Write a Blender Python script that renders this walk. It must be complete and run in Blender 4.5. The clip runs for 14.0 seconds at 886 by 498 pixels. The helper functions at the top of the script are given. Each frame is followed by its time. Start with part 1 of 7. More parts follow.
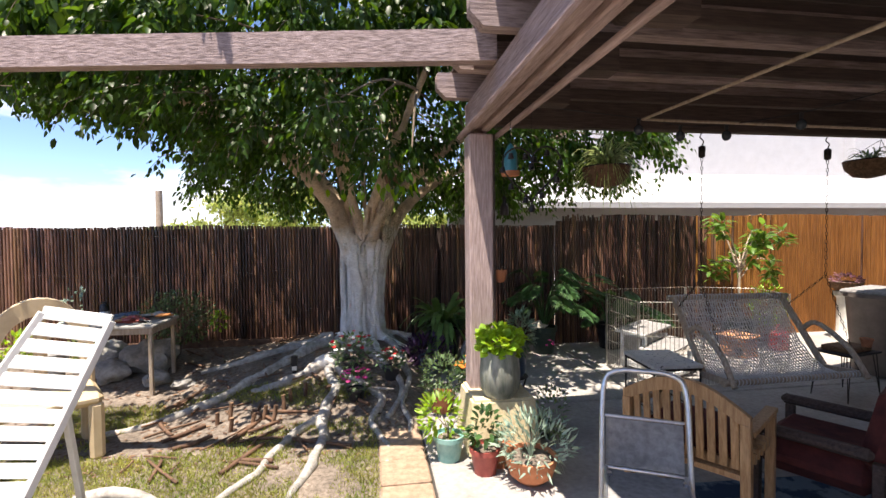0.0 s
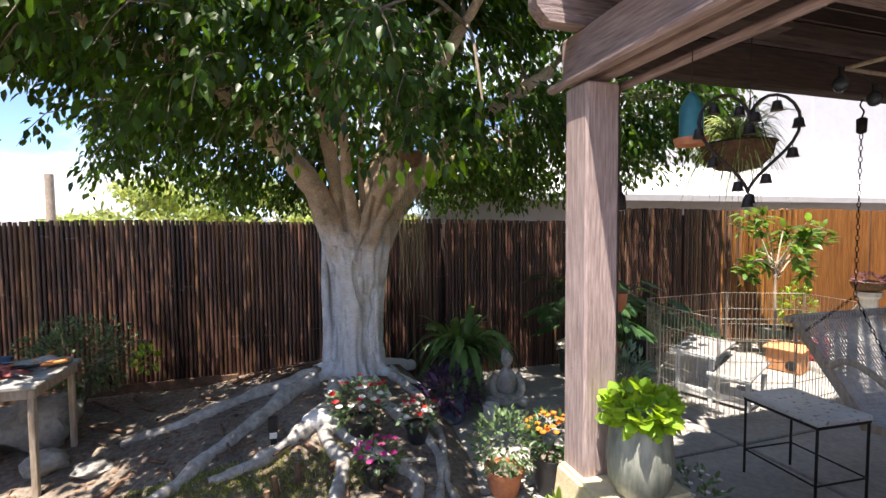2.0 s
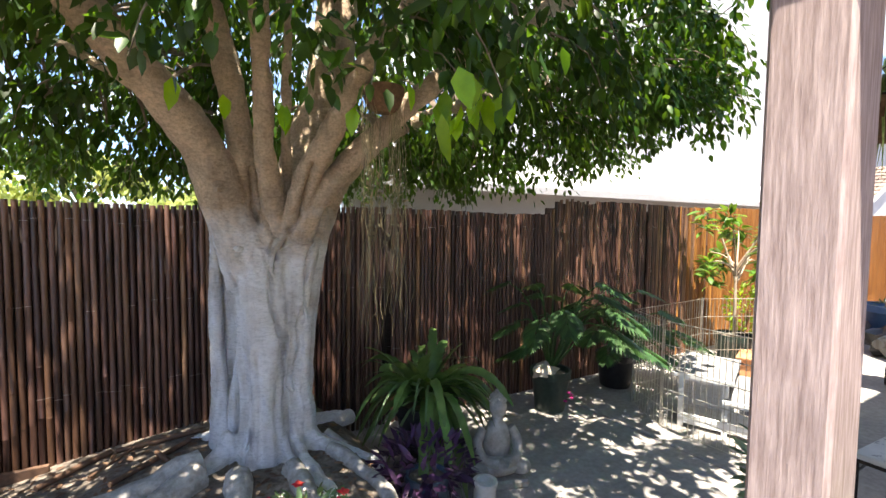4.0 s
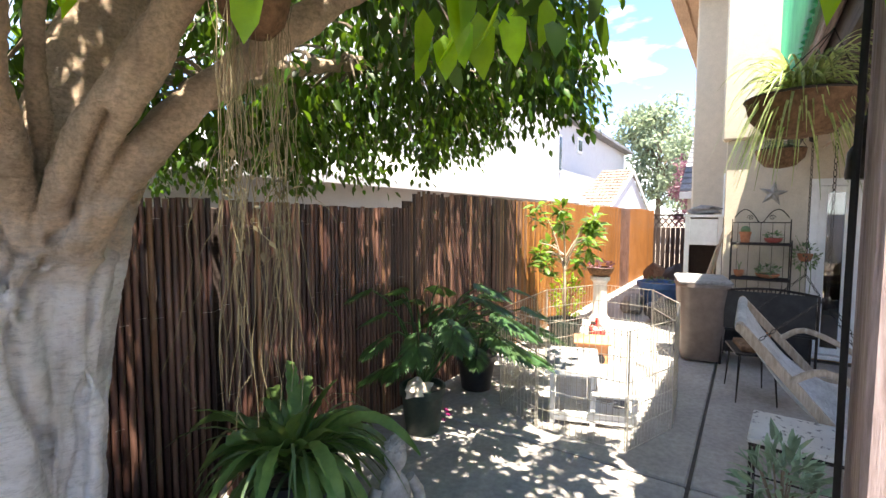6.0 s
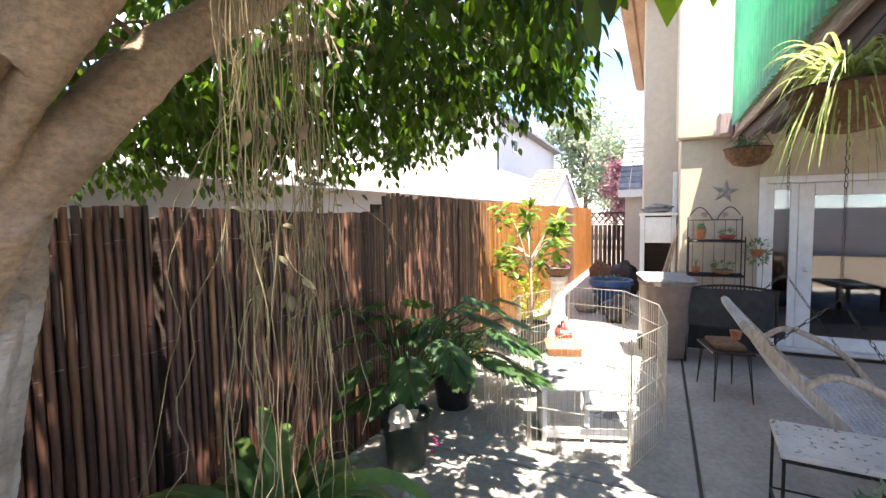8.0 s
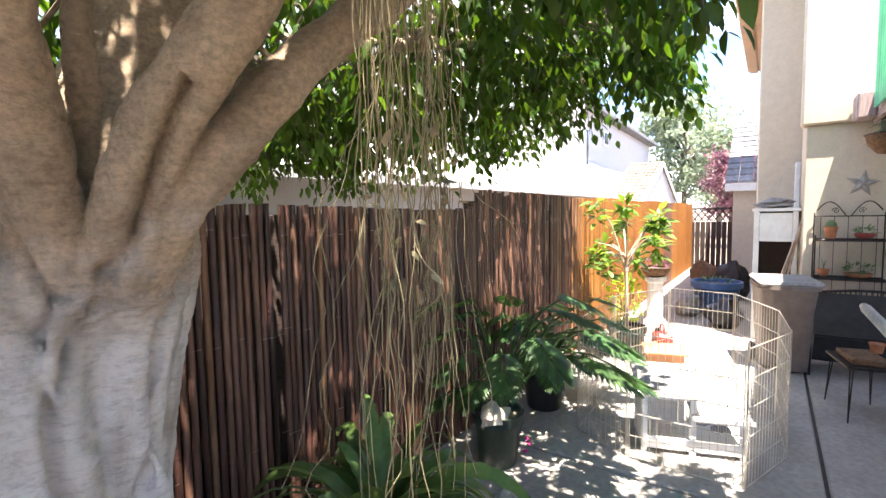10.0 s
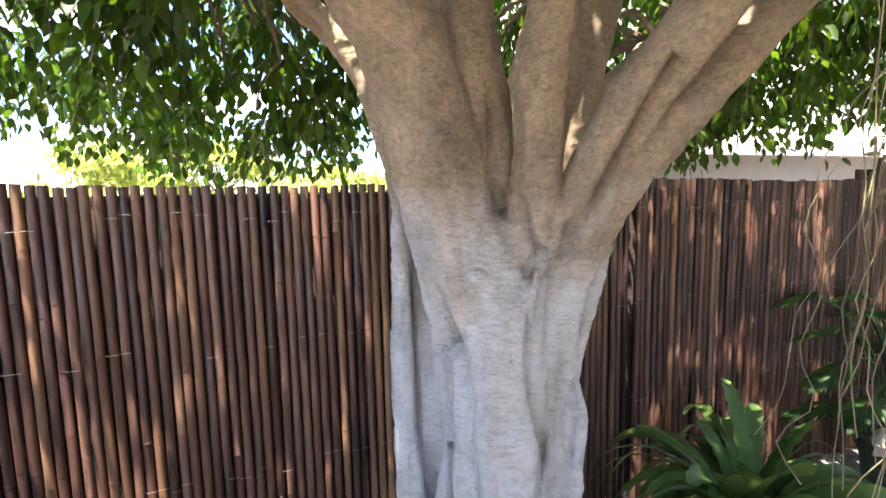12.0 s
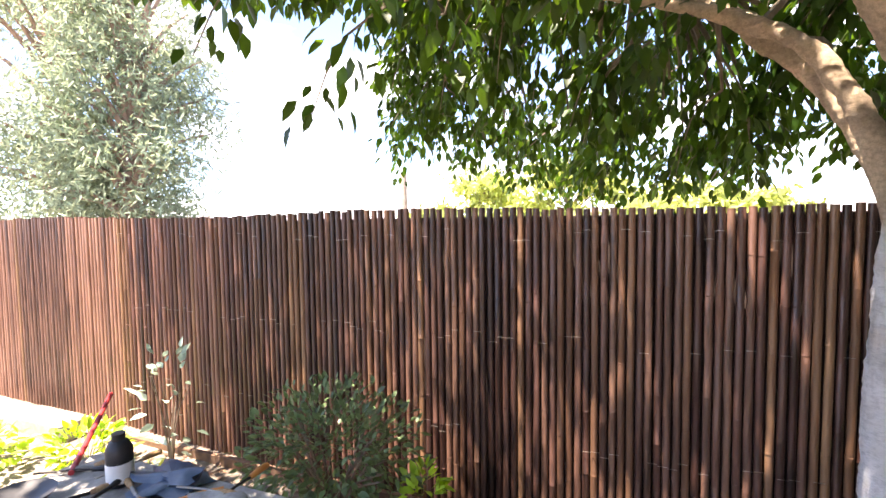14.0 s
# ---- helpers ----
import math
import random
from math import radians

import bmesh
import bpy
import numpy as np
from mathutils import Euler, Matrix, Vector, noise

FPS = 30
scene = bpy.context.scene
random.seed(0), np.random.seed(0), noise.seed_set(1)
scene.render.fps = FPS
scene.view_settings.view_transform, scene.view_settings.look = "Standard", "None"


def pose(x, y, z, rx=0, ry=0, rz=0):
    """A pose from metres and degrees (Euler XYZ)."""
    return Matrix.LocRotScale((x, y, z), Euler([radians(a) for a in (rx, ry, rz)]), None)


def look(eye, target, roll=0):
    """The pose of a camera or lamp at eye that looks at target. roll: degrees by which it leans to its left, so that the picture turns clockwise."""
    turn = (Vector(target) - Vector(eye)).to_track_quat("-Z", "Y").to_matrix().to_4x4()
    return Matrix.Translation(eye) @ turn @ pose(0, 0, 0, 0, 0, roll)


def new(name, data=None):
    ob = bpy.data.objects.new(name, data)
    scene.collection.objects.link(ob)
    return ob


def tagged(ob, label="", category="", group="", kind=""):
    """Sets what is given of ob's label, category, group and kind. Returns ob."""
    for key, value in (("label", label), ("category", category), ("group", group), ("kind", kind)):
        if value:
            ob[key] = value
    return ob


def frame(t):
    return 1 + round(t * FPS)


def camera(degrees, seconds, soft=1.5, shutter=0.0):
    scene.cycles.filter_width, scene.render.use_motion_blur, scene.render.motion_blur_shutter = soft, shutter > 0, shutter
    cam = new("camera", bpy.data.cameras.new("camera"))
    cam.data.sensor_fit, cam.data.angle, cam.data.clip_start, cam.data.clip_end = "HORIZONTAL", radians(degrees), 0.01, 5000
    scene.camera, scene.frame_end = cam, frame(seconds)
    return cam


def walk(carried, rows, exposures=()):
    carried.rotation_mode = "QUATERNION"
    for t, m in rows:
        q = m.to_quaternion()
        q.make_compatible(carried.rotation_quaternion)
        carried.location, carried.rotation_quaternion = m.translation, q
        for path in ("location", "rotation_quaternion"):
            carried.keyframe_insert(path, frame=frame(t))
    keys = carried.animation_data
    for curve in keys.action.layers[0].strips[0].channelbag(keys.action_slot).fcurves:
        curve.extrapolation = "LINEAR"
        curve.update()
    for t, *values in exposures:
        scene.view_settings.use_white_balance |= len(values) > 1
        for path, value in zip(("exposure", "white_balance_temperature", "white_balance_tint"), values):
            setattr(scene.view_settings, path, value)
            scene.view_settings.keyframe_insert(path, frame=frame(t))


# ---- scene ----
cam = camera(88.0, 14.0)
METRES, EYE, TILT, LEAN, TURN = 5.7, 1.6, 0.0, 0.0, -8.7
ROWS = [
    (0.0, 0.0, 0.0, 0.0, -0.01, -1.7, 0.49),
    (0.5, -0.0449, 0.0657, 0.0032, -1.38, -2.15, 0.48),
    (1.0, -0.0826, 0.127, 0.0074, -4.64, -1.77, 0.53),
    (1.5, -0.114, 0.1802, 0.0137, -7.23, -2.16, 0.65),
    (2.0, -0.1442, 0.2476, 0.0145, -8.65, -2.9, 0.44),
    (4.5, -0.2013, 0.5643, 0.006, -29.1, -3.59, -0.76),
    (5.0, -0.2066, 0.6138, 0.005, -35.91, -4.03, -0.77),
    (5.5, -0.2051, 0.64, 0.0066, -42.31, -4.23, -0.54),
    (6.0, -0.1937, 0.6546, 0.0106, -47.52, -4.02, -0.14),
    (6.5, -0.1821, 0.6779, 0.009, -52.48, -3.97, 0.37),
    (7.0, -0.1843, 0.7343, 0.0139, -56.37, -4.06, 0.83),
    (9.5, -0.1764, 0.7532, 0.0174, -51.02, -4.03, 1.33),
    (10.0, -0.1875, 0.7579, 0.0168, -45.73, -4.31, 1.01),
    (10.5, -0.2019, 0.7719, 0.0153, -38.96, -4.86, 0.74),
    (11.0, -0.2178, 0.7858, 0.0131, -30.57, -5.37, 0.82),
    (11.5, -0.2344, 0.7812, 0.0133, -20.54, -5.93, 0.96),
    (12.0, -0.2436, 0.7654, 0.0127, -10.23, -6.23, 1.23),
    (12.5, -0.2525, 0.7492, 0.0135, 0.21, -6.35, 1.33),
    (13.0, -0.2689, 0.7339, 0.0109, 10.02, -5.93, 1.3),
    (13.5, -0.2965, 0.7177, 0.0138, 19.78, -5.02, 1.09),
    (14.0, -0.3062, 0.7021, 0.0154, 29.32, -3.41, 0.73),
]
walk(cam, [(t, pose(0, 0, EYE, TILT, LEAN, TURN) @ pose(METRES * x, METRES * y, METRES * z, 90 + pitch, roll, yaw)) for t, x, y, z, yaw, pitch, roll in ROWS],
     [(0.0, 1.2, 7000, 15), (2.0, 1.45, 6900, 14), (4.5, 2.15, 7000, 11), (7.0, 2.5, 7100, 13), (11.0, 2.8, 7000, 15), (12.5, 2.95, 7100, 12), (14.0, 2.78, 7500, 20)])

# ---- world, sun ----
def build_light():
    w = bpy.data.worlds.new("sky")
    scene.world = w
    w.use_nodes = True
    nt = w.node_tree
    bg = nt.nodes["Background"]
    sky = nt.nodes.new("ShaderNodeTexSky")
    sky.sky_type = "NISHITA"
    sky.sun_disc = False
    sky.sun_elevation, sky.sun_rotation = radians(73), radians(219)
    sky.altitude = 2500
    sky.air_density, sky.dust_density, sky.ozone_density = 0.8, 0.1, 4.0
    # drifting white clouds, thicker towards the horizon
    tc = nt.nodes.new("ShaderNodeTexCoord")
    mp = nt.nodes.new("ShaderNodeMapping")
    mp.inputs["Scale"].default_value = (1.0, 1.0, 3.2)
    no = nt.nodes.new("ShaderNodeTexNoise")
    no.inputs["Scale"].default_value, no.inputs["Detail"].default_value, no.inputs["Roughness"].default_value = 2.6, 7, 0.55
    sep = nt.nodes.new("ShaderNodeSeparateXYZ")
    mr = nt.nodes.new("ShaderNodeMapRange")
    mr.inputs["From Min"].default_value, mr.inputs["From Max"].default_value = 0.0, 0.5
    mr.inputs["To Min"].default_value, mr.inputs["To Max"].default_value = 0.05, -0.02
    ad = nt.nodes.new("ShaderNodeMath")
    ad.operation = "ADD"
    ra = nt.nodes.new("ShaderNodeValToRGB")
    ra.color_ramp.elements[0].position, ra.color_ramp.elements[1].position = 0.50, 0.68
    mx = nt.nodes.new("ShaderNodeMixRGB")
    mx.inputs[2].default_value = (5.2, 5.4, 5.7, 1)
    L = nt.links.new
    L(tc.outputs["Generated"], mp.inputs[0]), L(mp.outputs[0], no.inputs["Vector"]), L(tc.outputs["Generated"], sep.inputs[0])
    L(sep.outputs[2], mr.inputs[0]), L(no.outputs["Fac"], ad.inputs[0]), L(mr.outputs[0], ad.inputs[1]), L(ad.outputs[0], ra.inputs[0])
    L(ra.outputs[0], mx.inputs[0]), L(sky.outputs[0], mx.inputs[1]), L(mx.outputs[0], bg.inputs[0])
    bg.inputs[1].default_value = 0.14
    s = bpy.data.lights.new("sun", "SUN")
    s.energy, s.angle, s.color = 5.0, radians(0.5), (1, 0.95, 0.86)
    ob = new("sun", s)
    ob.matrix_world = look((-0.45, -0.55, 2.5), (0, 0, 0))


build_light()


# ---- materials ----
def pm(name, c1, c2, scale=8.0, stretch=(1, 1, 1), rough=0.7, bump=0.25, metal=0.0, rnd=0.0, isl=0.0, stain=0.25, transl=0.0, lo=0.35, hi=0.65, spec=0.4, space="world"):
    m = bpy.data.materials.new(name)
    m.use_nodes = True
    nt = m.node_tree
    p = nt.nodes["Principled BSDF"]
    N, L = nt.nodes.new, nt.links.new
    if space == "world":
        src = N("ShaderNodeNewGeometry").outputs["Position"]
    else:
        src = N("ShaderNodeTexCoord").outputs["Object"]
    mp = N("ShaderNodeMapping")
    mp.inputs["Scale"].default_value = stretch
    L(src, mp.inputs[0])
    n1, n2 = N("ShaderNodeTexNoise"), N("ShaderNodeTexNoise")
    n1.inputs["Scale"].default_value, n1.inputs["Detail"].default_value, n1.inputs["Roughness"].default_value = scale, 6, 0.65
    n2.inputs["Scale"].default_value, n2.inputs["Detail"].default_value = max(scale / 9, 0.7), 4
    L(mp.outputs[0], n1.inputs["Vector"]), L(src, n2.inputs["Vector"])
    r1 = N("ShaderNodeValToRGB")
    r1.color_ramp.elements[0].position, r1.color_ramp.elements[1].position = lo, hi
    r1.color_ramp.elements[0].color, r1.color_ramp.elements[1].color = (*c1, 1), (*c2, 1)
    L(n1.outputs["Fac"], r1.inputs[0])
    st = N("ShaderNodeMapRange")
    st.inputs["From Min"].default_value, st.inputs["From Max"].default_value = 0.3, 0.7
    st.inputs["To Min"].default_value, st.inputs["To Max"].default_value = 1 - stain, 1 + stain * 0.4
    L(n2.outputs["Fac"], st.inputs[0])
    hsv = N("ShaderNodeHueSaturation")
    L(r1.outputs[0], hsv.inputs["Color"])
    val = st.outputs[0]
    if rnd or isl:
        if isl:
            rv, amount = N("ShaderNodeNewGeometry").outputs["Random Per Island"], isl
        else:
            rv, amount = N("ShaderNodeObjectInfo").outputs["Random"], rnd
        k = N("ShaderNodeMapRange")
        k.inputs["To Min"].default_value, k.inputs["To Max"].default_value = 1 - amount, 1 + amount * 0.7
        L(rv, k.inputs[0])
        mu = N("ShaderNodeMath")
        mu.operation = "MULTIPLY"
        L(val, mu.inputs[0]), L(k.outputs[0], mu.inputs[1])
        val = mu.outputs[0]
        hk = N("ShaderNodeMapRange")
        hk.inputs["To Min"].default_value, hk.inputs["To Max"].default_value = 0.5 - amount * 0.018, 0.5 + amount * 0.018
        L(rv, hk.inputs[0]), L(hk.outputs[0], hsv.inputs["Hue"])
    L(val, hsv.inputs["Value"])
    L(hsv.outputs[0], p.inputs["Base Color"])
    p.inputs["Roughness"].default_value, p.inputs["Metallic"].default_value = rough, metal
    p.inputs["Specular IOR Level"].default_value = spec
    if bump:
        b = N("ShaderNodeBump")
        b.inputs["Strength"].default_value, b.inputs["Distance"].default_value = bump, 0.01
        L(n1.outputs["Fac"], b.inputs["Height"]), L(b.outputs[0], p.inputs["Normal"])
    if transl:
        tr, mix = N("ShaderNodeBsdfTranslucent"), N("ShaderNodeMixShader")
        hs2 = N("ShaderNodeHueSaturation")
        hs2.inputs["Hue"].default_value, hs2.inputs["Value"].default_value, hs2.inputs["Saturation"].default_value = 0.47, 2.9, 1.1
        L(hsv.outputs[0], hs2.inputs["Color"]), L(hs2.outputs[0], tr.inputs[0])
        mix.inputs[0].default_value = transl
        L(p.outputs[0], mix.inputs[1]), L(tr.outputs[0], mix.inputs[2]), L(mix.outputs[0], nt.nodes["Material Output"].inputs[0])
    return m


M_SOIL = pm("soil", (0.12, 0.095, 0.075), (0.29, 0.24, 0.195), 30, bump=0.7, rough=0.95, stain=0.4)
M_CONC = pm("concrete", (0.31, 0.29, 0.272), (0.42, 0.394, 0.368), 22, bump=0.15, rough=0.85, stain=0.2)
M_JOINT = pm("joint", (0.05, 0.045, 0.04), (0.09, 0.08, 0.07), 40)
M_PATH = pm("earth_path", (0.28, 0.19, 0.13), (0.42, 0.31, 0.22), 20, bump=0.4, rough=0.95)
M_BAM = pm("dark_bamboo", (0.042, 0.021, 0.016), (0.20, 0.098, 0.073), 3.0, (9, 9, 0.9), rough=0.40, bump=0.1, rnd=0.75, stain=0.35, spec=0.5)
M_BAM_T = pm("tan_bamboo", (0.13, 0.064, 0.040), (0.26, 0.14, 0.082), 3.0, (9, 9, 0.9), rough=0.4, bump=0.1, rnd=0.5, stain=0.35)
# lighter bamboo for sunlit stretches: natural tone plus sunlight in the colour
M_BAM_O = pm("sunlit_orange_bamboo", (0.21, 0.082, 0.024), (0.39, 0.165, 0.048), 3.0, (9, 9, 0.9), rough=0.42, bump=0.1, rnd=0.4, stain=0.3)
M_BAM_R = pm("sunlit_reddish_bamboo", (0.14, 0.066, 0.048), (0.28, 0.145, 0.105), 3.0, (9, 9, 0.9), rough=0.42, bump=0.1, rnd=0.5, stain=0.3)
M_WIRE = pm("tie_wire", (0.4, 0.38, 0.35), (0.55, 0.52, 0.5), 20, metal=0.8, rough=0.35, bump=0)
# one mauve timber: post copy lightened for sun, beam and rafter copies darker
M_MAUVE_LIT = pm("mauve_timber_lit", (0.33, 0.24, 0.228), (0.60, 0.47, 0.45), 6, (14, 14, 1.0), rough=0.85, bump=0.5, stain=0.3)
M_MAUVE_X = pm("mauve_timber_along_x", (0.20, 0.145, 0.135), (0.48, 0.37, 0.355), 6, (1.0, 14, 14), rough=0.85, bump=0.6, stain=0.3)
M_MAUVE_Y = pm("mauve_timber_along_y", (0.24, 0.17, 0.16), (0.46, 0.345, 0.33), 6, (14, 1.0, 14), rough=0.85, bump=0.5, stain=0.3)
# dark wood; also stands in for shade in the room, roof and fence gaps
M_DARKWOOD_SHADE = pm("dark_wood_and_shade", (0.045, 0.03, 0.026), (0.10, 0.07, 0.06), 6, (1, 14, 14), rough=0.8, stain=0.3)
M_STUCCO = pm("cream_stucco", (0.53, 0.455, 0.35), (0.62, 0.54, 0.425), 90, bump=0.3, rough=0.95, stain=0.08)
M_STUCCO_W = pm("white_stucco", (0.50, 0.495, 0.51), (0.58, 0.575, 0.59), 40, bump=0.4, rough=0.95, stain=0.06)
M_PLINTH = pm("yellow_stucco", (0.66, 0.55, 0.33), (0.76, 0.66, 0.44), 50, bump=0.5, rough=0.95, stain=0.1)
M_WHITE = pm("white_paint", (0.74, 0.74, 0.72), (0.84, 0.84, 0.82), 14, rough=0.5, bump=0.08, stain=0.1)
M_TRIM = pm("door_paint", (0.72, 0.72, 0.70), (0.82, 0.82, 0.80), 10, rough=0.4, bump=0.05, stain=0.06)
M_LEAF = pm("ficus_leaf", (0.019, 0.054, 0.008), (0.046, 0.104, 0.014), 5, rough=0.42, bump=0.05, isl=0.5, stain=0.25, transl=0.36, spec=0.35)
M_GLEAF = pm("garden_leaf", (0.026, 0.072, 0.022), (0.055, 0.125, 0.036), 9, rough=0.4, bump=0.05, isl=0.45, stain=0.2, transl=0.25, spec=0.5)
M_LIME = pm("lime_leaf", (0.16, 0.30, 0.03), (0.30, 0.46, 0.06), 9, rough=0.45, bump=0.05, isl=0.35, transl=0.3)
M_LEMON = pm("lemon_leaf", (0.055, 0.13, 0.022), (0.13, 0.23, 0.045), 9, rough=0.35, bump=0.05, isl=0.5, transl=0.3)
M_SAGE = pm("sage_leaf", (0.11, 0.19, 0.12), (0.26, 0.36, 0.25), 9, rough=0.55, bump=0.05, isl=0.45, transl=0.15)
M_PAD = pm("cactus_pad", (0.065, 0.135, 0.035), (0.135, 0.23, 0.065), 9, rough=0.4, bump=0.05, isl=0.45, transl=0.2)
M_YOUNG = pm("young_fig_leaf", (0.10, 0.22, 0.016), (0.18, 0.34, 0.028), 7, rough=0.4, bump=0.05, isl=0.35, transl=0.55)
M_SILVER = pm("silver_leaf", (0.22, 0.32, 0.25), (0.40, 0.50, 0.40), 9, rough=0.6, bump=0.05, isl=0.3, transl=0.15)
M_DLEAF = pm("dusky_leaf", (0.075, 0.13, 0.055), (0.15, 0.23, 0.10), 9, rough=0.45, bump=0.05, isl=0.45, transl=0.2)
M_PURPLE = pm("purple_leaf", (0.035, 0.015, 0.045), (0.08, 0.035, 0.09), 9, rough=0.4, bump=0.05, isl=0.4, transl=0.1)
M_STRIPE = pm("spider_leaf", (0.14, 0.24, 0.07), (0.42, 0.48, 0.22), 30, (1, 1, 1), rough=0.4, bump=0.05, isl=0.5, transl=0.25)
M_FARLEAF = pm("far_leaf", (0.20, 0.26, 0.07), (0.34, 0.40, 0.13), 2, rough=0.7, bump=0, isl=0.3, transl=0.3)
M_EUC = pm("grey_green_leaf", (0.16, 0.21, 0.13), (0.28, 0.34, 0.24), 2, rough=0.6, bump=0, isl=0.4, transl=0.25)
M_PLUM = pm("plum_leaf", (0.14, 0.06, 0.08), (0.26, 0.13, 0.15), 2, rough=0.6, bump=0, isl=0.4, transl=0.2)
M_GRASS = pm("grass", (0.13, 0.18, 0.03), (0.30, 0.31, 0.08), 3, rough=0.6, bump=0, isl=0.5, transl=0.3)
M_ROOT = pm("root_bark", (0.27, 0.25, 0.225), (0.52, 0.495, 0.46), 22, (1, 1, 1), rough=0.9, bump=0.5, stain=0.35)
M_STICK = pm("debris", (0.10, 0.055, 0.035), (0.26, 0.15, 0.09), 12, rough=0.8, rnd=0.5, isl=0.5)
M_VINE = pm("dry_vine", (0.17, 0.138, 0.08), (0.36, 0.30, 0.175), 10, rough=0.8, isl=0.55, bump=0.1)
M_TWIG = pm("twig", (0.13, 0.10, 0.07), (0.26, 0.21, 0.16), 20, rough=0.9)
M_PINKBARK = pm("pink_bark", (0.24, 0.15, 0.11), (0.42, 0.30, 0.24), 5, rough=0.9)
M_BLACK = pm("black_plastic", (0.012, 0.012, 0.014), (0.03, 0.03, 0.033), 10, rough=0.45, bump=0.05)
M_IRON = pm("black_iron", (0.018, 0.016, 0.016), (0.05, 0.04, 0.035), 30, rough=0.5, metal=0.5, bump=0.2)
M_STEEL = pm("galvanised_wire", (0.50, 0.47, 0.40), (0.68, 0.64, 0.56), 30, rough=0.35, metal=0.7, bump=0.05)
M_ALU = pm("brushed_aluminium", (0.62, 0.63, 0.65), (0.74, 0.75, 0.77), 40, rough=0.3, metal=0.9, bump=0.05)
M_GPOT = pm("dark_green_pot", (0.018, 0.035, 0.028), (0.04, 0.065, 0.05), 14, rough=0.5, bump=0.05)
M_TERRA = pm("terracotta", (0.42, 0.15, 0.07), (0.58, 0.24, 0.12), 18, rough=0.85, bump=0.15, stain=0.35)
M_RED = pm("red_plastic", (0.42, 0.03, 0.03), (0.55, 0.05, 0.05), 9, rough=0.4, bump=0.05)
M_REDPOT = pm("maroon_pot", (0.30, 0.06, 0.05), (0.42, 0.10, 0.08), 14, rough=0.5, bump=0.1)
M_TEAL = pm("teal_glaze", (0.16, 0.38, 0.36), (0.30, 0.52, 0.48), 12, rough=0.3, bump=0.05, stain=0.3)
M_BLUEPOT = pm("slate_blue_glaze", (0.05, 0.08, 0.13), (0.10, 0.15, 0.22), 12, rough=0.3, bump=0.05)
M_BLUE = pm("blue_tub", (0.05, 0.13, 0.30), (0.08, 0.18, 0.38), 8, rough=0.45, bump=0.05)
M_GREYPOT = pm("weathered_green_grey_glaze", (0.14, 0.17, 0.14), (0.42, 0.43, 0.38), 16, (1, 1, 0.25), rough=0.6, bump=0.3, stain=0.4)
M_STONE = pm("grey_stone", (0.26, 0.25, 0.23), (0.46, 0.44, 0.41), 16, rough=0.9, bump=0.5, stain=0.35)
M_WSTONE = pm("white_stone", (0.62, 0.60, 0.56), (0.78, 0.76, 0.72), 12, rough=0.8, bump=0.3)
M_TEAK = pm("teak", (0.30, 0.16, 0.07), (0.52, 0.32, 0.16), 8, (8, 8, 1), rough=0.6, bump=0.15, stain=0.25)
M_PALEWOOD = pm("weathered_pale_wood", (0.34, 0.26, 0.19), (0.56, 0.46, 0.36), 9, (6, 6, 1), rough=0.75, bump=0.3, stain=0.3)
M_ROPE = pm("cotton_rope", (0.52, 0.51, 0.50), (0.70, 0.69, 0.67), 40, rough=0.95, bump=0.4)
M_TAUPE = pm("taupe_bin_plastic", (0.15, 0.12, 0.105), (0.20, 0.165, 0.145), 10, rough=0.5, bump=0.08)
M_COIR = pm("coir", (0.10, 0.055, 0.03), (0.22, 0.13, 0.075), 35, rough=1, bump=0.9)
M_BEIGE = pm("beige_plastic", (0.55, 0.42, 0.26), (0.66, 0.52, 0.34), 6, rough=0.5, bump=0.1)
M_RUG = pm("blue_rug", (0.03, 0.06, 0.11), (0.16, 0.22, 0.28), 3.5, rough=1, bump=0.3, lo=0.47, hi=0.53)
M_FABRIC = pm("maroon_cloth", (0.07, 0.018, 0.018), (0.14, 0.035, 0.03), 10, rough=1, bump=0.3)
M_GREYROOF = pm("grey_felt", (0.22, 0.21, 0.21), (0.34, 0.33, 0.32), 30, rough=0.95, bump=0.4)
M_CARD = pm("beige_board", (0.60, 0.52, 0.42), (0.72, 0.64, 0.54), 6, rough=0.9, bump=0.1)
M_ORANGE = pm("orange_wood", (0.50, 0.22, 0.10), (0.64, 0.32, 0.16), 10, rough=0.7, bump=0.2)
M_TERRAZZO = pm("terrazzo", (0.16, 0.15, 0.15), (0.68, 0.66, 0.62), 26, rough=0.5, bump=0.02, lo=0.36, hi=0.42)
M_GREEN = pm("green_corrugated_sheet", (0.10, 0.42, 0.30), (0.16, 0.52, 0.38), 4, rough=0.45, bump=0.05, transl=0.3)
M_TILE = pm("tan_roof_tile", (0.24, 0.175, 0.14), (0.34, 0.265, 0.215), 9, rough=0.9, bump=0.3, isl=0.3)
M_SLATE = pm("grey_roof_tile", (0.16, 0.17, 0.19), (0.28, 0.29, 0.32), 9, rough=0.8, bump=0.3, isl=0.3)
M_EAVE = pm("brown_soffit", (0.32, 0.20, 0.12), (0.46, 0.31, 0.20), 8, (1, 10, 10), rough=0.8)
M_GLASSDARK = pm("far_window", (0.03, 0.04, 0.05), (0.06, 0.07, 0.09), 3, rough=0.15, bump=0)
# pale mauve carries the haze of distance in the colour
M_HILL = pm("far_hill", (0.34, 0.30, 0.36), (0.46, 0.42, 0.46), 0.02, rough=1, bump=0)
M_PINK = pm("pink_petal", (0.55, 0.04, 0.22), (0.75, 0.12, 0.36), 30, rough=0.6, isl=0.3, transl=0.2, bump=0)
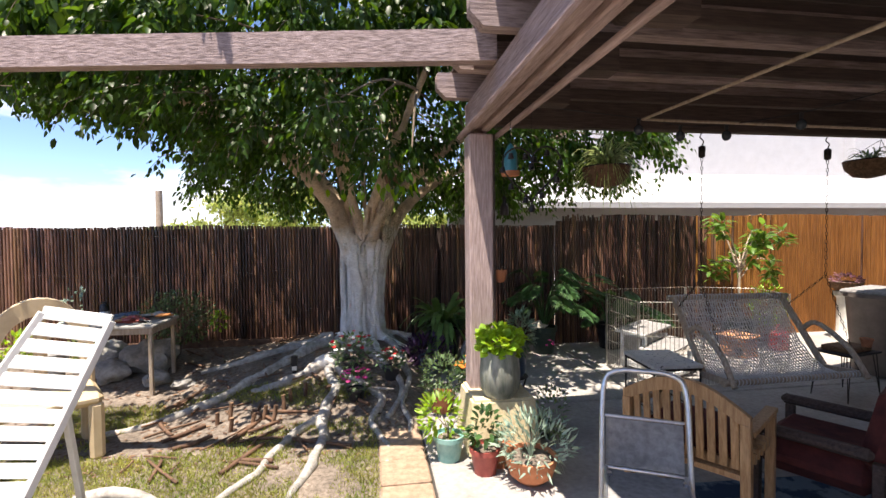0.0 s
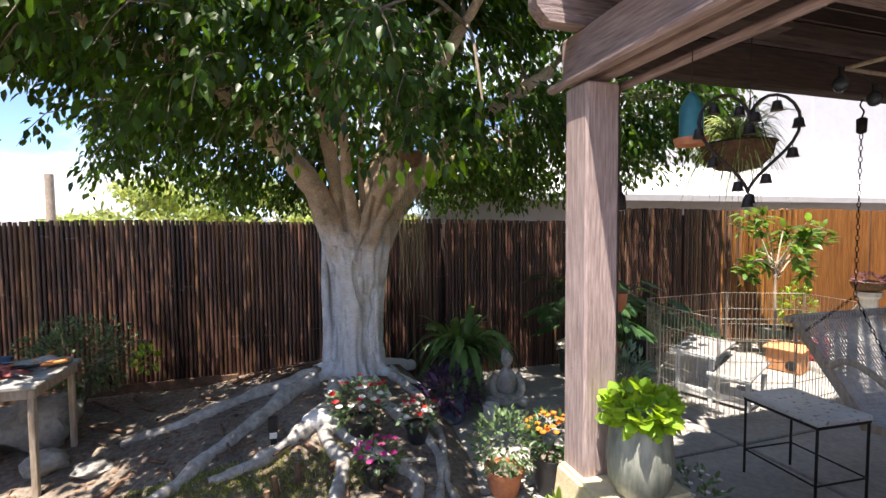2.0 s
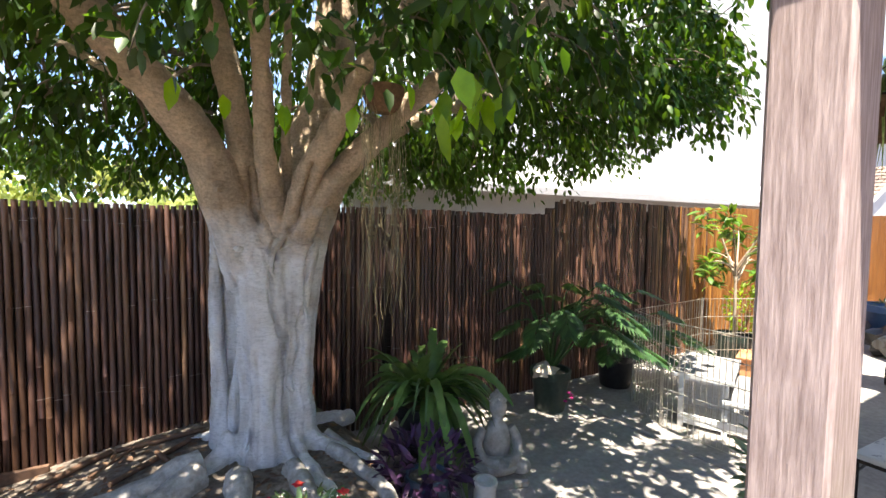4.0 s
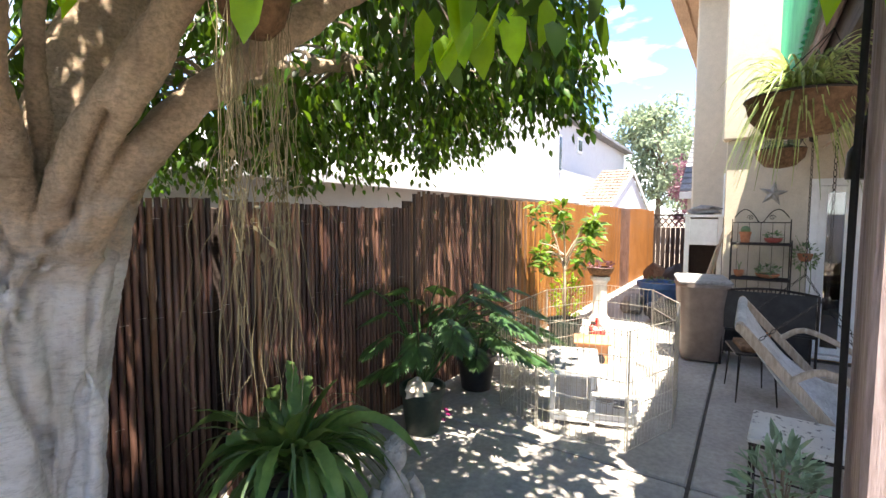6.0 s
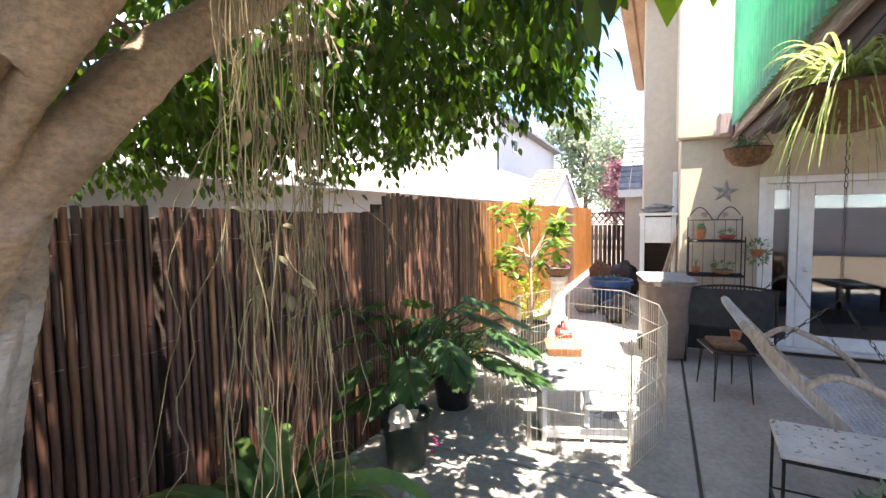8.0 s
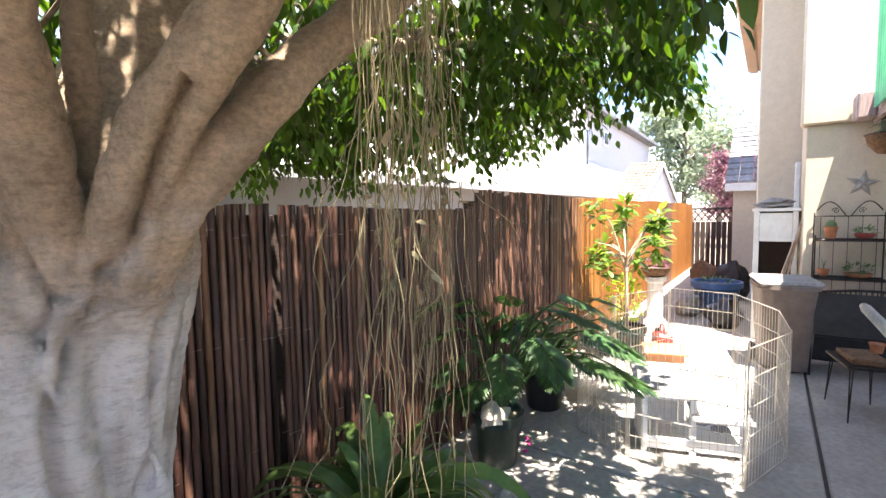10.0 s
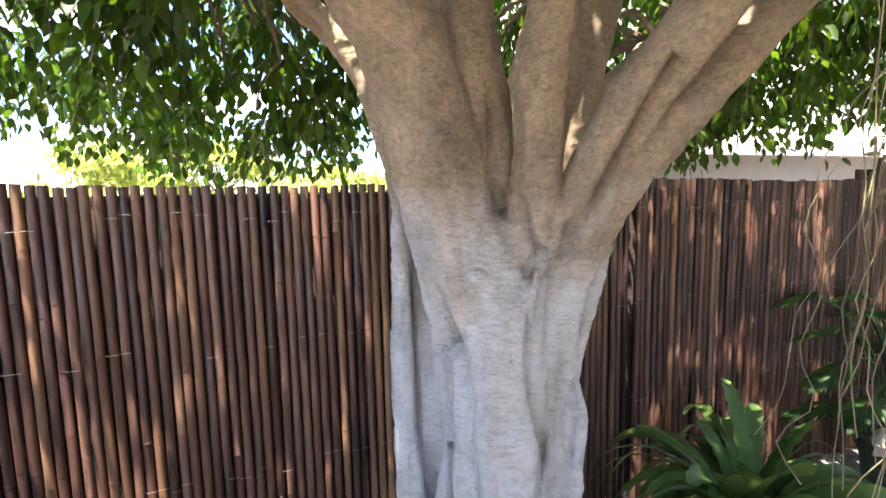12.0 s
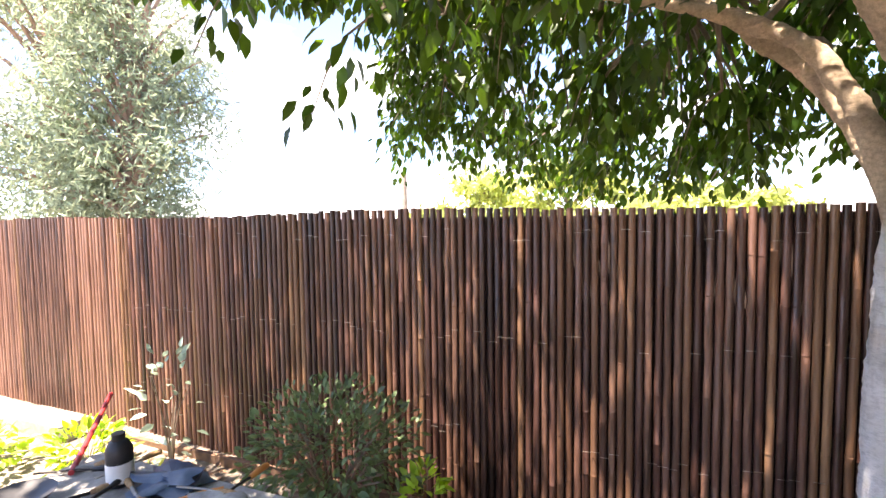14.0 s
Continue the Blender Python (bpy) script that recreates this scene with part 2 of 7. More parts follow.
M_REDP = pm("red_petal", (0.6, 0.03, 0.03), (0.75, 0.08, 0.05), 30, rough=0.6, isl=0.3, transl=0.2, bump=0)
M_WHITEP = pm("white_petal", (0.75, 0.73, 0.7), (0.85, 0.84, 0.8), 30, rough=0.6, isl=0.1, transl=0.2, bump=0)
M_ORANGEP = pm("orange_petal", (0.6, 0.2, 0.02), (0.75, 0.32, 0.04), 30, rough=0.6, isl=0.3, transl=0.2, bump=0)
M_TOOL = pm("orange_grip", (0.65, 0.22, 0.05), (0.75, 0.30, 0.08), 10, rough=0.5, bump=0.05)
M_BLUEMETAL = pm("turquoise_enamel", (0.03, 0.16, 0.20), (0.05, 0.24, 0.28), 10, rough=0.4, bump=0.05)


def bark_paint():
    # grey-brown bark, whitewashed up to a ragged line
    m = pm("fig_bark", (0.44, 0.32, 0.215), (0.68, 0.515, 0.36), 75, (1, 1, 1), rough=0.85, bump=0.95, stain=0.3, lo=0.3, hi=0.6)
    nt = m.node_tree
    p = nt.nodes["Principled BSDF"]
    N, L = nt.nodes.new, nt.links.new
    old = p.inputs["Base Color"].links[0].from_socket
    g = N("ShaderNodeNewGeometry")
    sep, no, mul, add, ramp, mx = N("ShaderNodeSeparateXYZ"), N("ShaderNodeTexNoise"), N("ShaderNodeMath"), N("ShaderNodeMath"), N("ShaderNodeMapRange"), N("ShaderNodeMixRGB")
    no.inputs["Scale"].default_value, no.inputs["Detail"].default_value, no.inputs["Roughness"].default_value = 5.5, 4, 0.55
    mul.operation, mul.inputs[1].default_value = "MULTIPLY", 0.85
    add.operation = "ADD"
    ramp.inputs["From Min"].default_value, ramp.inputs["From Max"].default_value = 1.80, 2.14
    ramp.inputs["To Min"].default_value, ramp.inputs["To Max"].default_value = 0.95, 0.0
    paint = N("ShaderNodeValToRGB")
    paint.color_ramp.elements[0].color, paint.color_ramp.elements[1].color = (0.74, 0.73, 0.715, 1), (0.88, 0.88, 0.885, 1)
    paint.color_ramp.elements[0].position, paint.color_ramp.elements[1].position = 0.3, 0.55
    n3 = N("ShaderNodeTexNoise")
    n3.inputs["Scale"].default_value, n3.inputs["Detail"].default_value = 9, 6
    L(g.outputs["Position"], sep.inputs[0]), L(g.outputs["Position"], no.inputs["Vector"]), L(g.outputs["Position"], n3.inputs["Vector"])
    L(no.outputs["Fac"], mul.inputs[0]), L(mul.outputs[0], add.inputs[0]), L(sep.outputs[2], add.inputs[1]), L(add.outputs[0], ramp.inputs[0])
    L(n3.outputs["Fac"], paint.inputs[0])
    # fine sideways wrinkles and pits in the bark
    mp, wr, bp = N("ShaderNodeMapping"), N("ShaderNodeTexNoise"), N("ShaderNodeBump")
    mp.inputs["Scale"].default_value = (1, 1, 3.0)
    wr.inputs["Scale"].default_value, wr.inputs["Detail"].default_value, wr.inputs["Roughness"].default_value = 30, 9, 0.75
    bp.inputs["Strength"].default_value, bp.inputs["Distance"].default_value = 1.0, 0.022
    L(g.outputs["Position"], mp.inputs[0]), L(mp.outputs[0], wr.inputs["Vector"]), L(wr.outputs["Fac"], bp.inputs["Height"])
    L(p.inputs["Normal"].links[0].from_socket, bp.inputs["Normal"]), L(bp.outputs[0], p.inputs["Normal"])
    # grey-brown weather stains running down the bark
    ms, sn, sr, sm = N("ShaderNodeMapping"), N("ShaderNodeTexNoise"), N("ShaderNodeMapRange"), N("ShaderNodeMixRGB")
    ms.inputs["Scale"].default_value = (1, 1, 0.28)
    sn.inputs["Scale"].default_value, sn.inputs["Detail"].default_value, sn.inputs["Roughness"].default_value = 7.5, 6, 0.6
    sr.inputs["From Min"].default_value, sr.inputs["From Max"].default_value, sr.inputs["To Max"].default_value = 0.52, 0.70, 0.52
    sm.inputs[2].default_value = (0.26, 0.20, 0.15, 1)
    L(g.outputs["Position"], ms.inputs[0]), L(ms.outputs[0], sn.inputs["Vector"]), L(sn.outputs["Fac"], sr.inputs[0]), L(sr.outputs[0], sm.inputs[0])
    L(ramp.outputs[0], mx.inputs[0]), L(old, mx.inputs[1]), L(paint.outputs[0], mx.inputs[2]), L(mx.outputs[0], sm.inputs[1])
    # wrinkle hollows darkened, ridges lightened: their shading put into the bark colour
    cr, cm = N("ShaderNodeMapRange"), N("ShaderNodeHueSaturation")
    cr.inputs["From Min"].default_value, cr.inputs["From Max"].default_value, cr.inputs["To Min"].default_value, cr.inputs["To Max"].default_value = 0.32, 0.52, 0.80, 1.14
    L(wr.outputs["Fac"], cr.inputs[0]), L(cr.outputs[0], cm.inputs["Value"]), L(sm.outputs[0], cm.inputs["Color"]), L(cm.outputs[0], p.inputs["Base Color"])
    return m


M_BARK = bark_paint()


def glass_mat():
    m = bpy.data.materials.new("door_glass")
    m.use_nodes = True
    p = m.node_tree.nodes["Principled BSDF"]
    p.inputs["Base Color"].default_value = (0.62, 0.68, 0.66, 1)
    p.inputs["Roughness"].default_value, p.inputs["Transmission Weight"].default_value, p.inputs["IOR"].default_value = 0.02, 1.0, 1.9
    return m


M_GLASS = glass_mat()


# ---- mesh tools ----
def chamfer_topology():
    faces, sig = [], [(x, y, z) for x in (-1, 1) for y in (-1, 1) for z in (-1, 1)]
    at = {s: i for i, s in enumerate(sig)}
    order = [(-1, -1), (1, -1), (1, 1), (-1, 1)]
    for ax in range(3):
        b, c = (ax + 1) % 3, (ax + 2) % 3
        for s in (-1, 1):
            q = []
            for u, v in order:
                k = [0, 0, 0]
                k[ax], k[b], k[c] = s, u, v
                q.append(at[tuple(k)] * 3 + ax)
            faces.append(q if s > 0 else q[::-1])
        for u, v in order:
            k1, k2 = [0, 0, 0], [0, 0, 0]
            k1[ax], k1[b], k1[c] = -1, u, v
            k2[ax], k2[b], k2[c] = 1, u, v
            i, j = at[tuple(k1)] * 3, at[tuple(k2)] * 3
            q = [i + b, j + b, j + c, i + c]
            faces.append(q if u * v > 0 else q[::-1])
    for s in sig:
        i = at[s] * 3
        faces.append([i, i + 1, i + 2] if s[0] * s[1] * s[2] > 0 else [i, i + 2, i + 1])
    return sig, faces


SIG, CH_FACES = chamfer_topology()


class Geo:
    def __init__(self):
        self.v, self.f = [], []

    def add(self, verts, faces):
        n = len(self.v)
        self.v.extend(tuple(p) for p in verts)
        self.f.extend(tuple(i + n for i in q) for q in faces)
        return self

    def box(self, c, s, rot=None, b=0.004):
        h = [max(a / 2, 0.0005) for a in s]
        b = min(b, min(h) * 0.8)
        m = rot.to_3x3() if rot is not None else None
        out = []
        for sg in SIG:
            for ax in range(3):
                p = Vector([sg[i] * (h[i] if i == ax else h[i] - b) for i in range(3)])
                if m is not None:
                    p = m @ p
                out.append((p[0] + c[0], p[1] + c[1], p[2] + c[2]))
        return self.add(out, CH_FACES)

    def span(self, x0, x1, y0, y1, z0, z1, b=0.004):
        return self.box(((x0 + x1) / 2, (y0 + y1) / 2, (z0 + z1) / 2), (x1 - x0, y1 - y0, z1 - z0), None, b)

    def bar(self, a, c, w, t, b=0.003, up=(0, 0, 1)):
        # a board from a to c, w wide and t thick
        a, c = Vector(a), Vector(c)
        d = c - a
        z = d.normalized()
        u = Vector(up)
        if abs(z.dot(u)) > 0.95:
            u = Vector((1, 0, 0))
        x = u.cross(z).normalized()
        y = z.cross(x)
        m = Matrix((x, y, z)).transposed()
        return self.box((a + c) / 2, (w, t, d.length), m, b)

    def tube(self, pts, r, seg=8, cap=True):
        pts = [Vector(p) for p in pts]
        rs = list(r) if isinstance(r, (list, tuple)) else [r] * len(pts)
        ref, verts, faces = None, [], []
        for i, p in enumerate(pts):
            d = (pts[min(i + 1, len(pts) - 1)] - pts[max(i - 1, 0)])
            d = d.normalized() if d.length > 1e-9 else Vector((0, 0, 1))
            if ref is None:
                ref = d.orthogonal().normalized()
            ref = (ref - d * ref.dot(d))
            ref = ref.normalized() if ref.length > 1e-6 else d.orthogonal().normalized()
            o = d.cross(ref)
            for k in range(seg):
                a = 2 * math.pi * k / seg
                verts.append(p + rs[i] * (math.cos(a) * ref + math.sin(a) * o))
        for i in range(len(pts) - 1):
            for k in range(seg):
                k2 = (k + 1) % seg
                faces.append((i * seg + k, i * seg + k2, (i + 1) * seg + k2, (i + 1) * seg + k))
        if cap:
            faces.append(tuple(range(seg))[::-1])
            faces.append(tuple((len(pts) - 1) * seg + k for k in range(seg)))
        return self.add(verts, faces)

    def lathe(self, prof, seg=24, at=(0, 0, 0), wob=0.0, flute=0, depth=0.0):
        verts, faces = [], []
        for r, z in prof:
            for k in range(seg):
                a = 2 * math.pi * k / seg
                rr = r * (1 + wob * math.sin(3 * a + z * 9)) * (1 + (depth * math.cos(flute * a) if flute else 0))
                verts.append((at[0] + rr * math.cos(a), at[1] + rr * math.sin(a), at[2] + z))
        for i in range(len(prof) - 1):
            for k in range(seg):
                k2 = (k + 1) % seg
                faces.append((i * seg + k, i * seg + k2, (i + 1) * seg + k2, (i + 1) * seg + k))
        faces.append(tuple(range(seg))[::-1])
        faces.append(tuple((len(prof) - 1) * seg + k for k in range(seg)))
        return self.add(verts, faces)

    def blob(self, c, r, seg=14, rough=0.15, seed=0.0):
        verts, faces, rings = [], [], max(5, seg // 2)
        for i in range(rings + 1):
            th = math.pi * i / rings
            for k in range(seg):
                a = 2 * math.pi * k / seg
                d = Vector((math.sin(th) * math.cos(a), math.sin(th) * math.sin(a), math.cos(th)))
                q = 1 + rough * noise.noise(d * 1.7 + Vector((seed, seed * 2, 0))) * 1.6
                verts.append((c[0] + d.x * r[0] * q, c[1] + d.y * r[1] * q, c[2] + d.z * r[2] * q))
        for i in range(rings):
            for k in range(seg):
                k2 = (k + 1) % seg
                faces.append((i * seg + k, (i + 1) * seg + k, (i + 1) * seg + k2, i * seg + k2))
        return self.add(verts, faces)


def mesh_of(name, g, mat, smooth=True):
    me = bpy.data.meshes.new(name)
    me.from_pydata(g.v, [], g.f)
    me.materials.append(mat)
    if smooth:
        me.polygons.foreach_set("use_smooth", [True] * len(me.polygons))
        me.set_sharp_from_angle(angle=radians(55))
    me.update()
    return me


def part(name, g, mat, parent=None, label="", smooth=True):
    ob = new(name, mesh_of(name, g, mat, smooth))
    if parent is not None:
        ob.parent = parent
    if label:
        ob["label"] = label
    return ob


def thing(name, label, category, at=(0, 0, 0), rz=0.0, group="", kind=""):
    ob = new(name)
    ob.empty_display_size = 0.1
    ob.matrix_basis = pose(*at, 0, 0, rz)
    return tagged(ob, label, category, group, kind)


def leaf_arrays(P, D, Nn, Ln, W, droop=0.15, fold=0.25):
    # every leaf: pointed oval of 8 points, folded along its midrib
    P, D, Nn = np.asarray(P, float), np.asarray(D, float), np.asarray(Nn, float)
    D = D / np.maximum(np.linalg.norm(D, axis=1, keepdims=True), 1e-9)
    S = np.cross(D, Nn)
    S = S / np.maximum(np.linalg.norm(S, axis=1, keepdims=True), 1e-9)
    Nn = np.cross(S, D)
    Ln, W = np.asarray(Ln, float)[:, None], np.asarray(W, float)[:, None]
    rows = [(0, 0, 0), (0.3, -1, 1), (0.3, 0, 0), (0.3, 1, 1), (0.68, -0.8, 0.8), (0.68, 0, 0), (0.68, 0.8, 0.8), (1, 0, 0)]
    V = np.stack([P + D * Ln * a + S * W * 0.5 * b + Nn * (W * 0.5 * fold * c - Ln * droop * a * a) for a, b, c in rows], 1)
    return V.reshape(-1, 3)


LEAF_F = [(0, 1, 2), (0, 2, 3), (1, 4, 5, 2), (2, 5, 6, 3), (4, 7, 5), (5, 7, 6)]


def leaves_part(name, P, D, Nn, Ln, W, mat, parent=None, label="", droop=0.15, fold=0.25):
    V = leaf_arrays(P, D, Nn, Ln, W, droop, fold)
    n = len(V) // 8
    me = bpy.data.meshes.new(name)
    lens = np.array([len(q) for q in LEAF_F])
    flat = np.array([i for q in LEAF_F for i in q])
    loops = (flat[None, :] + 8 * np.arange(n)[:, None]).ravel()
    starts = np.concatenate([[0], np.cumsum(np.tile(lens, n))[:-1]])
    me.vertices.add(len(V))
    me.vertices.foreach_set("co", V.ravel().astype(np.float32))
    me.loops.add(len(loops))
    me.loops.foreach_set("vertex_index", loops.astype(np.int32))
    me.polygons.add(n * len(LEAF_F))
    me.polygons.foreach_set("loop_start", starts.astype(np.int32))
    me.materials.append(mat)
    me.update(calc_edges=True)
    me.polygons.foreach_set("use_smooth", np.ones(n * len(LEAF_F), bool))
    ob = new(name, me)
    if parent is not None:
        ob.parent = parent
    if label:
        ob["label"] = label
    return ob


RNG = np.random.default_rng(7)


def unit(n):
    v = RNG.normal(size=(n, 3))
    return v / np.linalg.norm(v, axis=1, keepdims=True)


def smooth01(a, lo, hi):
    k = min(max((a - lo) / (hi - lo), 0.0), 1.0)
    return k * k * (3 - 2 * k)


def curve_points(ctrl, n):
    # Catmull-Rom through control points of any length
    C = [Vector(c) for c in ctrl]
    C = [C[0] * 2 - C[1]] + C + [C[-1] * 2 - C[-2]]
    out, segs = [], len(C) - 3
    for i in range(n):
        u = i / (n - 1) * segs
        k = min(int(u), segs - 1)
        t = u - k
        a, b, c, d = C[k:k + 4]
        out.append(0.5 * ((2 * b) + (c - a) * t + (2 * a - 5 * b + 4 * c - d) * t * t + (3 * b - 3 * c + d - a) * t ** 3))
    return out


def gable_tiles(g, x0, x1, y0, z0, y1, z1, rows, cols):
    # rows of slightly lifted tiles on a slope from (y0, z0) up to (y1, z1)
    for i in range(rows):
        for j in range(cols):
            a, b = i / rows, (i + 1) / rows
            xa, xb = x0 + (x1 - x0) * j / cols, x0 + (x1 - x0) * (j + 1) / cols - 0.02
            ya, yb, za, zb = y0 + (y1 - y0) * a, y0 + (y1 - y0) * b, z0 + (z1 - z0) * a + 0.05, z0 + (z1 - z0) * b + 0.01
            g.add([(xa, ya, za), (xb, ya, za), (xb, yb, zb), (xa, yb, zb), (xa, ya, za - 0.06), (xb, ya, za - 0.06)], [(0, 1, 2, 3), (4, 5, 1, 0)])


# ---- ground ----
TREE = (-0.12, 5.80)


def ground_z(x, y):
    # flat lawn that rises to a mound round the tree and a bed along the fence
    away = 1 - smooth01(x, 0.25, 0.75)
    d = math.hypot((x - TREE[0]) * 0.8, y - TREE[1])
    mound = 0.36 * (1 - smooth01(d, 0.25, 2.3))
    bed = 0.20 * smooth01(y, 4.3, 6.0) + 0.10 * smooth01(-x, 2.5, 5.5) * smooth01(y, 4.5, 6.2)
    bump = 0.02 * noise.noise(Vector((x * 1.3, y * 1.3, 0))) + 0.008 * noise.noise(Vector((x * 6, y * 6, 2)))
    near = 1.0 if abs(x) < 12 and abs(y) < 12 else 0.0
    return -0.03 + (max(mound, bed) * away + bump * away) * near - 0.05 * (1 - away)


def build_ground():
    xs = [-3000, -300, -60, -20, -12] + [-10 + 0.12 * i for i in range(93)] + [1.5, 4, 8, 12, 20, 60, 300, 3000]
    ys = [-3000, -300, -60, -20, -10, -6] + [-3 + 0.12 * i for i in range(81)] + [7, 8, 12, 20, 60, 300, 3000]
    g = Geo()
    g.v = [(x, y, ground_z(x, y)) for y in ys for x in xs]
    n = len(xs)
    g.f = [(j * n + i, j * n + i + 1, (j + 1) * n + i + 1, (j + 1) * n + i) for j in range(len(ys) - 1) for i in range(n - 1)]
    tagged(part("ground", g, M_SOIL), "bare brown earth of the garden bed and lawn", "ground", kind="structure")
    g = Geo()
    for i in range(22):
        y0 = -2.5 + i * 0.32
        g.span(0.03, 0.365, y0, y0 + 0.312, -0.1, -0.005 + 0.006 * math.sin(i * 2.3), 0.012)
    tagged(part("path", g, M_PATH), "narrow sandy brown path strip beside the concrete", "path", kind="structure")
    slab = tagged(new("pavement"), "pale grey concrete patio slabs with dark joints", "pavement", kind="structure")
    xs, ys = [0.37, 2.58, 6.18, 10.0, 16.0], [-4.0, 0.4, 4.11, 6.45]
    for i in range(4):
        for j in range(3):
            if i >= 2 and j < 2:
                continue
            g = Geo().span(xs[i] + 0.012, xs[i + 1] - 0.012, ys[j] + 0.012, ys[j + 1] - 0.012, -0.12, 0.0, 0.01)
            part("slab", g, M_CONC, slab)
    part("joint", Geo().span(0.37, 16, -4, 6.45, -0.13, -0.018, 0.005), M_JOINT, slab, "dark dirt-filled joint")


build_ground()


# ---- pergola and house ----
def rafter(x0, x1, y, z0, z1, t=0.085, cut=0.07):
    # a board along x whose outer end is nipped off below
    g = Geo()
    prof = [(x0 + cut, z0), (x1, z0), (x1, z1), (x0 + 0.015, z1), (x0, z1 - 0.015), (x0, z0 + cut)]
    n = len(prof)
    v = [(x, y - t / 2, z) for x, z in prof] + [(x, y + t / 2, z) for x, z in prof]
    f = [tuple(range(n)), tuple(range(n, 2 * n))[::-1]] + [(i, i + n, (i + 1) % n + n, (i + 1) % n) for i in range(n)]
    return g.add(v, [q[::-1] for q in f])


def build_pergola():
    pg = thing("pergola", "weathered mauve-brown timber patio cover with a dark boarded roof", "pergola", (0, 0, 0))
    part("post", Geo().span(0.735, 0.925, 3.45, 3.64, 0.40, 2.38, 0.012), M_MAUVE_LIT, pg, "square post with peeling mauve paint")
    part("corner_strip", Geo().span(0.927, 0.945, 3.47, 3.52, 0.42, 2.38, 0.004), M_DARKWOOD_SHADE, pg)
    part("beam", Geo().span(0.76, 0.825, -3.0, 3.72, 2.42, 2.66, 0.01), M_MAUVE_Y, pg)
    part("beam", Geo().span(0.84, 0.905, -3.0, 3.72, 2.40, 2.64, 0.01), M_MAUVE_Y, pg)
    part("batten", Geo().span(0.70, 0.757, -3.0, 3.78, 2.39, 2.43, 0.014), M_MAUVE_Y, pg)
    part("batten", Geo().span(0.96, 1.00, -3.0, 3.70, 2.36, 2.40, 0.012), M_MAUVE_Y, pg)
    # inner timber: dark wood, with the shade under the cover put into its tone
    part("far_beam", Geo().span(0.91, 6.27, 3.44, 3.53, 2.44, 2.66, 0.01), M_DARKWOOD_SHADE, pg)
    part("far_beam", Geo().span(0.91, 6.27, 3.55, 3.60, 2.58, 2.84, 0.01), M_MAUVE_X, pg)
    ys = [3.56, 2.95, 2.34, 1.73, 1.12, 0.51, -0.1, -0.71, -1.32, -1.93, -2.54]
    for i, y in enumerate(ys):
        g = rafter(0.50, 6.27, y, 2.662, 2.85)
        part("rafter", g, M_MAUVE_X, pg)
        if i not in (0,):
            part("corbel", rafter(0.91, 1.30, y, 2.46, 2.66, 0.12, 0.09), M_DARKWOOD_SHADE, pg)
    for x0 in (5.93, 6.115):
        part("beam_end", Geo().span(x0, x0 + 0.14, 3.61, 3.76, 2.60, 2.86, 0.015), M_MAUVE_LIT, pg, "sunlit stub of a cross beam")
    v, f = [], []
    for x, y in ((0.755, 2.76), (-4.8, 3.70)):
        for dy, z in ((-0.043, 2.655), (0.043, 2.655), (0.043, 2.845), (-0.043, 2.845)):
            v.append((x, y + dy, z))
    f = [(0, 1, 2, 3), (7, 6, 5, 4), (0, 4, 5, 1), (1, 5, 6, 2), (2, 6, 7, 3), (3, 7, 4, 0)]
    part("long_beam", Geo().add(v, f), M_MAUVE_X, pg, "long weathered beam reaching out over the lawn", False)
    # roof boards and purlins likewise carry the shade in their dark colour
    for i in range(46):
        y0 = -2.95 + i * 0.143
        part("roof_board", Geo().span(0.62, 6.278, y0, y0 + 0.139, 2.852, 2.875, 0.003), M_DARKWOOD_SHADE, pg)
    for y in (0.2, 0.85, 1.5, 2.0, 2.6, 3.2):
        part("purlin", Geo().span(1.1, 6.1, y - 0.025, y + 0.025, 2.58, 2.66, 0.005), M_DARKWOOD_SHADE, pg)
    # curtain pipe under the roof
    rod = thing("curtain_rod", "thin pale metal pipe slung under the dark roof", "rod", (0, 0, 0))
    part("pipe", Geo().tube([(1.95, 3.10, 2.43), (2.10, -1.0, 2.40)], 0.011, 8), M_PALEWOOD, rod)
    part("pipe", Geo().tube([(1.95, 3.10, 2.43), (6.0, 3.22, 2.43)], 0.011, 8), M_PALEWOOD, rod)
    pl = thing("plinth", "low cream-yellow stucco pier at the foot of the post", "plinth", (0.93, 3.41, 0))
    g = Geo().add([(-0.27, -0.27, 0), (0.27, -0.27, 0), (0.27, 0.27, 0), (-0.27, 0.27, 0), (-0.235, -0.235, 0.41), (0.235, -0.235, 0.41), (0.235, 0.235, 0.41), (-0.235, 0.235, 0.41)],
                  [(3, 2, 1, 0), (4, 5, 6, 7), (0, 1, 5, 4), (1, 2, 6, 5), (2, 3, 7, 6), (3, 0, 4, 7)])
    b = bmesh.new()
    me = mesh_of("pier", g, M_PLINTH, False)
    b.from_mesh(me)
    bmesh.ops.bevel(b, geom=b.edges[:], offset=0.018, segments=2, affect="EDGES")
    b.to_mesh(me)
    b.free()
    ob = new("pier", me)
    ob.parent = pl


build_pergola()


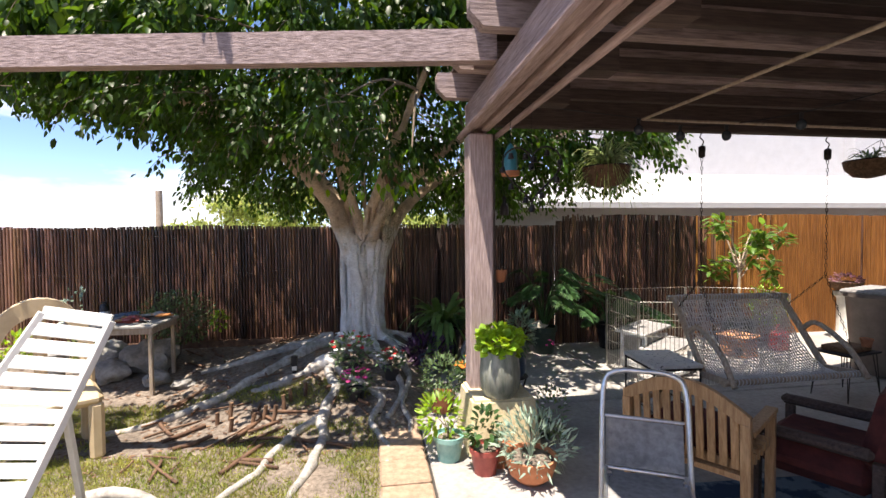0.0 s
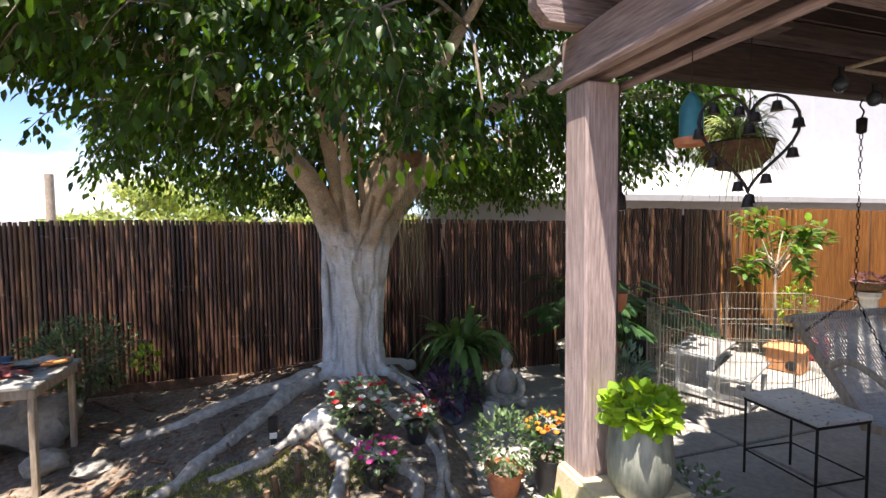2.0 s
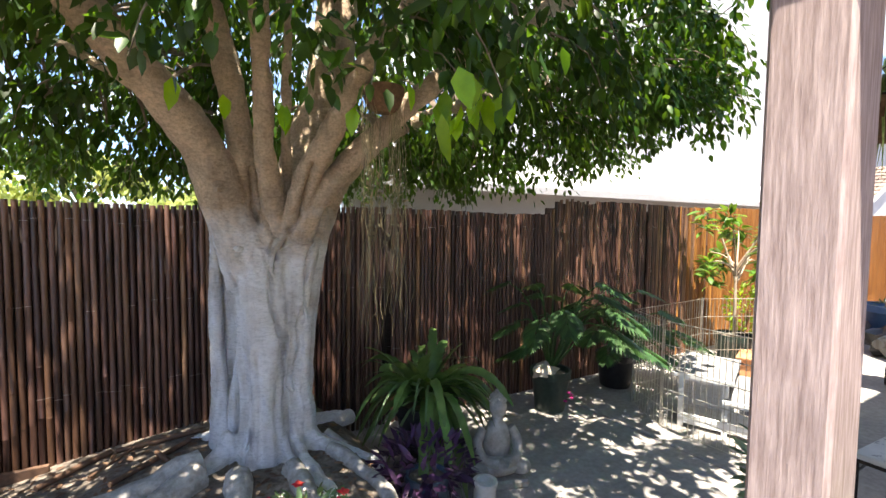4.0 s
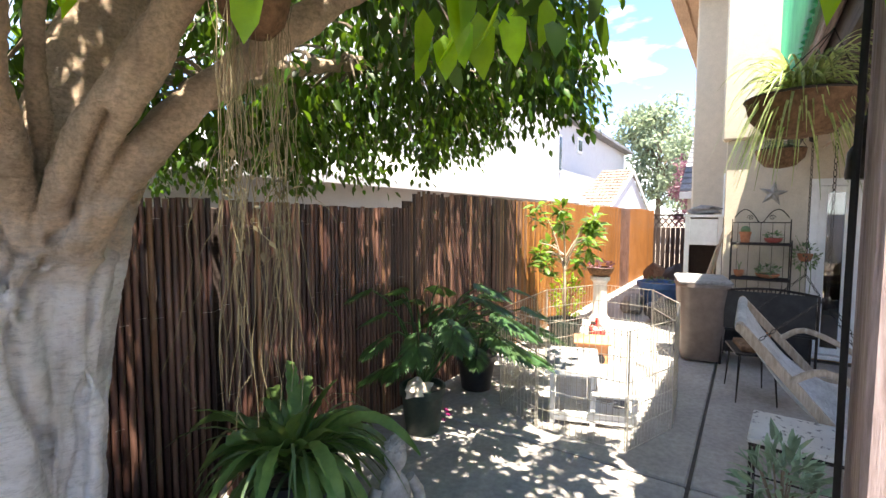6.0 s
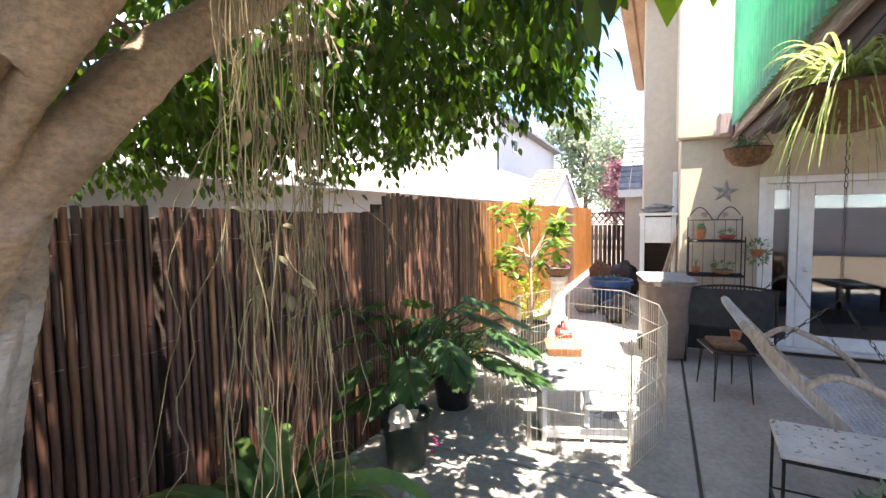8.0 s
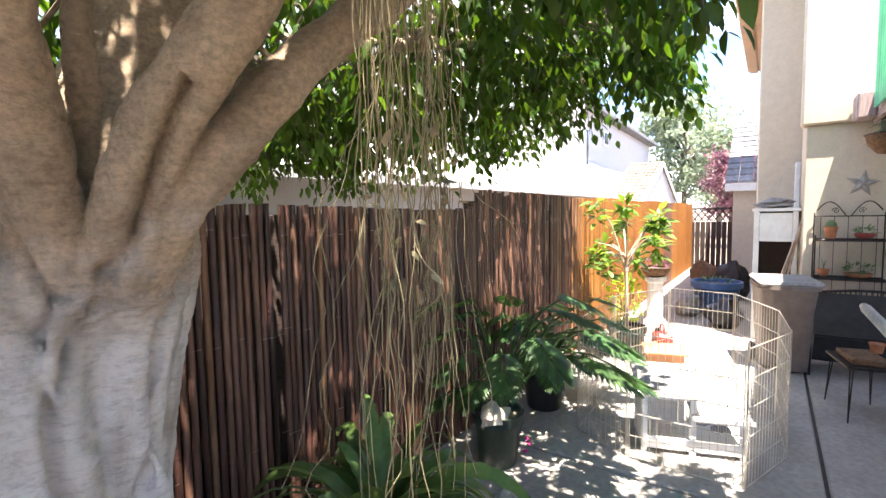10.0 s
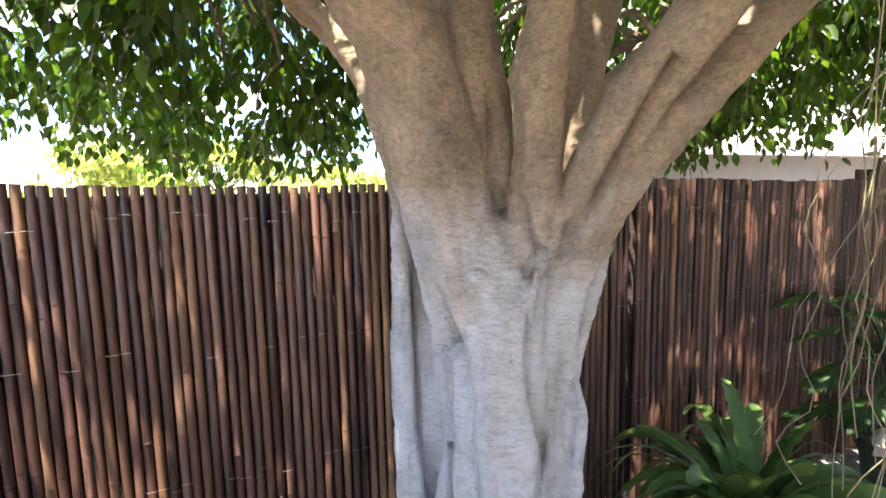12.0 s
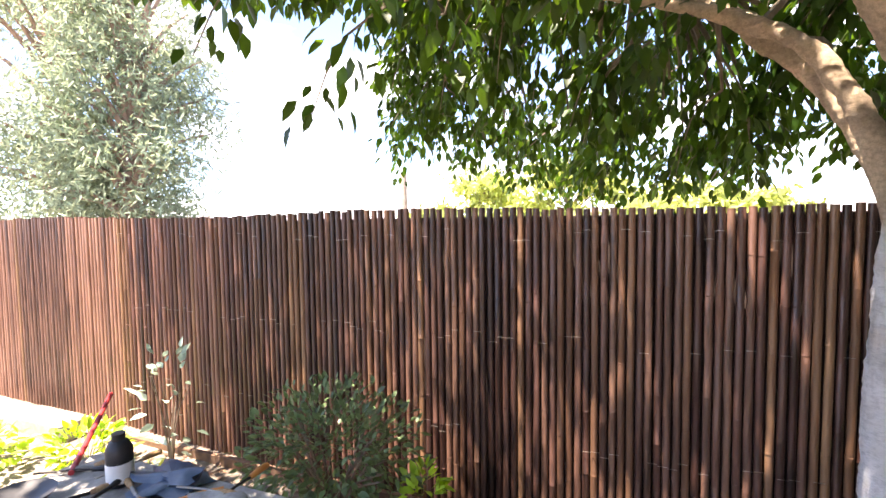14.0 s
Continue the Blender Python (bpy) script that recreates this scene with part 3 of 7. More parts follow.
def build_house():
    x = 6.35
    w = tagged(new("wall_house"), "cream stucco house wall with a projecting upper storey", "wall", kind="structure")
    # lower wall with the door opening between y 1.66 and 3.28
    g = Geo().span(x, x + 0.2, 3.28, 4.14, 0, 2.62, 0.01).span(x, x + 0.2, -6, 1.66, 0, 2.62, 0.01).span(x, x + 0.2, 1.66, 3.28, 2.11, 2.62, 0.005)
    part("lower_wall", g, M_STUCCO, w)
    part("upper_wall", Geo().span(x - 0.07, x + 0.2, -6, 4.19, 2.625, 5.6, 0.02), M_STUCCO, w)
    part("side_wall", Geo().span(x + 0.2, 7.4, 3.94, 4.135, 0, 5.6, 0.01), M_STUCCO, w)
    part("corner_trim", Geo().span(7.28, 7.40, 4.137, 4.20, 0, 2.3, 0.01), M_TRIM, w)
    ch = tagged(new("wall_rear"), "tall cream stucco wall of the rear wing", "wall", kind="structure")
    part("rear_wall", Geo().span(7.405, 7.65, 3.9, 4.62, 0, 4.9, 0.02), M_STUCCO, ch)
    part("return_wall", Geo().span(7.655, 12, 4.42, 4.62, 0, 4.9, 0.02), M_STUCCO, ch)
    rf = tagged(new("roof_house"), "grey tiled house roof with a brown timber soffit", "roof", kind="structure")
    part("soffit", Geo().span(7.15, 13, 3.7, 5.0, 4.93, 5.03, 0.02), M_EAVE, rf)
    for i in range(7):
        part("soffit_board", Geo().span(7.14, 13, 3.72 + i * 0.18, 3.86 + i * 0.18, 4.90, 4.928, 0.004), M_EAVE, rf)
    part("tiles", Geo().span(6.1, 13, -6, 4.9, 5.6, 5.75, 0.05), M_SLATE, rf)
    g = Geo()
    gable_tiles(g, 2.6, 5.38, 12.4, 2.33, 15.6, 4.25, 12, 10)
    g.v = [(y, x, z) for x, y, z in g.v]
    part("low_roof", g, M_SLATE, rf, smooth=False)
    part("fascia", Geo().span(12.36, 12.42, 4.63, 5.36, 2.12, 2.30, 0.01), M_TRIM, rf)
    part("gable_wall", Geo().add([(12.6, 5.2, 0), (15.4, 5.2, 0), (15.4, 5.2, 4.05), (12.6, 5.2, 2.36), (12.6, 4.65, 0), (12.6, 4.65, 2.36)], [(0, 1, 2, 3), (4, 0, 3, 5)]), M_STUCCO, rf, smooth=False)
    # room behind the glass, its dimness put into the dark wall colour
    rm = tagged(new("wall_room"), "room behind the glass doors, dimness put into dark wall colour", "wall", kind="structure")
    part("room_back", Geo().span(9.5, 9.6, -1, 3.9, 0, 2.6), M_DARKWOOD_SHADE, rm)
    part("room_side", Geo().span(6.56, 9.6, 3.86, 3.95, 0, 2.6), M_DARKWOOD_SHADE, rm)
    part("room_side", Geo().span(6.56, 9.6, -1.1, -1.0, 0, 2.6), M_DARKWOOD_SHADE, rm)
    tagged(part("ceiling", Geo().span(6.56, 9.6, -1.1, 3.95, 2.6, 2.65), M_STUCCO_W), "white ceiling of the dim room", "ceiling", kind="structure")
    tagged(part("floor", Geo().span(6.36, 9.6, -1.1, 3.95, -0.1, 0.01), M_TEAK), "brown floor of the dim room", "floor", kind="structure")
    # french doors with a narrow side light
    d = tagged(new("door_1"), "white framed french doors with tall glass panes", "door", kind="structure")
    part("outer_frame", Geo().span(x - 0.02, x + 0.12, 3.20, 3.28, 0, 2.11).span(x - 0.02, x + 0.12, 1.66, 1.74, 0, 2.11).span(x - 0.02, x + 0.12, 1.741, 3.199, 2.03, 2.11), M_TRIM, d)
    part("threshold", Geo().span(x - 0.06, x + 0.12, 1.741, 3.199, 0.011, 0.055), M_TRIM, d)
    for y0, y1 in ((2.885, 3.195), (1.745, 2.88)):
        s = 0.075 if y1 - y0 < 0.5 else 0.15
        lf = part("leaf", Geo().span(x + 0.02, x + 0.065, y0, y0 + s, 0.06, 2.025).span(x + 0.02, x + 0.065, y1 - s, y1, 0.06, 2.025)
                  .span(x + 0.02, x + 0.065, y0 + s + 0.001, y1 - s - 0.001, 0.06, 0.06 + s).span(x + 0.02, x + 0.065, y0 + s + 0.001, y1 - s - 0.001, 2.025 - s, 2.025), M_TRIM, d)
        part("pane", Geo().span(x + 0.038, x + 0.046, y0 + s, y1 - s, 0.06 + s, 2.025 - s, 0.001), M_GLASS, lf)
    part("door_knob", Geo().lathe([(0.012, 0), (0.028, 0.02), (0.026, 0.045), (0.01, 0.055)], 14, (0, 0, 0)), M_ALU, d).matrix_basis = pose(x + 0.02, 2.80, 1.0, 0, -90, 0)
    # green corrugated screen above the roof edge
    g = Geo()
    v, f, n = [], [], 160
    for i in range(n + 1):
        xx = 5.75 - 3.8 * i / n
        yy = 3.648 + 0.012 * math.sin(i * 1.25)
        v += [(xx, yy, 2.66), (xx, yy, 4.05), (xx, yy - 0.004, 4.05), (xx, yy - 0.004, 2.66)]
        if i:
            a, b = 4 * (i - 1), 4 * i
            f += [(a, b, b + 1, a + 1), (a + 2, b + 2, b + 3, a + 3), (a + 1, b + 1, b + 2, a + 2)]
    bs = thing("balcony_screen", "green corrugated plastic balcony screen above the patio cover", "screen", (0, 0, 0))
    part("sheet", g.add(v, f), M_GREEN, bs)
    part("rail", Geo().span(1.9, 5.6, 3.58, 3.605, 4.0, 4.06), M_DARKWOOD_SHADE, bs)
    part("rail", Geo().span(1.9, 5.6, 3.58, 3.605, 2.88, 2.94), M_DARKWOOD_SHADE, bs)
    part("upright", Geo().span(5.55, 5.60, 3.58, 3.63, 2.87, 4.06), M_DARKWOOD_SHADE, bs)


build_house()


# ---- fence ----
def fence_y(x):
    return 6.36 + 0.012 * max(0.0, 2.7 - x)


def fence_top(x):
    return 1.745 + (0.13 * smooth01(x, 2.62, 2.80)) + 0.012 * math.sin(x * 2.1)


def pole_geo(h, r, seed):
    rr = random.Random(seed)
    pts, rad = [], []
    z = 0.0
    bx, by = 0.0, 0.0
    step = rr.uniform(0.26, 0.36)
    while z < h:
        for dz, k in ((0.0, 0.985), (0.005, 0.985), (0.0085, 1.05), (0.012, 0.985), (0.018, 0.985)):
            if z + dz < h:
                pts.append((bx + rr.uniform(-1, 1) * 0.0012, by, z + dz))
                rad.append(r * k)
        z += step
        bx += rr.uniform(-0.0007, 0.0007)
    pts.append((bx, by, h))
    rad.append(r)
    return Geo().tube(pts, rad, 9)


def build_fence():
    fe = tagged(new("fence_bamboo"), "tall fence of dark-stained bamboo poles wired together, sunlit stretches coloured orange and reddish", "fence", kind="structure")
    kinds = {}
    for nm, m in (("d", M_BAM), ("t", M_BAM_T), ("o", M_BAM_O), ("r", M_BAM_R)):
        kinds[nm] = [mesh_of("pole", pole_geo(1.85, 0.0160, s + ord(nm)), m) for s in range(7)]
    rest = {"d": Geo(), "t": Geo(), "o": Geo(), "r": Geo()}
    rr, x, near = random.Random(4), -9.0, 0
    while x < 15.0:
        x += rr.uniform(0.0365, 0.0395)
        # sunlit ends of the fence get the lighter copies, the right edge mixed
        if x > 5.45 or (x > 4.7 and rr.random() < (x - 4.7) / 0.75):
            kd = "d" if 10.6 < x < 11.6 or rr.random() < 0.05 else "o"
        elif x < -3.4:
            kd = "d" if rr.random() < 0.15 or -5.6 < x < -5.0 else ("r" if rr.random() < 0.75 else "t")
        else:
            u = rr.random()
            kd = "t" if u < 0.15 + (0.12 if x < -0.6 else 0) else "d"
        top = fence_top(x) + rr.uniform(-0.006, 0.006) + (rr.uniform(-0.03, 0.02) if 2.6 < x < 3.4 else 0)
        base = ground_z(x, 6.2) - 0.03
        sc = (top - base) / 1.85
        m = pose(x, fence_y(x) + rr.uniform(-0.002, 0.002), base, rr.uniform(-0.15, 0.15), rr.uniform(-0.12, 0.12), rr.uniform(0, 360)) @ Matrix.Diagonal((1, 1, sc, 1)) if rr.random() > 0.004 else None
        if m is None:
            continue
        if -4.4 < x < 6.3 and near < 300:
            near += 1
            ob = new("pole", rr.choice(kinds[kd]))
            ob.parent, ob.matrix_basis = fe, m
        else:
            s = 7
            p0, p1 = m @ Vector((0, 0, 0)), m @ Vector((0, 0, 1.85))
            rest[kd].tube([p0, p1], [0.0175, 0.0165], s)
    for k, m in (("d", M_BAM), ("t", M_BAM_T), ("o", M_BAM_O), ("r", M_BAM_R)):
        if rest[k].v:
            part("distant_pole", rest[k], m, fe)["kind"] = "stuff"
    # dark sheet added for the shade in the pole gaps, rails and tie wires
    part("gap_shade_backing", Geo().span(-9, 2.66, 6.51, 6.53, 0.0, 1.71).span(2.66, 15, 6.41, 6.43, -0.05, 1.80), M_DARKWOOD_SHADE, fe)
    g = Geo()
    for zz in (0.62, 1.12, 1.62):
        x = -4.4
        while x < 6.3:
            if rr.random() < 0.35:
                z = zz + rr.uniform(-0.03, 0.03)
                g.tube([(x - 0.019, fence_y(x) - 0.021, z), (x, fence_y(x) - 0.025, z + 0.002), (x + 0.019, fence_y(x) - 0.021, z)], 0.0012, 4)
            x += 0.04
    part("tie_wire", g, M_WIRE, fe)["kind"] = "stuff"
    part("base_board", Geo().span(-9, -1.2, 6.30, 6.33, 0.10, 0.26), M_STICK, fe)


build_fence()


# ---- the big fig tree ----
# creases (+) and welded ridges (-) on the front of the trunk: (x, z) from above down, depth, half width, nearest and furthest y
CREASES = (
    ([(-0.05, 1.67), (-0.10, 1.57), (-0.128, 1.475), (-0.148, 1.34), (-0.146, 1.22), (-0.12, 1.11), (-0.08, 0.99), (-0.06, 0.87), (-0.05, 0.40)], 0.052, 0.020, 5.3, 5.75),
    ([(0.10, 1.62), (0.036, 1.42), (0.036, 1.20), (-0.005, 1.06), (0.012, 0.95), (-0.045, 0.70), (-0.04, 0.50), (-0.05, 0.36)], 0.034, 0.015, 5.4, 5.80),
    ([(-0.345, 1.62), (-0.332, 1.45), (-0.328, 1.20), (-0.325, 0.98), (-0.30, 0.75), (-0.28, 0.45)], 0.095, 0.030, 5.55, 5.90),
    ([(-0.25, 1.90), (-0.236, 1.72), (-0.18, 1.59), (-0.125, 1.53)], 0.034, 0.013, 5.2, 5.6),
    ([(-0.02, 1.92), (-0.035, 1.78), (-0.05, 1.66)], 0.050, 0.017, 5.2, 5.7),
    ([(-0.285, 1.84), (-0.268, 1.76), (-0.262, 1.68)], 0.020, 0.008, 5.2, 5.6),
    ([(-0.14, 1.58), (-0.165, 1.50), (-0.15, 1.42)], 0.018, 0.009, 5.3, 5.6),
    ([(-0.23, 0.95), (-0.215, 0.70), (-0.225, 0.35)], 0.020, 0.016, 5.4, 5.7),
    ([(-0.12, 0.80), (-0.13, 0.60), (-0.115, 0.35)], 0.018, 0.016, 5.4, 5.7),
    ([(-0.11, 1.50), (-0.06, 1.535), (0.06, 1.53)], -0.014, 0.011, 5.3, 5.65),
    ([(-0.10, 1.62), (-0.085, 1.72), (-0.09, 1.80)], -0.012, 0.012, 5.2, 5.6),
    ([(0.02, 1.00), (0.035, 0.85), (0.0, 0.72), (0.02, 0.55)], -0.014, 0.012, 5.4, 5.7),
)


def carve_trunk(ob):
    # fuse the columns into one skin, then press creases, flutes and wrinkles into it
    dg = bpy.context.evaluated_depsgraph_get()
    me = bpy.data.meshes.new_from_object(ob.evaluated_get(dg))
    ob.modifiers.clear()
    n = len(me.vertices)
    co, no = np.empty(n * 3), np.empty(n * 3)
    me.vertices.foreach_get("co", co)
    me.vertex_normals.foreach_get("vector", no)
    co, no = co.reshape(-1, 3), no.reshape(-1, 3)
    push = np.zeros(n)
    for line, depth, width, y0, y1 in CREASES:
        best = np.full(n, 9.0)
        for (xa, za), (xb, zb) in zip(line[:-1], line[1:]):
            d = np.array((xb - xa, zb - za))
            rel = co[:, (0, 2)] - np.array((xa, za))
            u = np.clip(rel @ d / (d @ d), 0, 1)
            best = np.minimum(best, np.linalg.norm(rel - u[:, None] * d, axis=1))
        fade = np.exp(-(best / width) ** 2) * (co[:, 1] > y0) * (co[:, 1] < y1) * np.clip(0.35 - no[:, 1], 0, 1)
        push -= depth * fade
    for i in range(n):
        p = Vector(co[i])
        if p.z < 3.0:
            push[i] += 0.016 * noise.noise(Vector((p.x * 9, p.y * 9, p.z * 1.5))) + 0.007 * noise.noise(Vector((p.x * 26, p.y * 26, p.z * 9))) + 0.0035 * noise.noise(Vector((p.x * 16, p.y * 16, p.z * 60)))
    co += no * push[:, None]
    me.vertices.foreach_set("co", co.ravel().astype(np.float32))
    me.polygons.foreach_set("use_smooth", np.ones(len(me.polygons), bool))
    me.update()
    ob.data = me


def build_tree():
    tr = thing("fig_tree", "large spreading fig tree with a whitewashed fluted trunk", "tree", (0, 0, 0))
    g = Geo()

    def limb(ctrl, r0, r1, n=14, flare=0.0, dome=False):
        pts = curve_points(ctrl, n)
        rad = [r0 + (r1 - r0) * (i / (n - 1)) ** 0.8 + flare * max(0, 1 - i / (n - 1) * 5) for i in range(n)]
        if dome:
            rad = [r * math.sqrt(max(0.04, 1 - max(0, (i / (n - 1) - 0.72) / 0.28) ** 2)) for i, r in enumerate(rad)]
        g.tube(pts, rad, 14)
        return pts

    zb = 0.22
    # fused columns of the trunk
    limb([(-0.175, 5.66, zb), (-0.175, 5.65, 0.8), (-0.19, 5.61, 1.25), (-0.265, 5.57, 1.66)], 0.118, 0.130, 18, 0.03, True)
    limb([(-0.035, 5.67, zb), (-0.035, 5.66, 0.8), (-0.012, 5.635, 1.2), (0.015, 5.58, 1.46), (0.03, 5.53, 1.64)], 0.080, 0.090, 18, 0.03, True)
    limb([(-0.12, 5.90, zb), (-0.12, 5.90, 0.8), (-0.10, 5.90, 1.55)], 0.15, 0.17, 14, 0.03, True)
    limb([(-0.315, 5.92, zb), (-0.335, 5.93, 0.8), (-0.345, 5.93, 1.2), (-0.348, 5.92, 1.5), (-0.375, 5.885, 1.75)], 0.090, 0.058, 18, 0.03, True)
    limb([(0.085, 5.77, zb), (0.075, 5.77, 0.7), (0.085, 5.75, 1.1), (0.115, 5.70, 1.45), (0.16, 5.62, 1.72)], 0.058, 0.066, 16, 0.03, True)
    # roots that have grown onto the front and welded themselves to it
    limb([(0.055, 5.64, 0.45), (0.028, 5.595, 0.75), (0.045, 5.575, 1.0), (0.02, 5.565, 1.2), (0.05, 5.535, 1.38), (0.07, 5.52, 1.52)], 0.020, 0.017, 24, 0.02)
    limb([(-0.03, 5.60, 0.30), (-0.045, 5.575, 0.62), (-0.06, 5.568, 0.88), (-0.055, 5.572, 1.08)], 0.026, 0.012, 18, 0.03)
    limb([(-0.115, 5.55, 1.20), (-0.14, 5.50, 1.36), (-0.155, 5.462, 1.48), (-0.10, 5.462, 1.56), (-0.085, 5.46, 1.66)], 0.010, 0.020, 20)
    limb([(-0.105, 5.49, 1.50), (-0.06, 5.482, 1.535), (0.0, 5.49, 1.535), (0.045, 5.50, 1.52)], 0.012, 0.010, 12)
    limb([(-0.27, 5.56, 0.28), (-0.262, 5.565, 0.5), (-0.25, 5.558, 0.72)], 0.022, 0.012, 12, 0.04, True)
    limb([(-0.29, 5.80, 0.32), (-0.295, 5.79, 0.62), (-0.285, 5.77, 0.95)], 0.035, 0.022, 14, 0.03, True)
    # healed branch scars
    for x, y, z, r in ((-0.318, 5.448, 1.505, 0.020), (-0.10, 5.525, 1.22, 0.018), (-0.235, 5.522, 1.30, 0.014), (-0.40, 5.43, 1.80, 0.020), (0.10, 5.545, 1.53, 0.016)):
        g.blob((x, y, z), (r * 1.3, r, r), 10, 0.3, x * 9)
    # limbs
    L = {}
    L["a"] = limb([(-0.215, 5.66, 1.30), (-0.36, 5.58, 1.70), (-0.49, 5.46, 2.02), (-0.83, 5.22, 2.38), (-1.3, 5.1, 2.80), (-1.75, 5.0, 2.92), (-2.3, 4.9, 3.2)], 0.138, 0.035, 28)
    L["b"] = limb([(-0.15, 5.75, 1.4), (-0.27, 5.56, 1.95), (-0.38, 5.50, 2.5), (-0.6, 5.3, 3.3)], 0.10, 0.04, 18)
    L["c"] = limb([(-0.12, 5.60, 1.35), (-0.17, 5.45, 1.80), (-0.23, 5.28, 2.05), (-0.30, 5.0, 2.6), (-0.5, 4.6, 3.2)], 0.07, 0.03, 18)
    L["c2"] = limb([(-0.06, 5.62, 1.45), (-0.07, 5.50, 1.85), (-0.10, 5.42, 2.1), (-0.1, 5.3, 2.7)], 0.035, 0.02, 14)
    L["d"] = limb([(0.0, 5.60, 1.4), (-0.03, 5.36, 1.80), (0.03, 5.18, 2.02), (0.22, 4.85, 2.5), (0.5, 4.2, 3.1)], 0.085, 0.03, 20)
    L["e"] = limb([(0.0, 5.60, 1.40), (0.01, 5.49, 1.60), (0.055, 5.37, 1.76), (0.26, 5.22, 2.05), (0.72, 5.05, 2.48), (1.4, 4.9, 2.95)], 0.072, 0.042, 20)
    L["f"] = limb([(-0.05, 5.9, 1.3), (0.09, 5.84, 1.9), (0.28, 5.85, 2.6), (0.4, 6.0, 3.6)], 0.19, 0.11, 16)
    L["g"] = limb([(-0.335, 5.93, 1.30), (-0.372, 5.88, 1.71), (-0.43, 5.90, 1.89), (-0.50, 5.95, 2.10), (-0.68, 6.05, 2.32), (-1.3, 6.35, 2.68), (-2.3, 6.4, 2.85)], 0.058, 0.016, 22)
    L["h"] = limb([(0.10, 5.85, 1.4), (0.45, 6.0, 2.0), (1.1, 6.1, 2.45), (2.1, 5.9, 2.75)], 0.10, 0.03, 18)
    L["k"] = limb([(-0.2, 5.95, 1.4), (-0.5, 6.2, 2.2), (-1.2, 6.4, 2.9), (-1.6, 6.6, 3.6)], 0.05, 0.02, 18)
    for i in range(6):
        a = i * 1.05 + 0.5 + 0.3 * math.sin(i * 2.0)
        limb([(TREE[0] + 0.20 * math.cos(a), TREE[1] + 0.18 * math.sin(a), 0.44), (TREE[0] + 0.34 * math.cos(a), TREE[1] + 0.31 * math.sin(a), 0.33), (TREE[0] + 0.7 * math.cos(a), TREE[1] + 0.66 * math.sin(a), 0.24)], 0.075, 0.05, 8)
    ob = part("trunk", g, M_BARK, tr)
    rm = ob.modifiers.new("fuse", "REMESH")
    rm.mode, rm.voxel_size, rm.use_smooth_shade = "VOXEL", 0.0078, True
    sm = ob.modifiers.new("soften", "SMOOTH")
    sm.factor, sm.iterations = 0.5, 1
    carve_trunk(ob)

    # surface roots
    rr = random.Random(11)
    roots = [
        [(-0.30, 5.45), (-0.45, 5.0), (-0.40, 4.55), (-0.47, 4.1), (-0.42, 3.6), (-0.5, 3.1), (-0.62, 2.5)],
        [(-0.45, 5.05), (-0.2, 4.6), (0.02, 4.25), (0.0, 3.9), (0.12, 3.5), (0.10, 3.1)],
        [(-0.10, 5.40), (0.02, 5.0), (0.16, 4.75), (0.22, 4.35), (0.05, 3.95)],
        [(0.15, 5.5), (0.30, 5.1), (0.34, 4.7), (0.30, 4.3), (0.26, 3.7)],
        [(-0.45, 5.55), (-0.85, 5.25), (-1.15, 4.9), (-1.45, 4.55), (-1.9, 4.3), (-2.3, 4.1)],
        [(-0.50, 5.65), (-1.0, 5.55), (-1.4, 5.40), (-1.9, 5.3)],
        [(-0.42, 5.05), (-0.75, 4.75), (-0.95, 4.62), (-1.2, 4.6)],
        [(-0.47, 4.1), (-0.75, 3.7), (-0.85, 3.2), (-1.1, 2.7), (-1.3, 2.2)],
        [(0.2, 5.7), (0.45, 5.45), (0.55, 5.1)],
        [(-0.40, 4.55), (-0.1, 4.45), (0.15, 4.42)],
    ]
    for i, c in enumerate(roots):
        r0 = (0.062, 0.045, 0.055, 0.045, 0.068, 0.07, 0.07, 0.038, 0.045, 0.032)[i]
        ctrl = []
        for k, (x, y) in enumerate(c):
            lift = r0 * (0.25 if k else 0.5)
            ctrl.append((x + rr.uniform(-0.03, 0.03), y, ground_z(x, y) + lift * (1 - 0.8 * k / len(c))))
        n = 48
        pts = curve_points(ctrl, n)
        q = Geo()
        pts = [p + Vector((noise.noise(p * 3) * 0.08, noise.noise(p * 3 + Vector((9, 0, 0))) * 0.06, noise.noise(p * 5) * 0.015)) for p in pts]
        q.tube(pts, [r0 * (1 - 0.6 * j / n) * (1 + 0.45 * noise.noise(pts[j] * 6) + 0.25 * noise.noise(pts[j] * 15)) for j in range(n)], 10)
        part("root", q, M_ROOT, tr)

    # crown: drooping sprays of leaves on twigs, open underneath near the limbs
    def under(x, y):
        z = 1.97 + 0.36 * (1 - smooth01(y, 5.1, 7.0))
        z += 0.28 * smooth01(x, 2.3, 3.6) + 0.60 * smooth01(-x, 1.3, 2.7) * (1 - 0.6 * smooth01(y, 6.6, 7.6))
        z += 0.15 * noise.noise(Vector((x * 0.9, y * 0.9, 3))) + 0.12 * noise.noise(Vector((x * 2.3, y * 2.3, 5)))
        return z

    cents = []
    tries = 0
    while len(cents) < 1850 and tries < 60000:
        tries += 1
        a, q = RNG.uniform(0, 2 * math.pi), math.sqrt(RNG.uniform(0, 1))
        edge = 1 + 0.10 * math.sin(3 * a + 1) + 0.08 * math.sin(7 * a)
        x, y = -0.4 + 4.05 * q * edge * math.cos(a) * (1.07 if math.cos(a) > 0 else 1.0), 5.75 + 2.6 * q * edge * math.sin(a)
        if y < 2.95 or x > 2.6 and y < 4.35 + 0.18 * x or (y < 3.75 and x < -0.4) or (x < -2.0 and y < 4.4):
            continue
        if x > -0.25 and y < 3.75:
            continue
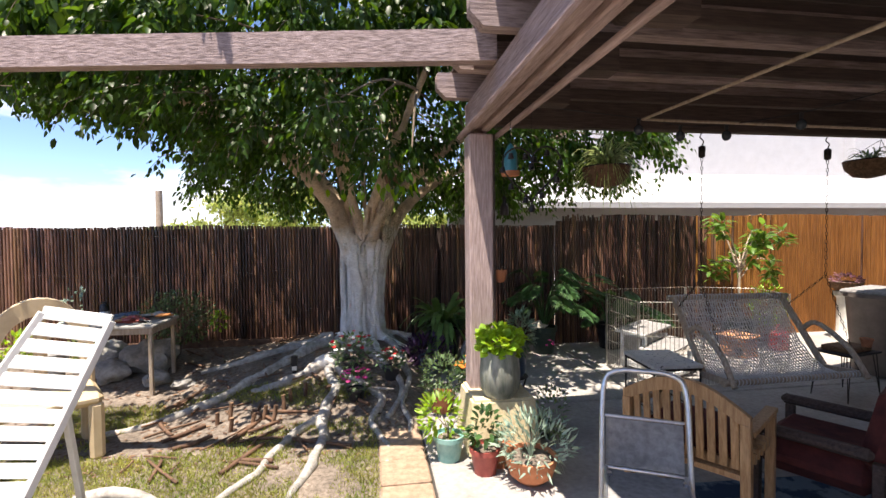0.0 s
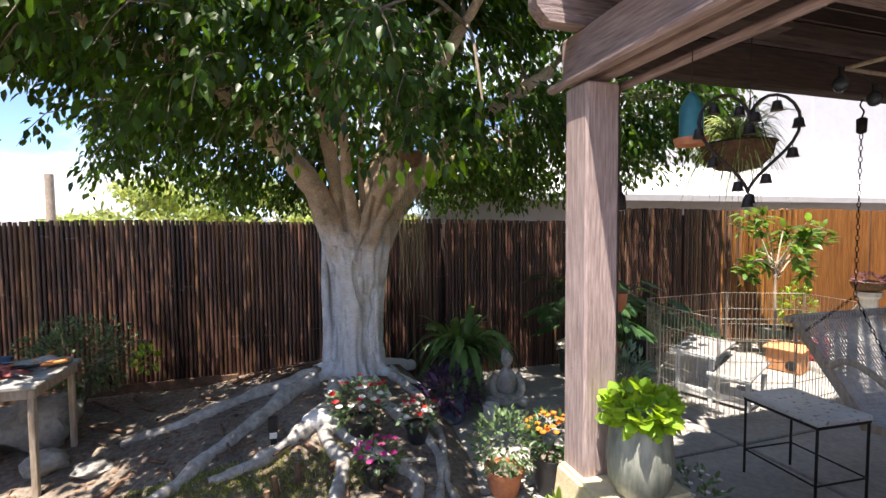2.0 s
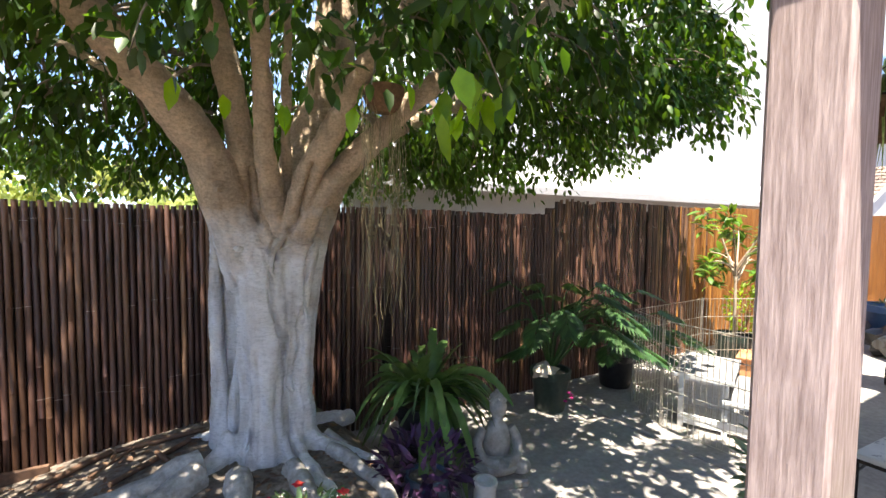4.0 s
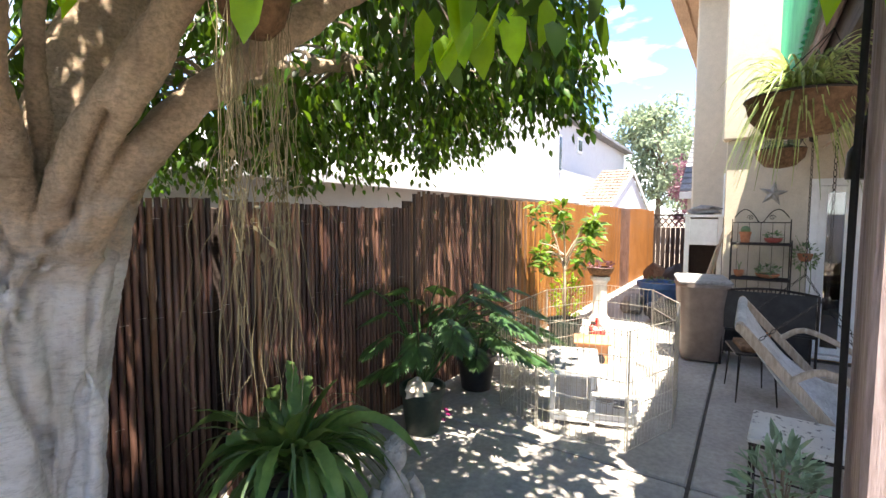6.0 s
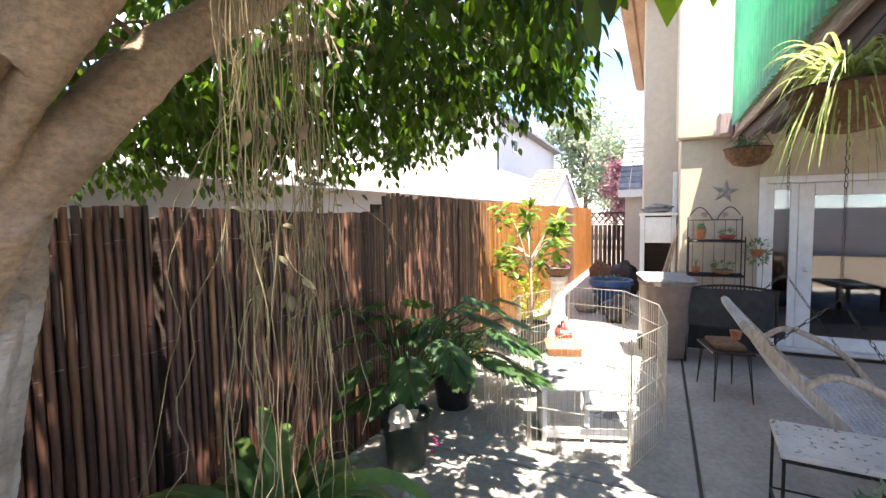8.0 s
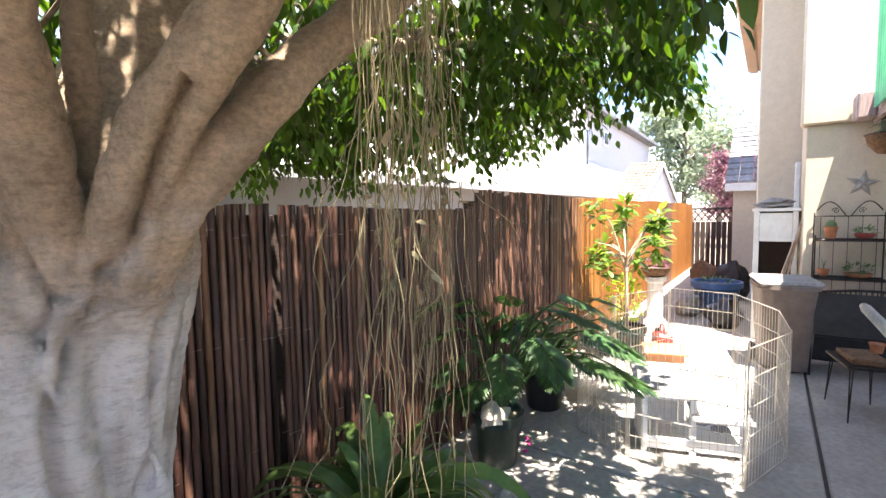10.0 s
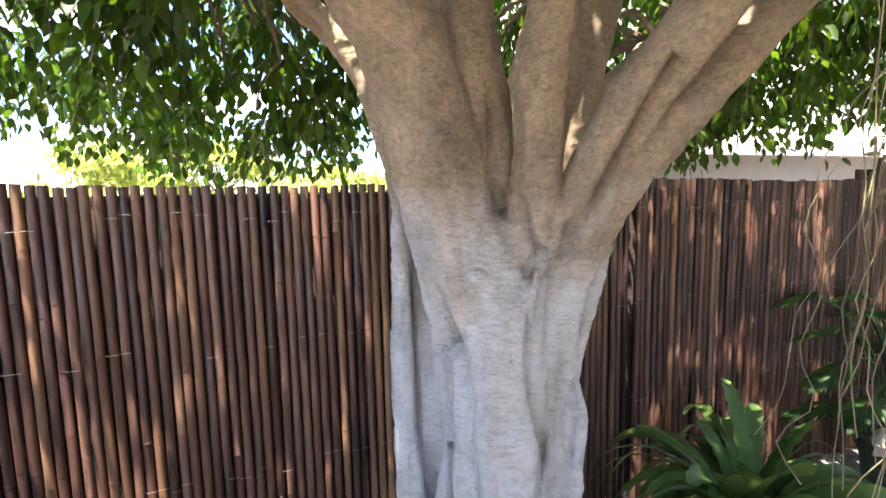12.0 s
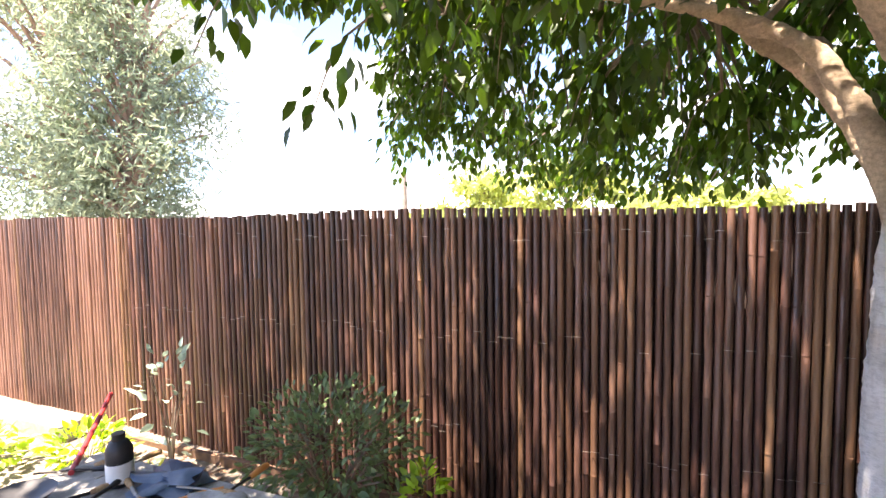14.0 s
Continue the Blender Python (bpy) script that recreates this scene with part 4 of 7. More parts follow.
        lo = under(x, y)
        if x > 0.2 and y < 4.35 + 0.18 * x or y < 3.3:
            lo = 3.05 + 0.25 * max(0.0, x - 0.5)
        th, far = math.degrees(math.atan2(-(x + 1.12), y - 4.22)), math.hypot(x + 1.12, y - 4.22)
        if 26 < th < 72:
            lo = max(lo, 1.75 + 0.46 * far)
        hi = max(lo + 0.5, 2.9 + 2.2 * math.sqrt(max(0.0, 1 - q * q * 0.9)))
        z = lo + (hi - lo) * RNG.uniform() ** 2.0
        r = math.hypot(x + 0.1, y - 5.55)
        if z < 2.7 and r < 0.8 + 0.25 * (2.7 - z):
            continue
        if z < 2.25 and math.hypot(x + 0.55, y - 4.1) < 0.8:
            continue
        if noise.noise(Vector((x * 1.5, y * 1.5, z * 1.5 + 7))) < (-0.14 if x < -0.4 and y > 4.6 else -0.26):
            continue
        cents.append((x, y, z))
    # extra sprays, mostly out of view, added to block sun from trunk, limbs and lawn
    cents += [(-0.5, 5.05, 3.2), (-0.35, 5.2, 3.0), (-0.6, 4.95, 3.5), (-0.3, 5.0, 3.4), (-0.2, 5.1, 3.7), (-0.4, 5.3, 2.9), (-0.7, 5.1, 3.0)]
    cents += [(-0.75 + RNG.uniform(-0.6, 0.5), 3.45 + RNG.uniform(-0.45, 0.5), RNG.uniform(3.1, 3.9)) for _ in range(34)]
    cents += [(0.5 + RNG.uniform(-0.6, 0.7), 4.9 + RNG.uniform(-0.45, 0.3), RNG.uniform(3.1, 3.9)) for _ in range(40)]
    cents += [(RNG.uniform(-0.9, 0.7), RNG.uniform(4.5, 5.4), RNG.uniform(3.2, 4.3)) for _ in range(70)]
    # sprays added along the sun's path to two trunk columns, to keep them shaded
    for _ in range(16):
        k = RNG.uniform(2.9, 4.2) - 1.62
        cents.append((-0.2 - 0.18 * k + RNG.uniform(-0.2, 0.2), 5.4 - 0.22 * k + RNG.uniform(-0.2, 0.2), 1.62 + k))
    for _ in range(16):
        k = RNG.uniform(2.2, 3.4)
        cents.append((-0.36 - 0.18 * k + RNG.uniform(-0.2, 0.2), 5.85 - 0.22 * k + RNG.uniform(-0.2, 0.2), 0.9 + k))
    # the western side hangs thick
    for _ in range(190):
        x, y = RNG.uniform(-3.3, -0.9), RNG.uniform(4.45, 7.0)
        th, far = math.degrees(math.atan2(-(x + 1.12), y - 4.22)), math.hypot(x + 1.12, y - 4.22)
        lo = max(under(x, y), 1.75 + 0.46 * far if 26 < th < 72 else 0.0)
        cents.append((x, y, lo + RNG.uniform(0.05, 0.9)))
    # sprays that hang lowest
    for x, y, z in ((-0.62, 4.62, 2.17), (-0.25, 4.5, 2.14), (0.0, 4.42, 2.13), (-0.15, 4.75, 2.2), (0.25, 4.58, 2.14), (-0.75, 4.95, 2.24), (0.10, 4.20, 2.14), (0.30, 4.0, 2.10), (0.02, 3.95, 2.16),
                    (-1.75, 5.35, 2.22), (-1.95, 5.6, 2.18), (-1.6, 5.6, 2.26), (-2.2, 5.4, 2.34), (-1.5, 5.25, 2.36)):
        cents.append((x, y, z))
    # a thicker skirt to the south-west
    skirt = [(RNG.uniform(-3.3, -1.3), RNG.uniform(3.55, 4.6), RNG.uniform(2.5, 3.7)) for _ in range(190)]
    cents += [c for c in skirt if noise.noise(Vector((c[0] * 2.2, c[1] * 2.2, c[2] * 0.8))) > 0.02]

    def lets_sun_in(x, y, z):
        # ragged gaps through which the sun reaches the foot of the fence
        d = (6.33 - y) / 0.22
        xf, zf = x + 0.18 * d, z - d
        return 0.1 < zf < 1.4 and -5.0 < xf < -0.75 and noise.noise(Vector((xf * 2.6 + zf * 0.7, zf * 1.1, 11))) > (-0.06 if xf > -2.3 else -0.30)

    cents = [c for c in cents if not lets_sun_in(*c)]
    P, D, Nn, Ln, W = [], [], [], [], []
    # a few large young leaves dangling by the walker
    for x, y, z in ((0.22, 4.41, 2.02), (0.23, 4.36, 2.01), (-0.11, 3.84, 1.97), (-0.29, 4.63, 2.03), (-0.27, 4.66, 2.04), (-0.08, 4.52, 2.03), (0.05, 4.38, 2.10), (0.09, 4.25, 2.02), (0.11, 4.24, 2.05),
                    (0.14, 4.14, 2.07), (0.19, 4.38, 2.05), (0.22, 4.32, 2.04), (0.25, 4.25, 2.07), (0.27, 4.17, 2.05), (-0.6, 4.75, 2.1), (-0.45, 4.8, 2.08)):
        P.append((x, y, z)), D.append((RNG.normal() * 0.15, RNG.normal() * 0.15, -1)), Nn.append((RNG.normal() * 0.5, -1, 0.3)), Ln.append(RNG.uniform(0.085, 0.11)), W.append(0.05)
    for x, y, z, ln in ((-0.18, 3.79, 1.855, 0.10), (-0.16, 3.82, 1.86, 0.08), (0.36, 4.36, 2.10, 0.14), (0.40, 4.30, 2.11, 0.12), (0.30, 4.37, 2.08, 0.11)):
        P.append((x, y, z)), D.append((0.08, -0.05, -1)), Nn.append((-1, -0.35, 0.3)), Ln.append(ln), W.append(ln * (0.34 if y < 4 else 0.5))
    leaves_part("young_leaf_growth", P, D, Nn, Ln, W, M_YOUNG, tr, "large lime-green dangling young leaves")["kind"] = "stuff"
    P, D, Nn, Ln, W = [], [], [], [], []
    tw = Geo()
    ends = [p for k in L for p in L[k][len(L[k]) // 2:]]
    for i, (x, y, z) in enumerate(cents):
        c = Vector((x, y, z))
        low = z < 3.2
        nl = 34 if low else 26
        # each spray arcs outward and down
        out = Vector((x + 0.1, y - 5.4, 0))
        out = out.normalized() if out.length > 0.05 else Vector((1, 0, 0))
        out = (out + Vector((*RNG.normal(size=2) * 0.5, 0))).normalized()
        ln = RNG.uniform(0.28, 0.5)
        p0 = c + Vector((0, 0, 0.22)) - out * ln * 0.55
        p1 = c + Vector((0, 0, 0.14)) + out * ln * 0.1
        p2 = c + out * ln * 0.45 - Vector((0, 0, 0.10))
        if low and i % 2 == 0:
            tw.tube(curve_points([p0, p1, p2], 5), [0.006, 0.005, 0.004, 0.003, 0.002], 4, False)
        if low and i % 5 == 0:
            e = min(ends, key=lambda q: (q - p0).length_squared)
            if (e - p0).length < 2.0:
                mid = e.lerp(p0, 0.5) + Vector((0, 0, 0.12))
                tw.tube(curve_points([e, mid, p0], 7), [0.016, 0.014, 0.012, 0.011, 0.009, 0.008, 0.006], 5, False)
        for k in range(nl):
            u = RNG.uniform()
            b = (p0.lerp(p1, u * 2) if u < 0.5 else p1.lerp(p2, u * 2 - 1))
            side = Vector(RNG.normal(size=3))
            side.z *= 0.5
            side.normalize()
            pos = b + side * RNG.uniform(0.01, 0.13)
            d = side * 0.6 + out * 0.35 + Vector((0, 0, -RNG.uniform(0.35, 1.3)))
            nn = Vector((RNG.normal() * 0.5, RNG.normal() * 0.5, 1.0)) + side * 0.6
            size = RNG.uniform(0.055, 0.095) * (1.0 if low else 1.55)
            P.append(pos), D.append(d), Nn.append(nn), Ln.append(size), W.append(size * RNG.uniform(0.42, 0.55))
    ob = leaves_part("crown", P, D, Nn, Ln, W, M_LEAF, tr, "dense drooping glossy green foliage")
    ob["kind"] = "stuff"
    part("twig_growth", tw, M_TWIG, tr)["kind"] = "stuff"


build_tree()


# ---- neighbours, far trees, horizon ----
def far_tree(name, label, at, h, r, mat, n, trunk=M_TWIG, lean=0.0, leaf=0.28, clumps=40, low=0.35, group="", slim=1.0):
    t = thing(name, label, "tree", at, 0, group)
    g, rr = Geo(), random.Random(int(abs(at[0] * 10)) + int(h * 7))
    top = Vector((lean, 0, h * 0.9))
    g.tube(curve_points([(0, 0, -0.3), (lean * 0.2, 0, h * 0.35), top], 8), [h * 0.03 * (1 - 0.11 * i) for i in range(8)], 8)
    C = []
    for i in range(clumps):
        z = rr.uniform(low, 1.0)
        rad = r * math.sqrt(max(0.05, 1 - abs(z - (low + 1) / 2) * 1.25)) * rr.uniform(0.3, 1.0)
        a = rr.uniform(0, 6.28)
        c = Vector((lean * z + rad * math.cos(a), rad * math.sin(a), h * z))
        C.append(c)
        b = Vector((lean * z * 0.8, 0, h * z * 0.72))
        g.tube(curve_points([b, b.lerp(c, 0.5) + Vector((0, 0, h * 0.03)), c], 5), [h * 0.010, h * 0.008, h * 0.006, h * 0.004, h * 0.002], 5, False)
    part("trunk", g, trunk, t)
    k = RNG.integers(0, clumps, n)
    P = np.array([C[i] for i in k]) + RNG.normal(size=(n, 3)) * np.array([r * 0.17, r * 0.17, h * 0.045])
    D = unit(n) + np.array([0, 0, -0.5])
    leaves_part("crown", P, D, unit(n), RNG.uniform(0.6, 1.3, n) * leaf, RNG.uniform(0.3, 0.5, n) * leaf * slim, mat, t)["kind"] = "stuff"
    return t


def build_neighbours():
    h = thing("neighbour_house", "large white stucco two-storey house behind the fence", "house", (0, 0, 0))
    part("lower_wall", Geo().span(1.5, 16, 9.0, 9.2, -0.1, 2.25, 0.02), M_STUCCO_W, h)
    part("low_roof", Geo().add([(1.2, 8.7, 2.25), (16.2, 8.7, 2.25), (16.2, 11.0, 3.15), (1.2, 11.0, 3.15), (1.2, 8.7, 2.13), (16.2, 8.7, 2.13), (16.2, 11, 3.0), (1.2, 11, 3.0)],
                               [(0, 1, 2, 3), (7, 6, 5, 4), (0, 4, 5, 1), (1, 5, 6, 2), (3, 7, 4, 0)]), M_STUCCO_W, h)
    part("upper_wall", Geo().span(4.5, 14.0, 11.0, 11.2, 2.0, 9.0, 0.02), M_STUCCO_W, h)
    part("front_block", Geo().span(13.0, 18.6, 10.72, 15.0, 0, 9.0, 0.02), M_STUCCO_W, h)
    # wing with a raking dark eave
    part("wing", Geo().add([(18.62, 11, 0), (33.2, 11.3, 0), (33.2, 15, 0), (18.62, 15, 0), (18.62, 11, 6.05), (33.2, 11.3, 6.0), (33.2, 15, 6.0), (18.62, 15, 6.05)],
                           [(3, 2, 1, 0), (4, 5, 6, 7), (0, 1, 5, 4), (1, 2, 6, 5), (2, 3, 7, 6), (3, 0, 4, 7)]), M_STUCCO_W, h, smooth=False)
    part("eave", Geo().bar((18.63, 10.86, 6.14), (33.7, 11.17, 6.10), 0.7, 0.16), M_SLATE, h)
    for x0, x1, z0, z1 in ((18.85, 19.6, 3.6, 5.3), (22.0, 22.75, 4.8, 5.55)):
        yy = 11 + (x0 - 18.62) / 14.6 * 0.3
        wd = part("window", Geo().span(x0, x1, yy - 0.06, yy + 0.1, z0, z1, 0.02), M_TRIM, h)
        part("pane", Geo().span(x0 + 0.12, x1 - 0.12, yy - 0.09, yy - 0.062, z0 + 0.12, z1 - 0.12), M_GLASSDARK, wd)
    q = thing("garage", "low white garage with a tan tiled gable roof", "house", (0, 0, 0))
    g = Geo().add([(17.9, 8.5, 0), (26.1, 8.5, 0), (26.1, 8.5, 2.05), (22, 8.5, 3.7), (17.9, 8.5, 2.05), (17.9, 9.6, 0), (17.9, 9.6, 2.05), (26.1, 9.6, 0), (26.1, 9.6, 2.05), (22, 9.6, 3.7)],
                  [(0, 1, 2, 3, 4), (5, 0, 4, 6), (1, 7, 8, 2), (7, 5, 6, 9, 8)])
    part("wall", g, M_STUCCO_W, q, smooth=False)
    for xe in (17.5, 26.5):
        g = Geo()
        gable_tiles(g, 8.38, 9.8, xe, 1.95, 22.0, 3.86, 13, 8)
        g.v = [(y, x, z) for x, y, z in g.v]
        part("roof", g, M_TILE, q, smooth=False)
    part("barge_board", Geo().bar((17.5, 8.40, 1.86), (22, 8.40, 3.76), 0.05, 0.16).bar((26.5, 8.40, 1.86), (22, 8.40, 3.76), 0.05, 0.16), M_TRIM, q)
    # dark timber gate closing the side yard
    gt = thing("side_gate", "dark weathered timber side gate with a lattice top", "gate", (15.0, 4.8, 0))
    for i in range(12):
        part("board", Geo().span(-0.02, 0.02, i * 0.135, i * 0.135 + 0.115, 0, 1.35), M_DARKWOOD_SHADE, gt)
    for i in range(9):
        part("lattice", Geo().bar((0, i * 0.18, 1.37), (0, i * 0.18 + 0.28, 1.72), 0.02, 0.03).bar((0.02, i * 0.18 + 0.28, 1.37), (0.02, i * 0.18, 1.72), 0.02, 0.03), M_DARKWOOD_SHADE, gt)
    part("rail", Geo().span(-0.03, 0.04, 0, 1.65, 1.70, 1.76), M_DARKWOOD_SHADE, gt)
    far_tree("plum_tree", "dark plum-leaved tree beyond the side gate", (25, 6.0, 0), 4.2, 1.25, M_PLUM, 5000, leaf=0.2)
    far_tree("eucalyptus_tree", "tall grey-green eucalyptus tree in the distance", (38, 9.8, 0), 9.5, 3.4, M_EUC, 5000, leaf=0.45, group="distant eucalyptus trees")
    far_tree("eucalyptus_tree", "tall grey-green eucalyptus tree in the distance", (34, 7.2, 0), 6.8, 2.2, M_EUC, 4000, leaf=0.32, group="distant eucalyptus trees")
    # behind the fence to the north-west
    far_tree("pine_tree", "tall feathery grey-green pine with reddish branches", (-15.4, 14.3, -0.5), 10.5, 2.5, M_EUC, 20000, M_PINKBARK, 0.4, 0.26, 80, 0.22, "", 0.5)
    far_tree("pine_tree", "tall feathery grey-green pine with reddish branches", (-18.5, 14.5, -0.5), 11, 3.4, M_EUC, 18000, M_PINKBARK, -0.3, 0.28, 70, 0.2, "", 0.5)
    for i, (x, y, h2, r) in enumerate(((-6.2, 21, 3.9, 2.2), (-2.6, 20, 4.0, 2.1), (0.2, 19, 3.4, 1.8), (-9.0, 22, 2.6, 1.4), (2.4, 20, 3.2, 1.6))):
        far_tree("garden_tree", "bright yellow-green rounded tree beyond the fence", (x, y, -0.6), h2, r, M_FARLEAF, 4500, leaf=0.26, clumps=34, low=0.2, group="rounded trees beyond the fence")
    pole = thing("utility_pole", "pale wooden utility pole beyond the fence", "pole", (-7.2, 17, -1))
    part("shaft", Geo().tube([(0, 0, 0), (0, 0, 4.2)], [0.13, 0.11], 10), M_PALEWOOD, pole)
    for x0, x1, z1, y in ((-21, -15, 2.5, 44), (-7.5, -3, 2.6, 38), (6, 12, 2.8, 40)):
        r = thing("distant_roof", "distant pale roof just above the fence line", "house", (0, 0, 0))
        part("wall", Geo().span(x0, x1, y, y + 6, -2, z1 - 0.6), M_STUCCO_W, r)
        part("roof", Geo().add([(x0 - 0.4, y - 0.4, z1 - 0.6), (x1 + 0.4, y - 0.4, z1 - 0.6), (x1, y + 3, z1), (x0, y + 3, z1)], [(0, 1, 2, 3)]), M_SLATE, r)
    g, n = Geo(), 90
    for i in range(n + 1):
        a = radians(-70 + 160 * i / n)
        x, y = -1500 * math.sin(a), 1500 * math.cos(a)
        hgt = 26 + 26 * noise.noise(Vector((i * 0.09, 0, 0))) + 9 * noise.noise(Vector((i * 0.4, 1, 0)))
        g.v += [(x, y, -20), (x * 1.05, y * 1.05, hgt)]
        if i:
            g.f.append((2 * i - 2, 2 * i, 2 * i + 1, 2 * i - 1))
    tagged(part("backdrop", g, M_HILL), "hills along the horizon, haze put into their mauve colour", "hills", kind="structure")
    # the garden continues behind the walker
    tagged(part("wall_garden", Geo().span(-9.2, -9.0, -8, 6.5, -0.1, 1.8), M_STUCCO_W), "plain garden wall closing the lawn", "wall", kind="structure")
    tagged(part("wall_back", Geo().span(-9.2, 6.2, -8.2, -8.0, -0.1, 3.0), M_STUCCO), "plain cream wall behind the lawn", "wall", kind="structure")


build_neighbours()


# ---- plants and pots ----
def bushy(name, parent, mat, n, c, rad, size, ratio=0.45, label="", droop=0.2, up=0.2, shell=0.45):
    d = unit(n)
    q = RNG.uniform(shell, 1.0, (n, 1)) ** 0.6
    P = np.array(c) + d * q * np.array(rad)
    D = d + np.array([0, 0, up]) + RNG.normal(size=(n, 3)) * 0.4
    Nn = np.array([0, 0, 1.0]) + RNG.normal(size=(n, 3)) * 0.5 + d * 0.4
    Ln = RNG.uniform(0.65, 1.25, n) * size
    ob = leaves_part(name, P, D, Nn, Ln, Ln * ratio, mat, parent, label, droop)
    ob["kind"] = "stuff"
    return ob


def ribbons(name, parent, mat, n, c, length, width, rise=0.6, spread=1.0, label="", teeth=0.0, seg=7, flat=False, fall=1.0):
    # arching strap leaves
    g = Geo()
    for i in range(n):
        a = RNG.uniform(0, 2 * math.pi)
        ln = length * RNG.uniform(0.55, 1.15)
        up = rise * RNG.uniform(0.5, 1.25)
        out = Vector((math.cos(a), math.sin(a), 0)) * spread
        side = Vector((-math.sin(a), math.cos(a), 0))
        w = width * RNG.uniform(0.7, 1.2)
        tw = RNG.uniform(-0.6, 0.6)
        side = side * math.cos(tw) + Vector((0, 0, 1)) * math.sin(tw)
        o = Vector(c) + Vector((RNG.normal() * 0.02, RNG.normal() * 0.02, 0))
        v, f = [], []
        for k in range(seg + 1):
            t = k / seg
            p = o + out * ln * t * (0.85 - 0.1 * t) + Vector((0, 0, ln * (up * t - fall * 0.95 * t * t)))
            if teeth:
                ww = w * min(1.0, 0.25 + 2.6 * t) * math.sqrt(max(0.03, 1 - t ** 6)) * (1 + teeth * (1 if k % 2 else -1))
            else:
                ww = w * (0.55 + 0.9 * t - 1.35 * t * t if t < 0.97 else 0.12)
            v += [p - side * ww * 0.5, p - Vector((0, 0, ww * 0.18)), p + side * ww * 0.5]
            if k:
                b = 3 * (k - 1)
                f += [(b, b + 1, b + 4, b + 3), (b + 1, b + 2, b + 5, b + 4)]
        g.add(v, f)
    ob = part(name, g, mat, parent, label)
    ob["kind"] = "stuff"
    return ob


def pot_prof(r, h, kind="taper"):
    if kind == "bowl":
        return [(r * 0.5, 0), (r * 0.85, h * 0.3), (r, h * 0.75), (r * 1.04, h), (r * 0.94, h), (r * 0.9, h * 0.8), (r * 0.02, h * 0.78)]
    if kind == "belly":
        return [(r * 0.72, 0), (r * 0.95, h * 0.2), (r, h * 0.5), (r * 0.92, h * 0.85), (r * 0.86, h), (r * 0.78, h), (r * 0.78, h * 0.88), (r * 0.02, h * 0.86)]
    return [(r * 0.74, 0), (r * 0.76, 0.01), (r * 0.95, h * 0.8), (r * 0.96, h * 0.81), (r * 1.05, h * 0.82), (r * 1.06, h), (r * 0.95, h), (r * 0.93, h * 0.88), (r * 0.02, h * 0.87)]


def potted(label, at, r, h, mat, kind="taper", name="potted_plant", cat="potted plant", flute=0, depth=0.0):
    t = thing(name, label, cat, at)
    part("pot", Geo().lathe(pot_prof(r, h, kind), 40 if flute else 28, (0, 0, 0), 0, flute, depth), mat, t)
    part("soil", Geo().lathe([(r * 0.9, h * 0.84), (r * 0.88, h * 0.87), (r * 0.5, h * 0.9), (0.005, h * 0.9)], 18), M_SOIL, t)
    return t


def flowers(name, parent, mat, n, c, rad, size):
    # small five-petalled blooms
    P, D, Nn = [], [], []
    for i in range(n):
        u = unit(1)[0]
        u[2] = abs(u[2]) * 0.8 + 0.2
        o = np.array(c) + u * np.array(rad) * RNG.uniform(0.85, 1.05)
        for k in range(5):
            a = k * 1.2566 + RNG.uniform(0, 0.3)
            P.append(o), D.append((math.cos(a) + u[0] * 0.3, math.sin(a) + u[1] * 0.3 - 0.3, 0.35)), Nn.append((u[0], u[1] - 0.3, 1))
    m = len(P)
    ob = leaves_part(name, P, D, Nn, np.full(m, size), np.full(m, size * 0.9), mat, parent, "", 0.1, 0.1)
    ob["kind"] = "stuff"


def stems(parent, c, n, h, spread, r=0.005, mat=None, name="stem"):
    g = Geo()
    for i in range(n):
        a = RNG.uniform(0, 6.28)
        e = Vector((math.cos(a), math.sin(a), 0)) * spread * RNG.uniform(0.3, 1)
        g.tube(curve_points([c, Vector(c) + e * 0.35 + Vector((0, 0, h * 0.5)), Vector(c) + e + Vector((0, 0, h * RNG.uniform(0.7, 1)))], 6), [r, r * 0.9, r * 0.8, r * 0.7, r * 0.6, r * 0.4], 5, False)
    return part(name, g, mat or M_TWIG, parent)


def fan_leaf(P, D, Nn, Ln, W, base, out, size, n=14):
    # deeply cut philodendron leaf: fingers set along a midrib
    out = Vector(out).normalized()
    side = out.cross(Vector((0, 0, 1))).normalized()
    nrm = side.cross(out)
    for k in range(n):
        t = k / (n - 1)
        b = Vector(base) + out * size * 0.75 * t - Vector((0, 0, 0.25 * size * t * t))
        for s in (-1, 1):
            P.append(b), D.append(out * (0.35 + 0.8 * t) + side * s * (1 - 0.75 * t) - Vector((0, 0, 0.25))), Nn.append(nrm)
            Ln.append(size * (0.42 + 0.25 * math.sin(t * 3.0))), W.append(size * 0.092)


